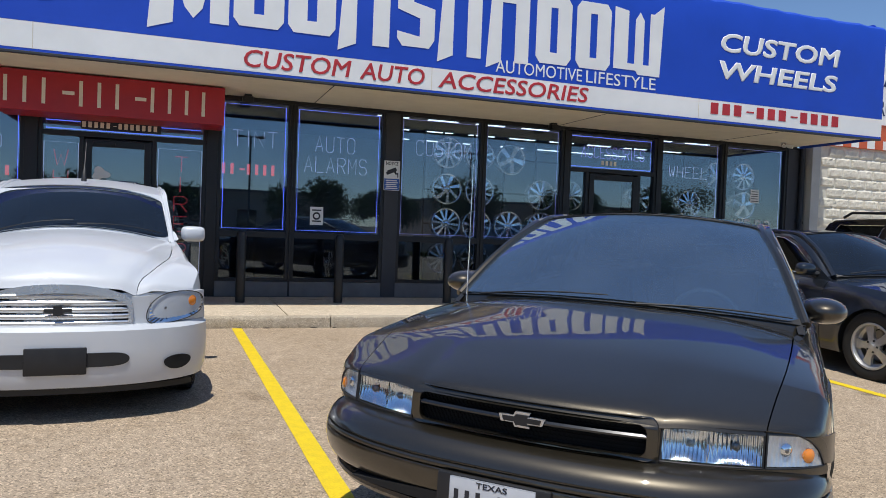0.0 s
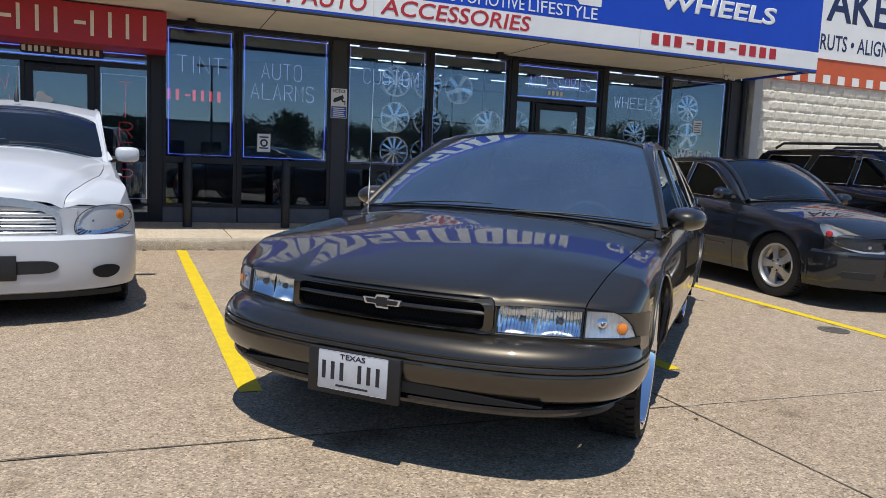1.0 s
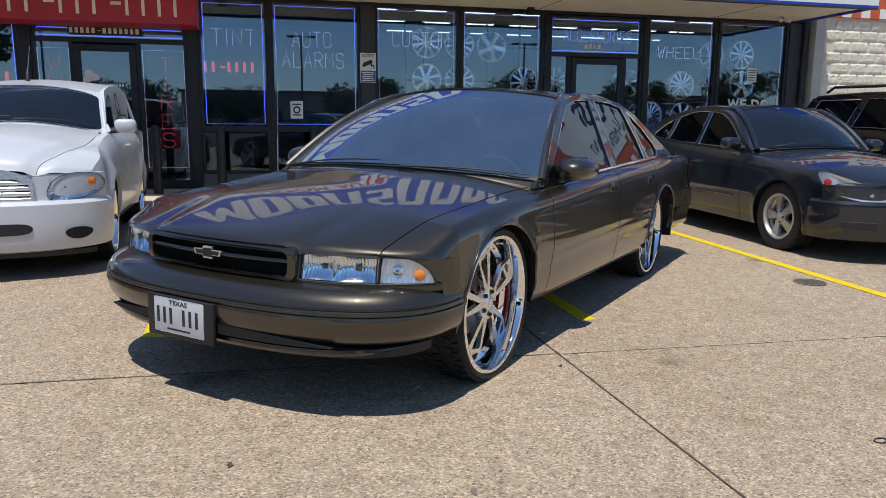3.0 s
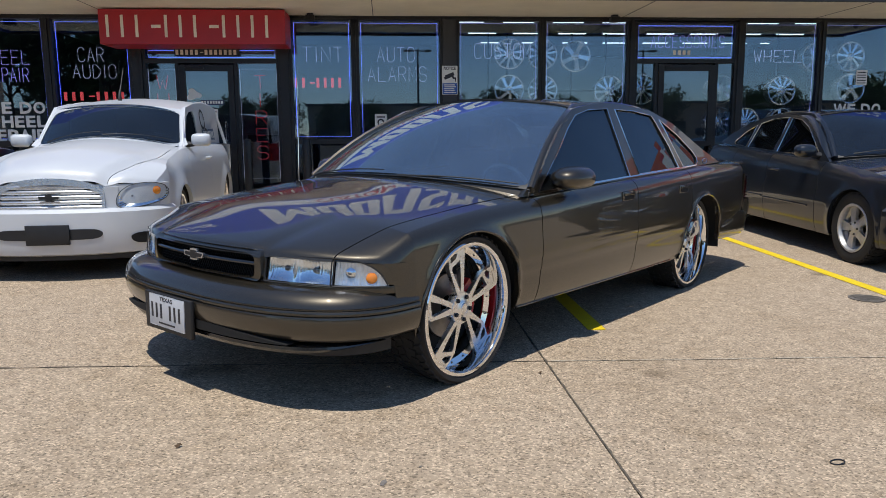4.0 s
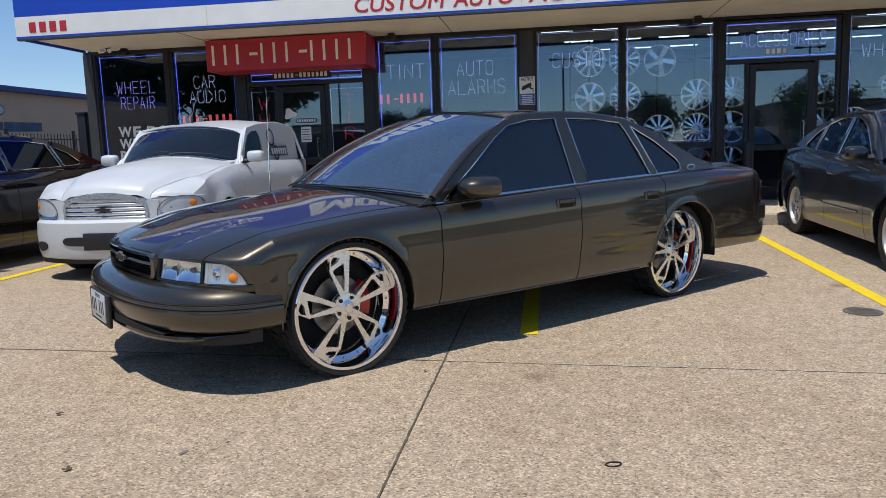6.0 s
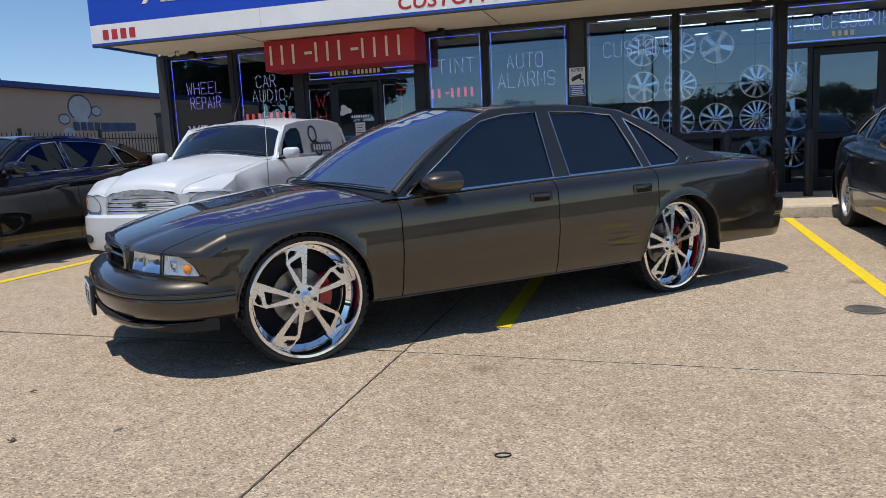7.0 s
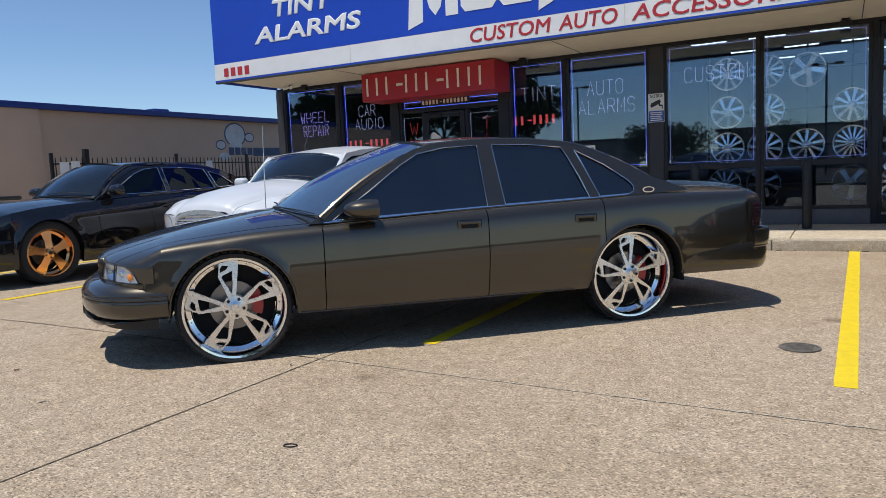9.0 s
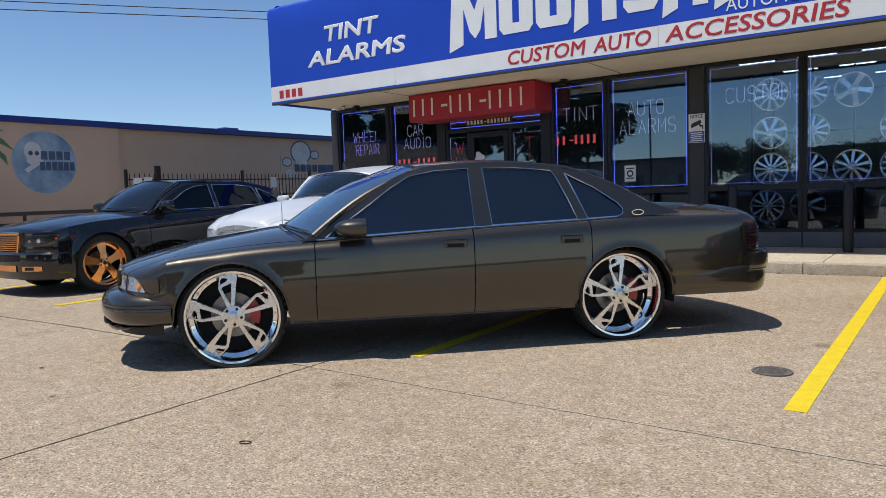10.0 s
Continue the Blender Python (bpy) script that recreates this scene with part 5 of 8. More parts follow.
def tyre_mesh(R, r, w):
    """Tyre with rounded shoulders and tread blocks; axle along y, the outer face at +w/2."""
    h = w / 2
    bm = lathe([(r, h * 0.86), (r + (R - r) * 0.35, h * 0.98), (r + (R - r) * 0.7, h), (R - 0.008, h * 0.93), (R - 0.001, h * 0.80), (R, 0.0), (R - 0.001, -h * 0.80), (R - 0.008, -h * 0.93), (r + (R - r) * 0.6, -h), (r, -h * 0.86)], 64)
    n = 46
    for k in range(n):
        th = 2 * math.pi * k / n
        for y0, y1, sk in ((0.55, 0.90, 0.5), (0.12, 0.46, -0.4), (-0.46, -0.12, 0.4), (-0.90, -0.55, -0.5)):
            m = Matrix.Rotation(-th, 4, "Y") @ Matrix.Translation((R + 0.001, 0, 0)) @ Matrix.Rotation(sk * 0.6, 4, "X")
            box_in(bm, -0.006, 0.005, y0 * h, y1 * h, -math.pi * R / n * 0.72, math.pi * R / n * 0.72, 0.0, m)
    return bm


def blade(pts, ang, y_out, depth, bm, hole=None):
    """A flat spoke, drawn along +z and turned round the axle; pts are (across, out, forward)."""
    c, s = math.cos(ang), math.sin(ang)
    fw = {(a, b): f for a, b, f in pts + (hole or [])}

    def place(u, v, d):
        f = fw[(u, v)]
        return (u * c + v * s, y_out + f - d, -u * s + v * c)
    if hole:
        holed([(a, b) for a, b, _ in pts], [[(a, b) for a, b, _ in hole]], depth, place, bm)
    else:
        solid([(a, b) for a, b, _ in pts], depth, place, bm)


def wheel(kind, R, r, w, car, at, side, turn=0.0, steer=0.0, caliper=False):
    """A wheel with tyre, rim, spokes, hub and brake, under the vehicle."""
    wr = part("wheel", tyre_mesh(R, r, w), "rubber", car, "low-profile black tyre on its rim")
    wr.matrix_local = Matrix.Translation(at) @ Matrix.Rotation(radians(steer), 4, "Z") @ (Matrix.Rotation(math.pi, 4, "Z") if side < 0 else Matrix())
    h = w / 2
    rim_mat = {"forged": "chrome", "five": "alloy", "gold": "gold", "chrome5": "chrome"}[kind]
    sp_mat = {"forged": "brushed", "five": "alloy", "gold": "gold", "chrome5": "chrome"}[kind]
    deep = 0.085 if kind == "forged" else 0.04
    prof = [(r + 0.006, h * 0.84), (r + 0.008, h * 0.93), (r + 0.002, h * 0.97), (r - 0.012, h * 0.95), (r - 0.018, h * 0.86), (r - 0.022, h - deep - 0.02), (r - 0.05, h - deep - 0.035), (r - 0.055, h - 0.15), (r - 0.03, -h * 0.85), (r, -h * 0.86)]
    part("rim", lathe(prof, 64), rim_mat, wr, "polished rim")
    bm = bmesh.new()
    yo = h - (0.060 if kind == "forged" else 0.035)
    re = r - 0.020
    if kind == "forged":
        for k in range(5):
            a = turn + 2 * math.pi * k / 5
            def hgt(v):
                return 0.014 * (1 - v) - 0.010 * v
            out = [(0.002, 0.19), (-0.004, 0.55), (-0.012, 0.93), (-0.03, 1.0), (-0.40, 0.93), (-0.40, 0.83), (-0.40, 0.62), (-0.155, 0.19)]
            gap = [(-0.082, 0.27), (-0.088, 0.50), (-0.125, 0.77), (-0.318, 0.645), (-0.325, 0.60)]
            slot = [(-0.365, 0.70), (-0.24, 0.785), (-0.205, 0.86), (-0.335, 0.865), (-0.378, 0.79)]
            c, sn = math.cos(a), math.sin(a)

            def place(u, v, d):
                x, z = -u * re, v * re
                return (x * c - z * sn, yo + hgt(v) - d, x * sn + z * c)
            holed(out, [gap, slot], 0.024, place, bm)
    else:
        n = 5
        for k in range(n):
            a = turn + 2 * math.pi * k / n
            wd = {"five": 0.036, "gold": 0.046, "chrome5": 0.04}[kind]
            we = {"five": 0.052, "gold": 0.068, "chrome5": 0.07}[kind]
            blade([(-wd, 0.04, 0.01), (wd, 0.04, 0.01), (wd * 0.95, re * 0.55, 0.004), (we, re * 0.99, -0.008), (-we, re * 0.99, -0.008), (-wd * 0.95, re * 0.55, 0.004)], a, yo, 0.03, bm)
    bmesh.ops.bevel(bm, geom=[e for e in bm.edges if e.calc_face_angle(0) > 1.2], offset=0.003, segments=1, affect="EDGES")
    part("spokes", bm, sp_mat, wr, smooth=True, angle=30)
    part("hub", lathe([(0.0, yo + 0.018), (0.030, yo + 0.018), (0.036, yo + 0.014), (0.040, yo + 0.012), (0.078, yo + 0.010), (0.082, yo + 0.004), (0.082, yo - 0.03)], 28), sp_mat, wr)
    part("cap", lathe([(0.0, yo + 0.022), (0.022, yo + 0.022), (0.026, yo + 0.017)], 18), "black_plastic" if kind == "gold" else sp_mat, wr)
    for k in range(5):
        a = turn + 2 * math.pi * (k + 0.5) / 5
        nut = part("wheel_nut", lathe([(0.0, yo + 0.022), (0.008, yo + 0.022), (0.011, yo + 0.018), (0.011, yo + 0.004)], 6), "black_plastic", wr)
        nut.location = (0.058 * math.sin(a), 0, 0.058 * math.cos(a))
    if kind == "forged":
        for k in range(20):
            a = 2 * math.pi * k / 20
            riv = part("rivet", lathe([(0.0, h - deep - 0.022), (0.004, h - deep - 0.022), (0.005, h - deep - 0.030)], 6), "disc", wr)
            riv.location = ((r - 0.036) * math.sin(a), 0, (r - 0.036) * math.cos(a))
    part("brake_disc", lathe([(0.05, h - 0.145), (0.16, h - 0.145), (0.16, h - 0.165), (0.05, h - 0.165)], 36, "y", None, True), "disc", wr)
    # flat near-black disc: the shade behind the brake is put into its colour
    part("barrel_shade", lathe([(0.0, h - 0.185), (r - 0.056, h - 0.185)], 32), "cavity", wr)
    if caliper:
        bm = bmesh.new()
        n = 8
        for k in range(n):
            th0, th1 = -0.55 + 1.1 * k / n, -0.55 + 1.1 * (k + 1) / n
            q = []
            for rr, th, y in ((0.115, th0, h - 0.115), (0.185, th0, h - 0.115), (0.185, th1, h - 0.115), (0.115, th1, h - 0.115), (0.115, th0, h - 0.17), (0.185, th0, h - 0.17), (0.185, th1, h - 0.17), (0.115, th1, h - 0.17)):
                th += 0.15
                q.append(bm.verts.new((-rr * math.cos(th), y, rr * math.sin(th))))
            for f in ((0, 1, 2, 3), (7, 6, 5, 4), (0, 4, 5, 1), (3, 2, 6, 7), (1, 5, 6, 2), (0, 3, 7, 4)):
                bm.faces.new([q[i] for i in f])
        bmesh.ops.remove_doubles(bm, verts=bm.verts, dist=0.0005)
        part("caliper", bm, "caliper", wr, "red brake caliper")
    return wr

# ---- dark bronze sedan, the main subject ----
S1 = dict(
    x0=-4.295, x1=0.875, sill=0.285, inset=0.13, inset_r=0.115, rows=30, sill_c=[(-4.4, 0.36), (-3.6, 0.35), (-3.36, 0.345), (-3.32, 0.30), (-3.0, 0.285), (0.385, 0.285), (0.43, 0.44)], full=((0.1, 0.6, 0.5), (-3.5, -4.2, 0.45)), rail_r=0.024,
    width=[(-4.40, 0.880), (-4.0, 0.925), (-3.6, 0.955), (-2.9, 0.975), (-1.5, 0.978), (-0.5, 0.972), (0.0, 0.968), (0.4, 0.960), (0.90, 0.945)],
    profile=[(0.0, 0.945), (0.06, 0.964), (0.20, 0.985), (0.33, 0.992), (0.345, 0.998), (0.44, 1.0), (0.455, 1.005), (0.50, 1.005), (0.70, 0.998), (0.88, 0.988), (0.95, 0.970), (1.0, 0.930)],
    shoulder=[(-4.295, 0.868), (-4.265, 0.905), (-4.19, 0.93), (-4.0, 0.955), (-3.2, 0.965), (-2.6, 0.942), (-1.75, 0.912), (-0.6, 0.858), (-0.2, 0.838), (0.3, 0.785), (0.62, 0.725), (0.76, 0.695), (0.82, 0.682), (0.855, 0.670), (0.875, 0.652)],
    top=[(-4.295, 0.90), (-4.28, 0.94), (-4.25, 0.97), (-4.18, 1.002), (-4.1, 1.02), (-3.6, 1.045), (-3.1, 1.03), (-1.0, 0.955), (-0.35, 0.94), (0.0, 0.895), (0.35, 0.838), (0.62, 0.775), (0.76, 0.737), (0.82, 0.716), (0.855, 0.699), (0.875, 0.672)],
    arches=[(0.0, 0.350, 0.395), (-2.944, 0.350, 0.400)], nose=(0.42, 0.585, 0.972, 2.1), bumper=(0.42, 0.575, 0.972, 2.55), tail=(-3.95, 0.46, 0.935, 2.5), hood_edge=0.90, deck_edge=0.80,
    hood_line=curve([(-0.60, 0.845), (-0.2, 0.835), (0.2, 0.815), (0.55, 0.785), (0.90, 0.757)]),
    panels=[("front_wing", -0.585, 0.875, "hood"), ("front_door", -1.742, -0.585, "cab"), ("rear_door", -2.66, -1.742, "cab"), ("rear_quarter", -4.295, -2.66, "deck")],
    hood=(-0.50, 0.875), deck=(-4.295, -3.30), roof=1.425, roof_rear=1.41, rail_y=0.675, screen=(-0.36, -1.32, -2.62, -3.45), screen_foot=0.985, screen_dip=0.05, seal_r=0.003, groove=(curve([(-0.6, 0.50), (0.3, 0.48), (0.875, 0.435)]), curve([(-0.6, 0.0), (0.25, 0.0), (0.6, 0.005), (0.875, 0.010)]), 0.045), flare=0.005, flare_w=0.02, trim_r=0.0038, hood_back=0.012, cowl="bronze_paint", cab_in=0.985, screen_frame=("black_plastic", 0.010, 0.012, 0.018, 0.04), rear_foot_y=0.66, rear_foot_z=1.03, lip="bronze_paint", crown=2.6,
    side=[(-0.50, 0.868), (-0.80, 1.05), (-1.15, 1.29), (-1.30, 1.355), (-1.60, 1.40), (-2.0, 1.405), (-2.45, 1.375), (-2.75, 1.29), (-3.15, 1.09), (-3.45, 0.985), (-3.0, 0.965), (-2.6, 0.945), (-1.75, 0.915)],
    windows=[("front_window", [(-0.66, 0.886), (-0.90, 1.052), (-1.16, 1.235), (-1.30, 1.315), (-1.50, 1.355), (-1.76, 1.368), (-1.765, 0.932)]),
             ("rear_window_pane", [(-1.90, 0.940), (-1.875, 1.368), (-2.15, 1.365), (-2.42, 1.340), (-2.455, 1.28), (-2.52, 1.12), (-2.575, 0.963)]),
             ("quarter_window", [(-2.66, 0.966), (-2.56, 1.24), (-2.53, 1.315), (-2.75, 1.20), (-2.92, 1.075), (-2.955, 1.03), (-2.95, 0.995), (-2.91, 0.975)])],
    driver_y=0.40, glass="tint", screen_mat="screen_glass")
main_car = root("sedan", on_floor(2.4855, 3.2195, 225.65), "dark bronze metallic four-door sedan on oversized chrome wheels, parked front out", "car")
sh1 = Shape(S1)
shell(sh1, main_car, "bronze_paint")
scr1 = cabin(sh1, main_car, "bronze_paint")
wiper(scr1, main_car, 0.58, 0.97, -0.015, 0.02)
wiper(scr1, main_car, 0.10, 0.50, -0.015, 0.03)
mirror(sh1, main_car, -0.915, 0.958, "bronze_paint", 1, (0.195, 0.112, 0.066), 0.105, "bronze_paint", 0.92)
mirror(sh1, main_car, -0.915, 0.958, "bronze_paint", -1, (0.195, 0.112, 0.066), 0.105, "bronze_paint", 0.92)
for sx in (1, -1):
    wheel("forged", 0.365, 0.325, 0.235, main_car, (0.0, 0.822 * sx, 0.355), sx, 0.14 * sx, 1.0, True)
    wheel("forged", 0.365, 0.325, 0.235, main_car, (-2.944, 0.768 * sx, 0.355), sx, 0.2 * sx, 0.0, True)
# front end
for ya, yb, za, zb in ((-0.945, 0.945, 0.525, 0.556), (0.425, 0.446, 0.548, 0.668), (-0.446, -0.425, 0.548, 0.668)):
    part("front_panel", sweep_u(lambda y: sh1.nose(y, 0.134), [ya + (yb - ya) * k / 40 for k in range(41)], [(-0.10, zb + 0.004), (0.0, zb), (0.003, (za + zb) / 2), (0.0, za), (-0.10, za - 0.004)]), "bronze_paint", main_car)
BP = [(-0.20, 0.551), (-0.13, 0.550), (-0.095, 0.547), (-0.062, 0.539), (-0.034, 0.526), (-0.014, 0.508), (-0.003, 0.490), (0.001, 0.479), (-0.001, 0.476), (-0.007, 0.475), (-0.007, 0.470), (0.002, 0.468), (0.006, 0.462), (0.006, 0.455), (-0.004, 0.452), (-0.004, 0.447), (0.006, 0.444), (0.009, 0.436), (0.008, 0.405), (0.000, 0.372), (-0.014, 0.346), (-0.032, 0.330), (-0.07, 0.318), (-0.14, 0.312)]
part("front_bumper", sweep_path(end_path(sh1, True, 0.966, 0.40), BP), "bronze_paint", main_car, "body-coloured bumper with a rounded shelf and two grooves")
lip_bm = sweep_path([p for p in end_path(sh1, True, 0.915, 0.46, 0.030) if p[0] > 0.52], [(-0.05, 0.318), (-0.006, 0.314), (0.006, 0.304), (0.008, 0.290), (-0.002, 0.274), (-0.03, 0.264), (-0.09, 0.260)])
for v in lip_bm.verts:
    # the lip runs out into the bumper towards the wheels
    q = min(1.0, max(0.0, (0.90 - v.co.x) / 0.36))
    v.co.z += (0.322 - v.co.z) * 0.9 * q * q * (3 - 2 * q)
part("lower_lip", lip_bm, "gloss_black", main_car, "glossy black lower lip")
part("air_dam", sweep_path([p for p in end_path(sh1, True, 0.86, 0.42, 0.10) if p[0] > 0.43], [(-0.03, 0.325), (0.0, 0.31), (0.0, 0.250), (-0.03, 0.240)]), "black_plastic", main_car, "black lower air dam")
# slot is not cut: a near-black band on the bumper carries its shade
part("air_inlet", band(lambda y: sh1.lip(y, 0.004), arc_ys(0.66, 44, 1.0), lambda y: 0.318, lambda y: 0.321 + 0.044 * max(0.0, 1 - (abs(y) / 0.66) ** 2.2), 0.06), "cavity", main_car, "dark wedge-shaped slot in the bumper")
# grille
def ring_line(w, z0, z1, r, n=26):
    """A rounded rectangle across the nose, as (y, z) pairs."""
    pts = []
    for cy, cz, a0 in ((w - r, z0 + r, -90), (w - r, z1 - r, 0), (r - w, z1 - r, 90), (r - w, z0 + r, 180)):
        pts += [(cy + r * math.cos(radians(a0 + 22.5 * k)), cz + r * math.sin(radians(a0 + 22.5 * k))) for k in range(5)]
        if a0 == 0:
            pts += [(w - r - 2 * (w - r) * k / n, z1) for k in range(1, n)]
        if a0 == 180:
            pts += [(r - w + 2 * (w - r) * k / n, z0) for k in range(1, n)]
    return pts


GZ0, GZ1 = 0.552, 0.690
part("grille_frame", holed(ring_line(0.442, GZ0, GZ1, 0.034), [ring_line(0.408, 0.566, 0.668, 0.026)], 0.06, lambda u, v, d: (sh1.nose(u, 0.108) - d - 0.9 * max(0.0, v - 0.665), u, v)), "bronze_paint", main_car, "body-coloured rounded grille frame", angle=50)
part("grille_back", sweep_u(lambda y: sh1.nose(y, 0.150), [-0.425 + 0.85 * k / 24 for k in range(25)], [(0.002, 0.68), (0.006, 0.675), (0.006, 0.56), (0.002, 0.555)]), "cavity", main_car, "black mesh grille")
bm = bmesh.new()
for row in range(8):
    for k in range(50):
        y = -0.41 + 0.82 * (k + (row % 2) * 0.5) / 50
        z = 0.569 + row * 0.0140
        x = sh1.nose(y, 0.140)
        a = math.atan2(sh1.nose(y + 0.01, 0.140) - sh1.nose(y - 0.01, 0.140), 0.02)
        m = Matrix.Translation((x, y, z)) @ Matrix.Rotation(-a, 4, "Z")
        for q in range(6):
            t0, t1 = math.pi / 3 * q, math.pi / 3 * (q + 1)
            p = [(0.006, 0.0085 * math.cos(t0), 0.0072 * math.sin(t0)), (0.006, 0.0085 * math.cos(t1), 0.0072 * math.sin(t1)), (0.001, 0.0066 * math.cos(t1), 0.0055 * math.sin(t1)), (0.001, 0.0066 * math.cos(t0), 0.0055 * math.sin(t0))]
            bm.faces.new([bm.verts.new(m @ Vector(v)) for v in p])
part("grille_mesh", bm, "gloss_black", main_car, "black honeycomb mesh", smooth=False)
part("grille_bar", sweep_u(lambda y: sh1.nose(y, 0.120), [-0.41 + 0.82 * k / 24 for k in range(25)], [(-0.010, 0.640), (0.002, 0.637), (0.008, 0.630), (0.008, 0.624), (0.002, 0.618), (-0.010, 0.615)]), "gloss_black", main_car, "black bar across the grille")
emb = [(-0.082, 0.012), (-0.03, 0.012), (-0.024, 0.026), (0.03, 0.026), (0.024, 0.012), (0.082, 0.012), (0.074, -0.012), (0.024, -0.012), (0.03, -0.026), (-0.024, -0.026), (-0.03, -0.012), (-0.074, -0.012)]
part("badge", solid([(u, v) for u, v in emb], 0.012, lambda u, v, d: (sh1.nose(0, 0.113) + d, u, 0.632 + v)), "silver_trim", main_car, "bright cross-shaped emblem with a dark inlay")
part("badge_inlay", solid([(u * 0.86, v * 0.70) for u, v in emb], 0.002, lambda u, v, d: (sh1.nose(0, 0.113) + 0.0125 + d, u, 0.632 + v)), "black_plastic", main_car)


def lamp_unit(sh, car, y0, y1, z0, z1, inset, side, n=14, split=(), amber=None, taper=0.0, low=0.0):
    """A headlamp: reflector bowl, ribs, bulbs and a clear lens that follows the nose."""
    ys = [y0 + (y1 - y0) * k / n for k in range(n + 1)]
    zt = lambda y: (z1(y) if callable(z1) else z1) - taper * max(0.0, (y - y0) / (y1 - y0)) ** 4
    zb = lambda y: z0 + low * (1 - max(0.0, (y - y0) / (y1 - y0))) ** 2
    f = lambda d, z_in: [[Vector((sh.nose(y, inset + d), side * y, z)) for z in (zb(y) + z_in, (zb(y) + zt(y)) / 2, zt(y) - z_in)] for y in ys]
    bm = bmesh.new()
    rows = [[bm.verts.new(p) for p in r] for r in f(0.0, 0.0)]
    for a, b in zip(rows, rows[1:]):
        for k in range(2):
            bm.faces.new((a[k], a[k + 1], b[k + 1], b[k]))
    lens = part("headlamp", thick(bm, 0.004), "lens", car, "clear-lensed headlamp")
    bm = bmesh.new()
    rng = random.Random(int(y0 * 1000 + side))
    rows = []
    for y in ys:
        row = []
        for i in range(9):
            v = i / 8
            d = 0.006 + 0.038 * (1 - abs(2 * v - 1) ** 2.2)
            row.append(bm.verts.new((sh.nose(y, inset + d) + rng.uniform(-0.002, 0.002), side * y, zb(y) + 0.002 + (zt(y) - zb(y) - 0.004) * v)))
        rows.append(row)
    for a, b in zip(rows, rows[1:]):
        for k in range(8):
            bm.faces.new((a[k], a[k + 1], b[k + 1], b[k]))
    part("reflector", bm, "reflector", lens, "silver reflector", smooth=False)
    bm = bmesh.new()
    for k in range(n * 2):
        y = y0 + (y1 - y0) * (k + 0.5) / (n * 2)
        x = sh.nose(y, inset + 0.032)
        if (k // 3) % 2 == 0:
            box_in(bm, x - 0.004, x + 0.006, side * y - 0.004, side * y + 0.004, zb(y) + 0.012, zt(y) - 0.012)
    part("ribs", bm, "reflector", lens, smooth=False)
    for y in split:
        x = sh.nose(y, inset + 0.02)
        part("divider", box(x - 0.02, x + 0.012, side * y - 0.004, side * y + 0.004, z0, zt(y)), "chrome", lens, smooth=False)
    for y, r2, mt in (amber or ()):
        b2 = lathe([(0.0, 0.02), (r2 * 0.6, 0.016), (r2, 0.004), (r2, -0.01)], 18, "x")
        o = part("bulb", b2, mt, lens)
        a = math.atan2(sh.nose(y + 0.01, inset) - sh.nose(y - 0.01, inset), 0.02)
        o.matrix_local = Matrix.Translation((sh.nose(y, inset + 0.026), side * y, (zb(y) + zt(y)) / 2)) @ Matrix.Rotation(-a * side, 4, "Z")
    return lens


def fluted_lamp(sh, car, side, y0, y1, zb, zt, inset, cells, bulbs=(), flute=0.013, mat="reflector"):
    """A clear-lensed lamp: a fluted mirror bowl in cells, bulbs, a dark gasket and a lens that follows the nose."""
    n = max(24, int((y1 - y0) / 0.0026))
    ys = [y0 + (y1 - y0) * k / n for k in range(n + 1)]

    def at(y, v, d):
        return Vector((sh.nose(y, inset + d + 0.20 * (zb(y) + (zt(y) - zb(y)) * v - 0.55)), side * y, zb(y) + (zt(y) - zb(y)) * v))
    bm = bmesh.new()
    rows = [[bm.verts.new(at(y, v, 0.0)) for v in (0.0, 0.08, 0.5, 0.92, 1.0)] for y in ys[::2] + ([ys[-1]] if n % 2 else [])]
    for a, b in zip(rows, rows[1:]):
        for k in range(4):
            bm.faces.new((a[k], a[k + 1], b[k + 1], b[k]))
    lens = part("headlamp", thick(bm, 0.004), "lens", car, "clear-lensed headlamp")
    bm, rows = bmesh.new(), []
    for y in ys:
        c = [q for q in cells if q[0] <= y <= q[1] + 1e-6][:1] or [cells[-1]]
        u = (y - c[0][0]) / max(1e-6, c[0][1] - c[0][0])
        bowl = max(0.0, 1 - abs(2 * u - 1) ** 3)
        rip = 0.5 + 0.5 * math.cos(2 * math.pi * (y - y0) / flute)
        rows.append([bm.verts.new(at(y, v, 0.010 + c[0][2] * bowl * (1 - abs(2 * v - 1) ** 2.5) + 0.0060 * rip)) for v in [0.03 + 0.94 * i / 10 for i in range(11)]])
    for a, b in zip(rows, rows[1:]):
        for k in range(10):
            bm.faces.new((a[k], a[k + 1], b[k + 1], b[k]))
    part("reflector", bm, mat, lens, "silver fluted reflector", angle=70)
    rim = [at(y, 0.0, -0.002) for y in ys[::3]] + [at(y1, v / 6, -0.002) for v in range(7)] + [at(y, 1.0, -0.002) for y in ys[::-3]] + [at(y0, 1 - v / 6, -0.002) for v in range(7)]
    rim = [p for k, p in enumerate(rim) if k == 0 or (p - rim[k - 1]).length > 0.001]
    part("gasket", tube(rim, 0.0035, 5, True), "black_plastic", lens)
    for y, v, r2, d, mt in bulbs:
        o = part("bulb", lathe([(0.0, 0.008), (r2 * 0.35, 0.0075), (r2 * 0.7, 0.005), (r2, 0.0), (r2, -0.012)], 20, "x"), mt, lens)
        a = math.atan2(sh.nose(y + 0.01, inset) - sh.nose(y - 0.01, inset), 0.02)
        o.matrix_local = Matrix.Translation(at(y, v, d)) @ Matrix.Rotation(-a * side, 4, "Z")
    return lens


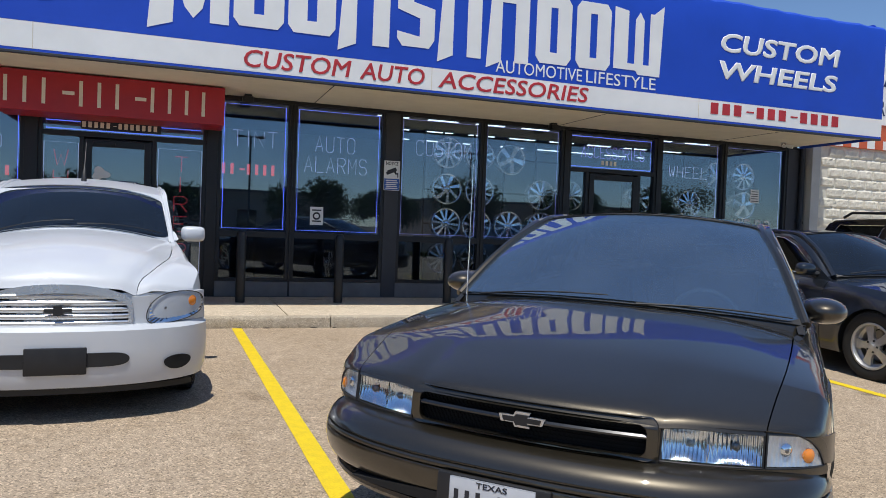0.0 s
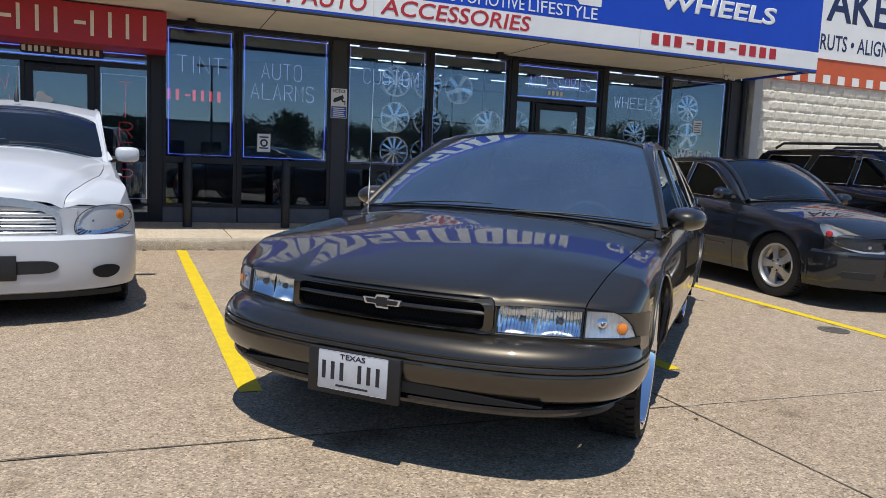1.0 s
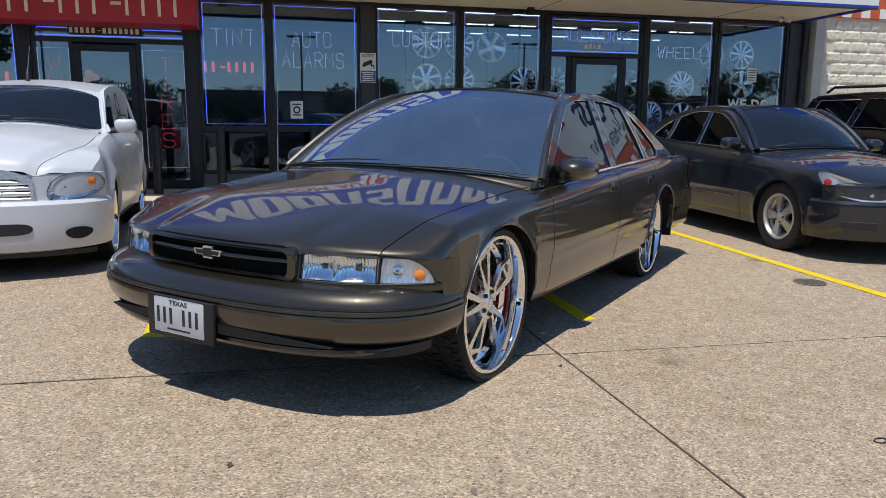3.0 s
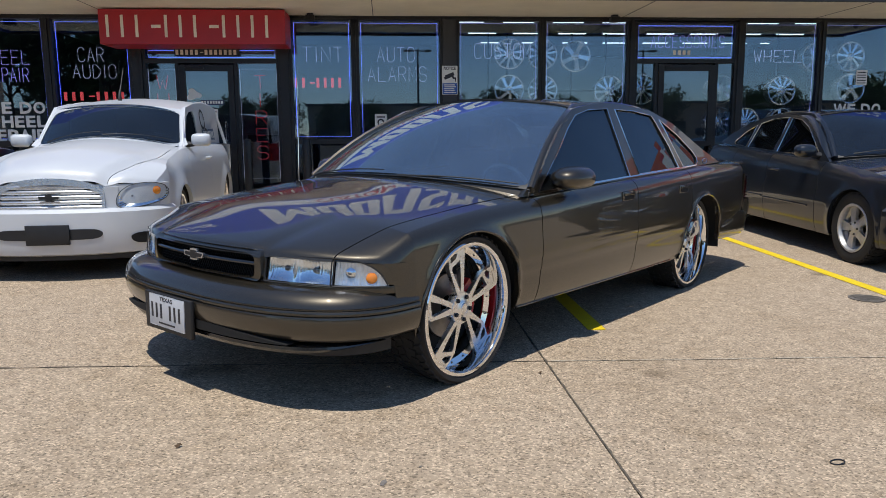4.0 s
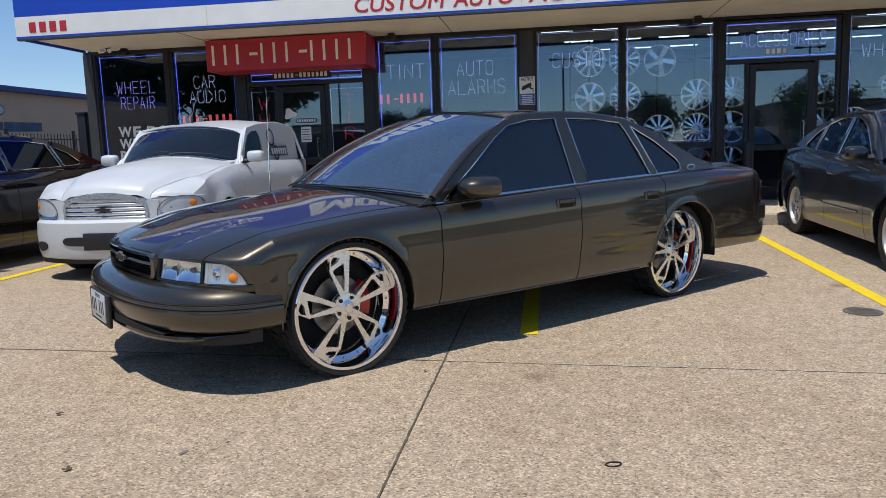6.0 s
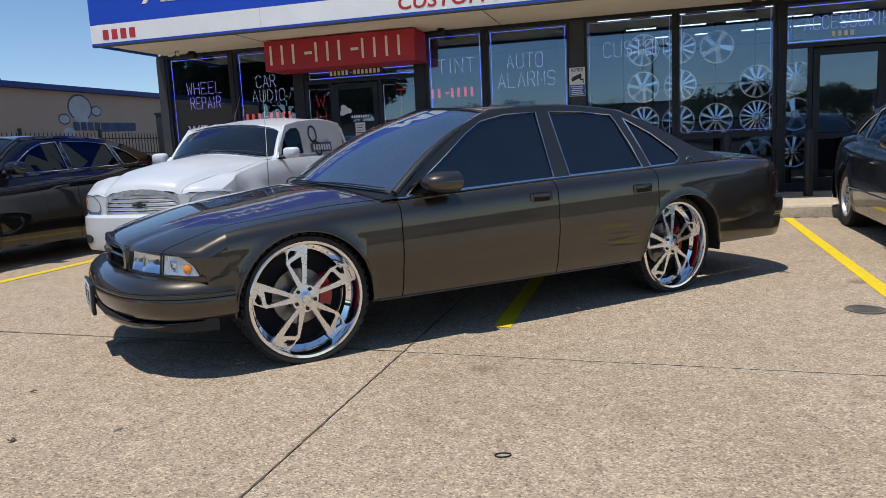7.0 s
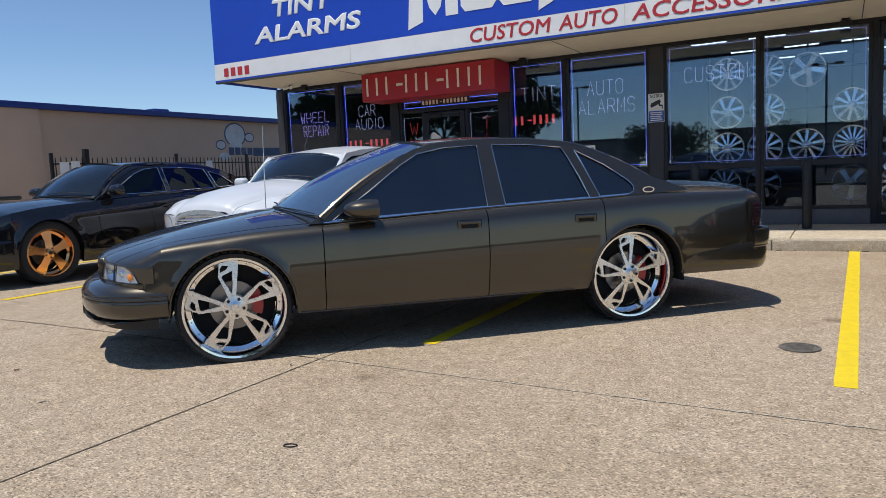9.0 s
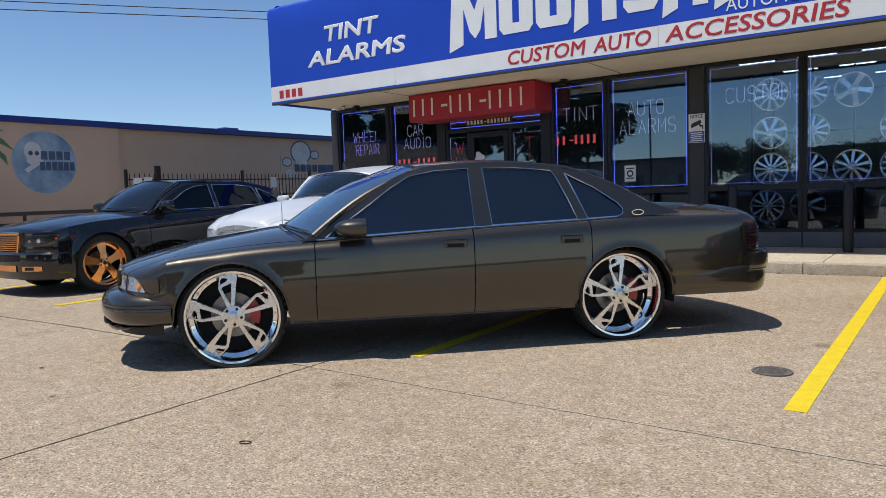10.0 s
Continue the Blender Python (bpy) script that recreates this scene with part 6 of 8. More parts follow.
for side in (1, -1):
    low = lambda y: 0.558
    high = curve([(0.44, 0.670), (0.62, 0.675), (0.76, 0.675)])
    turn_top = curve([(0.76, 0.675), (0.83, 0.668), (0.88, 0.647), (0.915, 0.610), (0.932, 0.564)])
    fluted_lamp(sh1, main_car, side, 0.450, 0.752, low, high, 0.118, ((0.450, 0.585, 0.030), (0.585, 0.752, 0.040)), ((0.535, 0.5, 0.012, 0.030, "disc"), (0.672, 0.5, 0.014, 0.032, "disc")))
    fluted_lamp(sh1, main_car, side, 0.761, 0.932, low, turn_top, 0.116, ((0.761, 0.932, 0.014),), ((0.818, 0.5, 0.022, 0.016, "reflector"), (0.818, 0.5, 0.010, 0.008, "disc"), (0.887, 0.42, 0.024, 0.012, "amber")), 0.013, "lamp_bowl")
    def nose_cap(u, v):
        y = 0.755 + 0.212 * u
        lo = turn_top(y) if y < 0.932 else 0.556 + 0.008 * max(0.0, 1 - (y - 0.932) / 0.02)
        hi = max(lo + 0.002, sh1.top_z(0.875, min(y, sh1.edge(0.875))) + 0.001)
        return (sh1.nose(y, 0.124 + 0.014 * u * u + 0.06 * max(0.0, lo + (hi - lo) * v - 0.60)), side * y, lo + (hi - lo) * v)
    part("wing_nose", thick(grid(30, 6, nose_cap), 0.004), "bronze_paint", main_car)
    part("lamp_bed", sweep_u(lambda y: sh1.nose(y, 0.215), [side * (0.44 + 0.47 * k / 24) for k in range(25)], [(-0.02, 0.658), (0.0, 0.653), (0.0, 0.560), (-0.02, 0.555)]), "cavity", main_car)
    part("cowl_corner", thick(grid(10, 8, lambda u, v: (-0.80 + 0.42 * u, side * (0.66 + (sh1.edge(-0.80 + 0.42 * u) - 0.004 - 0.66) * v), sh1.top_z(-0.80 + 0.42 * u, 0.66 + (sh1.edge(-0.80 + 0.42 * u) - 0.004 - 0.66) * v) - 0.003)), 0.004), "bronze_paint", main_car)
def shaped_lamp(sh, car, side, outline, inset, bulbs=(), lean=0.0, base=0.6, mat="lamp_bowl"):
    """A lamp of free outline, given as (y, z) corners that are rounded off: lens, fluted bowl, bezel, bulbs."""
    pts = [Vector(p) for p in outline]
    for _ in range(3):
        nxt = []
        for a, b in zip(pts, pts[1:] + pts[:1]):
            nxt += [a.lerp(b, 0.25), a.lerp(b, 0.75)]
        pts = nxt
    mid = sum(pts, Vector((0, 0))) / len(pts)

    def at(p, d):
        return (sh.nose(p.x, inset + d + lean * (p.y - base)), side * p.x, p.y)

    def bowl(scales, depth, flute=0.0):
        bm, rows = bmesh.new(), []
        for r in scales:
            rows.append([bm.verts.new(at(mid + (p - mid) * r, depth(r) + flute * (k % 2) * (r > 0.25))) for k, p in enumerate(pts)])
        for a, b in zip(rows, rows[1:]):
            for k in range(len(pts)):
                bm.faces.new((a[k], a[(k + 1) % len(pts)], b[(k + 1) % len(pts)], b[k]))
        bm.faces.new(rows[-1])
        return bm
    lens = part("headlamp", bowl((1.0, 0.96, 0.8, 0.6, 0.4, 0.2), lambda r: -0.012 * (1 - r ** 6)), "lens", car, "clear-lensed headlamp")
    part("reflector", bowl((0.97, 0.9, 0.75, 0.6, 0.45, 0.3, 0.12), lambda r: 0.008 + 0.035 * (1 - r * r), 0.004), mat, lens, "fluted reflector", angle=12)
    part("bezel", tube([at(p, -0.001) for p in pts], 0.003, 5, True), "black_plastic", lens)
    for y, z, r2, d, mt in bulbs:
        o = part("bulb", lathe([(0.0, 0.012), (r2 * 0.4, 0.011), (r2 * 0.75, 0.007), (r2, 0.0), (r2, -0.012)], 20, "x"), mt, lens)
        a = math.atan2(sh.nose(y + 0.01, inset) - sh.nose(y - 0.01, inset), 0.02)
        o.matrix_local = Matrix.Translation(at(Vector((y, z)), d)) @ Matrix.Rotation(-a * side, 4, "Z")
    return lens


# number plate: pale plate with plain bars
tilt = pose(sh1.lip(0) + 0.004, -0.05, 0.372)
hold = part("plate_holder", box(0.0, 0.022, -0.20, 0.20, -0.105, 0.075, 0.008), "black_plastic", main_car)
hold.matrix_local = tilt
part("number_plate", box(0.022, 0.026, -0.150, 0.150, -0.082, 0.068, 0.004), "plate_grey", hold, "pale number plate with dark bars")
me = text_mesh("TEXAS", -0.055, 0.055, 0.042, 0.062, extrude=0.0006, bold=0.02)
me.transform(Matrix.Rotation(math.pi / 2, 4, "Z"))
me.materials.append(M["ink"])
tx = new("word", me)
tx.parent, tx.location = hold, (0.0268, 0, 0)
for k in range(7):
    if k != 3:
        part("bar", box(0.0262, 0.0272, -0.132 + k * 0.039, -0.132 + k * 0.039 + 0.016, -0.042, 0.028), "ink", hold, smooth=False)
part("bar", box(0.0262, 0.0270, -0.07, 0.07, -0.068, -0.06), "ink", hold, smooth=False)
# rear end
RB = [(-0.16, 0.56), (-0.04, 0.558), (-0.006, 0.54), (0.002, 0.50), (0.003, 0.45), (-0.001, 0.40), (-0.010, 0.36), (-0.03, 0.332), (-0.12, 0.325)]
part("rear_bumper", sweep_path(end_path(sh1, False, 0.948, -3.37), RB), "bronze_paint", main_car)
part("bumper_pad", sweep_path([p for p in end_path(sh1, False, 0.946, -4.0) if p[0] < -3.98], [(-0.10, 0.662), (-0.02, 0.660), (0.014, 0.645), (0.022, 0.60), (0.020, 0.535), (0.012, 0.522), (0.014, 0.514), (0.008, 0.505), (-0.05, 0.500)]), "bronze_paint", main_car, "stepped upper bumper pad")
RY = arc_ys(0.935, 40, 1.0)
part("rear_panel", thick(grid(40, 6, lambda u, v: (sh1.tail(RY[round(u * 40)], 0.117), RY[round(u * 40)], 0.53 + (sh1.top_z(-4.295, RY[round(u * 40)]) - 0.53) * v)), 0.004), "bronze_paint", main_car)
tail_line = [p for p in end_path(sh1, False, 0.938, -3.99, 0.108) if p[1] > 0.46 and p[0] < -3.985]
for side in (1, -1):
    lens = part("tail_lamp", sweep_path(tail_line if side > 0 else [(x, -y) for x, y in reversed(tail_line)], [(-0.01, 0.862), (0.002, 0.858), (0.008, 0.76), (0.002, 0.668), (-0.01, 0.664)]), "smoke_lens", main_car, "smoked dark red tail lamp with ribs")
    for k in range(7):
        z = 0.674 + k * 0.027
        part("rib", sweep_path(tail_line if side > 0 else [(x, -y) for x, y in reversed(tail_line)], [(0.002, z), (0.013, z + 0.003), (0.013, z + 0.009), (0.002, z + 0.012)]), "smoke_lens", lens)
    # side mouldings, handles, badges
    for x in (-1.60, -2.50):
        y = sh1.side_y(x, 0.815)
        h = part("door_handle", box(x - 0.088, x + 0.088, side * y - 0.006, side * y + 0.005, 0.782, 0.846, 0.010), "bronze_paint", main_car, "recessed door handle")
        # raised near-black plate: the shade of the finger recess is in its colour
        part("recess_shade", box(x - 0.062, x + 0.062, side * (y + 0.006) - 0.002, side * (y + 0.006) + 0.002, 0.790, 0.816), "cavity", h, smooth=False)
        part("lever", box(x - 0.070, x + 0.070, side * (y + 0.007) - 0.005, side * (y + 0.007) + 0.005, 0.818, 0.838, 0.004), "bronze_paint", h)
    part("quarter_badge", holed([(0.052 * math.cos(q * 0.3927), 0.026 * math.sin(q * 0.3927)) for q in range(16)], [[(0.043 * math.cos(q * 0.3927), 0.018 * math.sin(q * 0.3927)) for q in range(16)]], 0.004, lambda u, v, d, side=side: (-3.07 + u, side * (sh1.side_y(-3.07, 0.955) + 0.004 - d - 0.02), 1.0 + v * 0.9)), "chrome", main_car, "small oval bright badge")
    belt = [(x, side * (sh1.cab_y(x, sh1.zs(x) + 0.014) + 0.003), sh1.zs(x) + 0.014) for x in [-0.60 - 0.1 * k for k in range(24)]]
    part("belt_trim", tube(belt, 0.0065, 6), "chrome", main_car, "bright trim under the windows")
    part("sill_trim", tube([(x, side * (sh1.side_y(x, 0.292) + 0.001), 0.291) for x in [-0.42 - 0.1 * k for k in range(21)]], 0.006, 6), "bronze_paint", main_car)
ant = part("aerial", tube([(-0.33, -0.74, 0.87), (-0.335, -0.745, 1.25), (-0.34, -0.75, 1.62)], [0.004, 0.003, 0.0015], 6), "chrome", main_car)
part("aerial_base", lathe([(0.0, 0.0), (0.02, 0.0), (0.016, 0.02), (0.008, 0.03), (0.0, 0.03)], 12, "z"), "black_plastic", main_car).location = (-0.33, -0.74, 0.86)


# ---- the other vehicles ----
def simple_ends(sh, car, paint, z_bump, z_low, z_lamp, y_lamp, inset=0.10, b=None, lamp_mat=True, tail=True, tail_z=None):
    s = sh.s
    bw = s["nose"][2]
    zb, zl = z_bump, z_low
    part("front_bumper", sweep_u(lambda y: sh.nose(y, 0.0), arc_ys(bw, 50), [(-0.12, zb + 0.012), (-0.03, zb + 0.006), (0.0, zb - 0.02), (0.006, (zb + zl) / 2 + 0.05), (0.0, zl + 0.08), (-0.02, zl + 0.02), (-0.10, zl)]), paint, car)
    bt = s["tail"][2]
    part("rear_bumper", sweep_u(lambda y: sh.tail(y, 0.0), arc_ys(bt, 50), [(-0.12, zb + 0.04), (-0.02, zb + 0.03), (0.0, zb), (0.004, (zb + zl) / 2), (-0.02, zl + 0.06), (-0.10, zl + 0.04)]), paint, car)
    zt = tail_z or sh.zs(s["x0"]) + 0.02
    part("rear_panel", sweep_u(lambda y: sh.tail(y, s["inset_r"] + 0.01), arc_ys(bt * 0.975, 40, 1.0), [(-0.06, zt), (0.0, zt - 0.015), (0.0, zb + 0.03), (-0.05, zb + 0.01)]), paint, car)
    y0, y1 = y_lamp
    z0, z1 = z_lamp
    f = lambda y: sh.nose(y, inset)
    n0 = s["nose"][2] * 0.965
    for ya, yb, za, zc in ((-n0, n0, z1, sh.zs(s["x1"]) + 0.02), (-n0, n0, zb - 0.01, z0), (-y0, y0, z0, z1)):
        if zc > za + 0.004:
            part("front_panel", sweep_u(f, [ya + (yb - ya) * k / 40 for k in range(41)], [(-0.08, zc + 0.004), (0.0, zc), (0.003, (za + zc) / 2), (0.0, za), (-0.08, za - 0.004)]), paint, car)
    for side in (1, -1):
        part("tail_lamp", sweep_u(lambda y: sh.tail(y, s["inset_r"] + 0.004), [side * (bt * 0.62 + bt * 0.345 * k / 16) for k in range(17)], [(-0.01, zt - 0.05), (0.004, zt - 0.055), (0.004, zb + 0.12), (-0.01, zb + 0.11)]), "red_lens", car)


def grooves(sh, car, zs, inset, ys, mat, h=0.018, d=0.012, label="", name="grille_bar"):
    for z in zs:
        part(name, sweep_u(lambda y: sh.nose(y, inset), [ys[0] + (ys[1] - ys[0]) * k / 28 for k in range(29)], [(-0.01, z - h / 2), (d, z - h * 0.3), (d, z + h * 0.3), (-0.01, z + h / 2)]), mat, car, label)


def handles(sh, car, spots, mat):
    for side in (1, -1):
        for x, z in spots:
            y = sh.side_y(x, z)
            part("door_handle", tube([(x - 0.09, side * (y - 0.004), z), (x - 0.07, side * (y + 0.028), z), (x + 0.07, side * (y + 0.028), z), (x + 0.09, side * (y - 0.004), z)], 0.012, 8), mat, car)


def small_badge(car, x, y, z, w, h, mat, side_face=False):
    sh_ = [(-w, h * 0.4), (-w * 0.35, h * 0.4), (-w * 0.3, h), (w * 0.3, h), (w * 0.35, h * 0.4), (w, h * 0.4), (w, -h * 0.4), (w * 0.35, -h * 0.4), (w * 0.3, -h), (-w * 0.3, -h), (-w * 0.35, -h * 0.4), (-w, -h * 0.4)]
    part("badge", solid(sh_, 0.008, lambda u, v, d: (x + d, y + u, z + v)), mat, car, "plain cross-shaped emblem")


# white panel van, retro shape
S2 = dict(
    x0=-3.50, x1=0.87, sill=0.26, inset=0.09, inset_r=0.05, flare=0.030, flare_w=0.07, full=((0.1, 0.5, 0.7),), hood_line=curve([(-0.66, 0.66), (-0.3, 0.685), (0.0, 0.66), (0.3, 0.60), (0.55, 0.53), (0.75, 0.46), (0.87, 0.43)]), groove=(curve([(-0.66, 0.66), (-0.3, 0.685), (0.0, 0.66), (0.3, 0.60), (0.55, 0.53), (0.75, 0.46), (0.87, 0.43)]), curve([(-0.6, 0.0), (-0.3, 0.006), (0.1, 0.035), (0.5, 0.045), (0.87, 0.035)]), 0.06), screen_frame=("white_paint", 0.018, 0.02, 0.09, 0.10),
    width=[(-3.50, 0.80), (-3.2, 0.845), (-2.6, 0.86), (-1.3, 0.845), (-0.5, 0.845), (0.0, 0.86), (0.5, 0.85), (0.86, 0.80)],
    shoulder=[(-3.5, 1.06), (-2.6, 1.07), (-1.0, 1.06), (-0.5, 1.035), (0.0, 0.97), (0.4, 0.915), (0.65, 0.85), (0.78, 0.81), (0.84, 0.785), (0.87, 0.755)],
    top=[(-3.5, 1.09), (-1.0, 1.155), (-0.5, 1.145), (-0.1, 1.12), (0.3, 1.065), (0.6, 0.985), (0.76, 0.93), (0.83, 0.885), (0.87, 0.815)],
    profile=[(0.0, 0.93), (0.15, 0.97), (0.45, 1.0), (0.7, 0.985), (0.88, 0.95), (1.0, 0.88)],
    arches=[(0.0, 0.345, 0.375), (-2.63, 0.345, 0.375)], nose=(0.40, 0.56, 0.885, 2.3), tail=(-3.0, 0.55, 0.86, 3.2), hood_edge=0.80, deck_edge=0.94,
    panels=[("front_wing", -0.62, 0.87, "hood"), ("front_door", -1.75, -0.62, "cab"), ("side_panel", -3.50, -1.75, "cab")],
    hood=(-0.66, 0.87), roof=1.50, roof_rear=1.585, rail_y=0.665, roof_arch=0.075, screen=(-0.58, -1.10, -3.30, -3.50), screen_bow=(0.24, 0.16), rear_foot_y=0.76, rear_foot_z=1.06, rear_glass=True, crown=1.7, screen_foot=0.955, screen_bulge=0.5, rail_r=0.020, screen_dip=0.115, cowl="white_paint", seal_r=0.003,
    side=[(-0.78, 1.06), (-0.95, 1.18), (-1.12, 1.36), (-1.26, 1.475), (-1.7, 1.535), (-2.4, 1.56), (-3.05, 1.55), (-3.36, 1.46), (-3.48, 1.08), (-2.6, 1.075), (-1.75, 1.07)],
    windows=[("front_window", [(-1.00, 1.105), (-1.10, 1.25), (-1.24, 1.38), (-1.40, 1.435), (-1.62, 1.45), (-1.70, 1.38), (-1.72, 1.115)])], seats=(-1.5,), driver_y=0.36)
van = root("panel_van", on_floor(0.02, 6.08, 273.5), "white retro-styled panel van with a chrome barred grille, parked front out", "van")
sh2 = Shape(S2)
shell(sh2, van, "white_paint")
scr2 = cabin(sh2, van, "white_paint", None)
wiper(scr2, van, 0.50, 0.95, 0.03, 0.10)
wiper(scr2, van, 0.10, 0.48, 0.03, 0.10)
for sd in (1, -1):
    mirror(sh2, van, -0.92, 1.13, "white_paint", sd, (0.080, 0.100, 0.066), 0.175, "black_plastic", 0.5)
    wheel("chrome5", 0.345, 0.285, 0.22, van, (0.0, 0.73 * sd, 0.345), sd, 0.2)
    wheel("chrome5", 0.345, 0.285, 0.22, van, (-2.63, 0.73 * sd, 0.345), sd, 0.6)
    shaped_lamp(sh2, van, sd, [(0.485, 0.585), (0.50, 0.70), (0.60, 0.775), (0.76, 0.785), (0.852, 0.745), (0.850, 0.650), (0.76, 0.605), (0.60, 0.575)], 0.070, ((0.60, 0.675, 0.022, 0.030, "disc"), (0.775, 0.712, 0.038, 0.016, "amber")), 0.15, 0.6, "reflector")
    # no hole is cut: the near-black oval has the opening's shade as its colour
    part("bumper_inlet", solid([(sd * (0.685 + 0.085 * math.cos(q * math.pi / 10)), 0.345 + (0.035 if math.sin(q * math.pi / 10) > 0 else 0.055) * math.sin(q * math.pi / 10)) for q in range(20)], 0.02, lambda u, v, d: (sh2.nose(u, -0.020) - d, u, v)), "cavity", van, "dark oval lamp hole in the bumper")
simple_ends(sh2, van, "white_paint", 0.575, 0.20, (0.585, 0.588), (0.46, 0.815), 0.10, tail_z=1.08)
arch_w = lambda z: 0.405 * max(0.0, 1 - max(0.0, (z - 0.68) / 0.145) ** 2.4) ** 0.5
arch_t = lambda y: 0.68 + 0.145 * max(0.0, 1 - (abs(y) / 0.405) ** 2) ** (1 / 2.4)
on_nose = lambda ins: (lambda u, v, d: (sh2.nose(u, ins) - d - 0.06 * max(0.0, v - 0.72), u, v))
GY = [0.405 * math.cos(math.pi * k / 36) for k in range(37)]
part("grille_back", solid([(y, arch_t(y)) for y in GY] + [(-0.405 + 0.81 * k / 24, 0.572) for k in range(25)], 0.03, on_nose(0.094)), "cavity", van)
for z in (0.594, 0.635, 0.676, 0.717, 0.757):
    wz = arch_w(z + 0.012) - 0.014
    part("grille_bar", sweep_u(lambda y: sh2.nose(y, 0.078 + 0.06 * max(0.0, z - 0.72)), [-wz + 2 * wz * k / 28 for k in range(29)], [(-0.02, z - 0.0175), (0.0, z - 0.0155), (0.007, z - 0.006), (0.007, z + 0.006), (0.0, z + 0.0155), (-0.02, z + 0.0175)]), "silver_trim", van, "silver grille bar")
inner_t = lambda y: arch_t(y / 0.97) - 0.030 - 0.018 * (1 - (y / 0.405) ** 2)
IY = [0.385 * math.cos(math.pi * k / 36) for k in range(37)]
part("grille_surround", solid([(0.412, 0.575)] + [(1.018 * y, arch_t(y) + 0.006) for y in GY] + [(-0.412, 0.575), (-0.388, 0.575)] + [(y, inner_t(y)) for y in reversed(IY)] + [(0.388, 0.575)], 0.03, on_nose(0.066)), "silver_trim", van, "arched silver grille hood", angle=50)
small_badge(van, sh2.nose(0, 0.066), 0, 0.675, 0.075, 0.028, "black_plastic")
end = lambda y: 0.042 * (1 - (y / 0.40) ** 10) ** 0.5
part("bumper_strip", band(lambda y: sh2.nose(y, -0.014), arc_ys(0.40, 48, 1.0), lambda y: 0.385 - end(y), lambda y: 0.385 + end(y), 0.03), "black_plastic", van, "black strip on the bumper")
for sd in (1, -1):
    part("front_panel", sweep_u(lambda y: sh2.nose(y, 0.086), [sd * (0.405 + 0.105 * k / 8) for k in range(9)], [(-0.05, 0.765), (0.0, 0.755), (0.0, 0.575), (-0.05, 0.57)]), "white_paint", van)
part("plate_holder", box(sh2.nose(0) + 0.008, sh2.nose(0) + 0.03, -0.165, 0.165, 0.305, 0.465, 0.006), "black_plastic", van, "empty black plate holder")
part("lower_lip", sweep_u(lambda y: sh2.nose(y, 0.10), arc_ys(0.78, 30, 1.0), [(-0.08, 0.205), (0.0, 0.20), (0.0, 0.165), (-0.04, 0.155)]), "black_plastic", van)
part("aerial", tube([(-1.26, 0.0, 1.55), (-1.27, 0.0, 1.63), (-1.31, 0.0, 1.68), (-1.46, 0.0, 1.90)], [0.022, 0.014, 0.005, 0.003], 6), "black_plastic", van)
handles(sh2, van, ((-1.60, 0.93),), "white_paint")
# painted emblem on the van's side, as plain shapes
for sd in (1, -1):
    pl = lambda u, v, d, sd=sd: (u, sd * (sh2.cab_y(u, v) + 0.004 - d), v)
    for cu, cv, ru, rv in ((-2.10, 1.37, 0.15, 0.12), (-2.24, 1.17, 0.12, 0.10)):
        part("side_emblem", holed([(cu + ru * math.cos(q * 0.3927), cv + rv * math.sin(q * 0.3927)) for q in range(16)], [[(cu + (ru - 0.03) * math.cos(q * 0.3927), cv + (rv - 0.03) * math.sin(q * 0.3927)) for q in range(16)]], 0.002, pl), "black_plastic", van, "dark ring of a painted emblem", smooth=False)
    part("side_emblem_bar", solid([(-1.98, 1.13), (-2.75, 1.13), (-2.75, 1.27), (-1.98, 1.24)], 0.002, pl), "mural_dark", van, smooth=False)
    pm = lambda u, v, d, sd=sd: (u, sd * (sh2.cab_y(u, v) + 0.007 - d), v)
    for q in range(7):
        u = -2.05 - 0.095 * q
        part("side_emblem_bar", solid([(u, 1.155), (u - 0.06, 1.155), (u - 0.06, 1.235), (u, 1.232)], 0.002, pm), "white_paint", van, "pale letter bar", smooth=False)

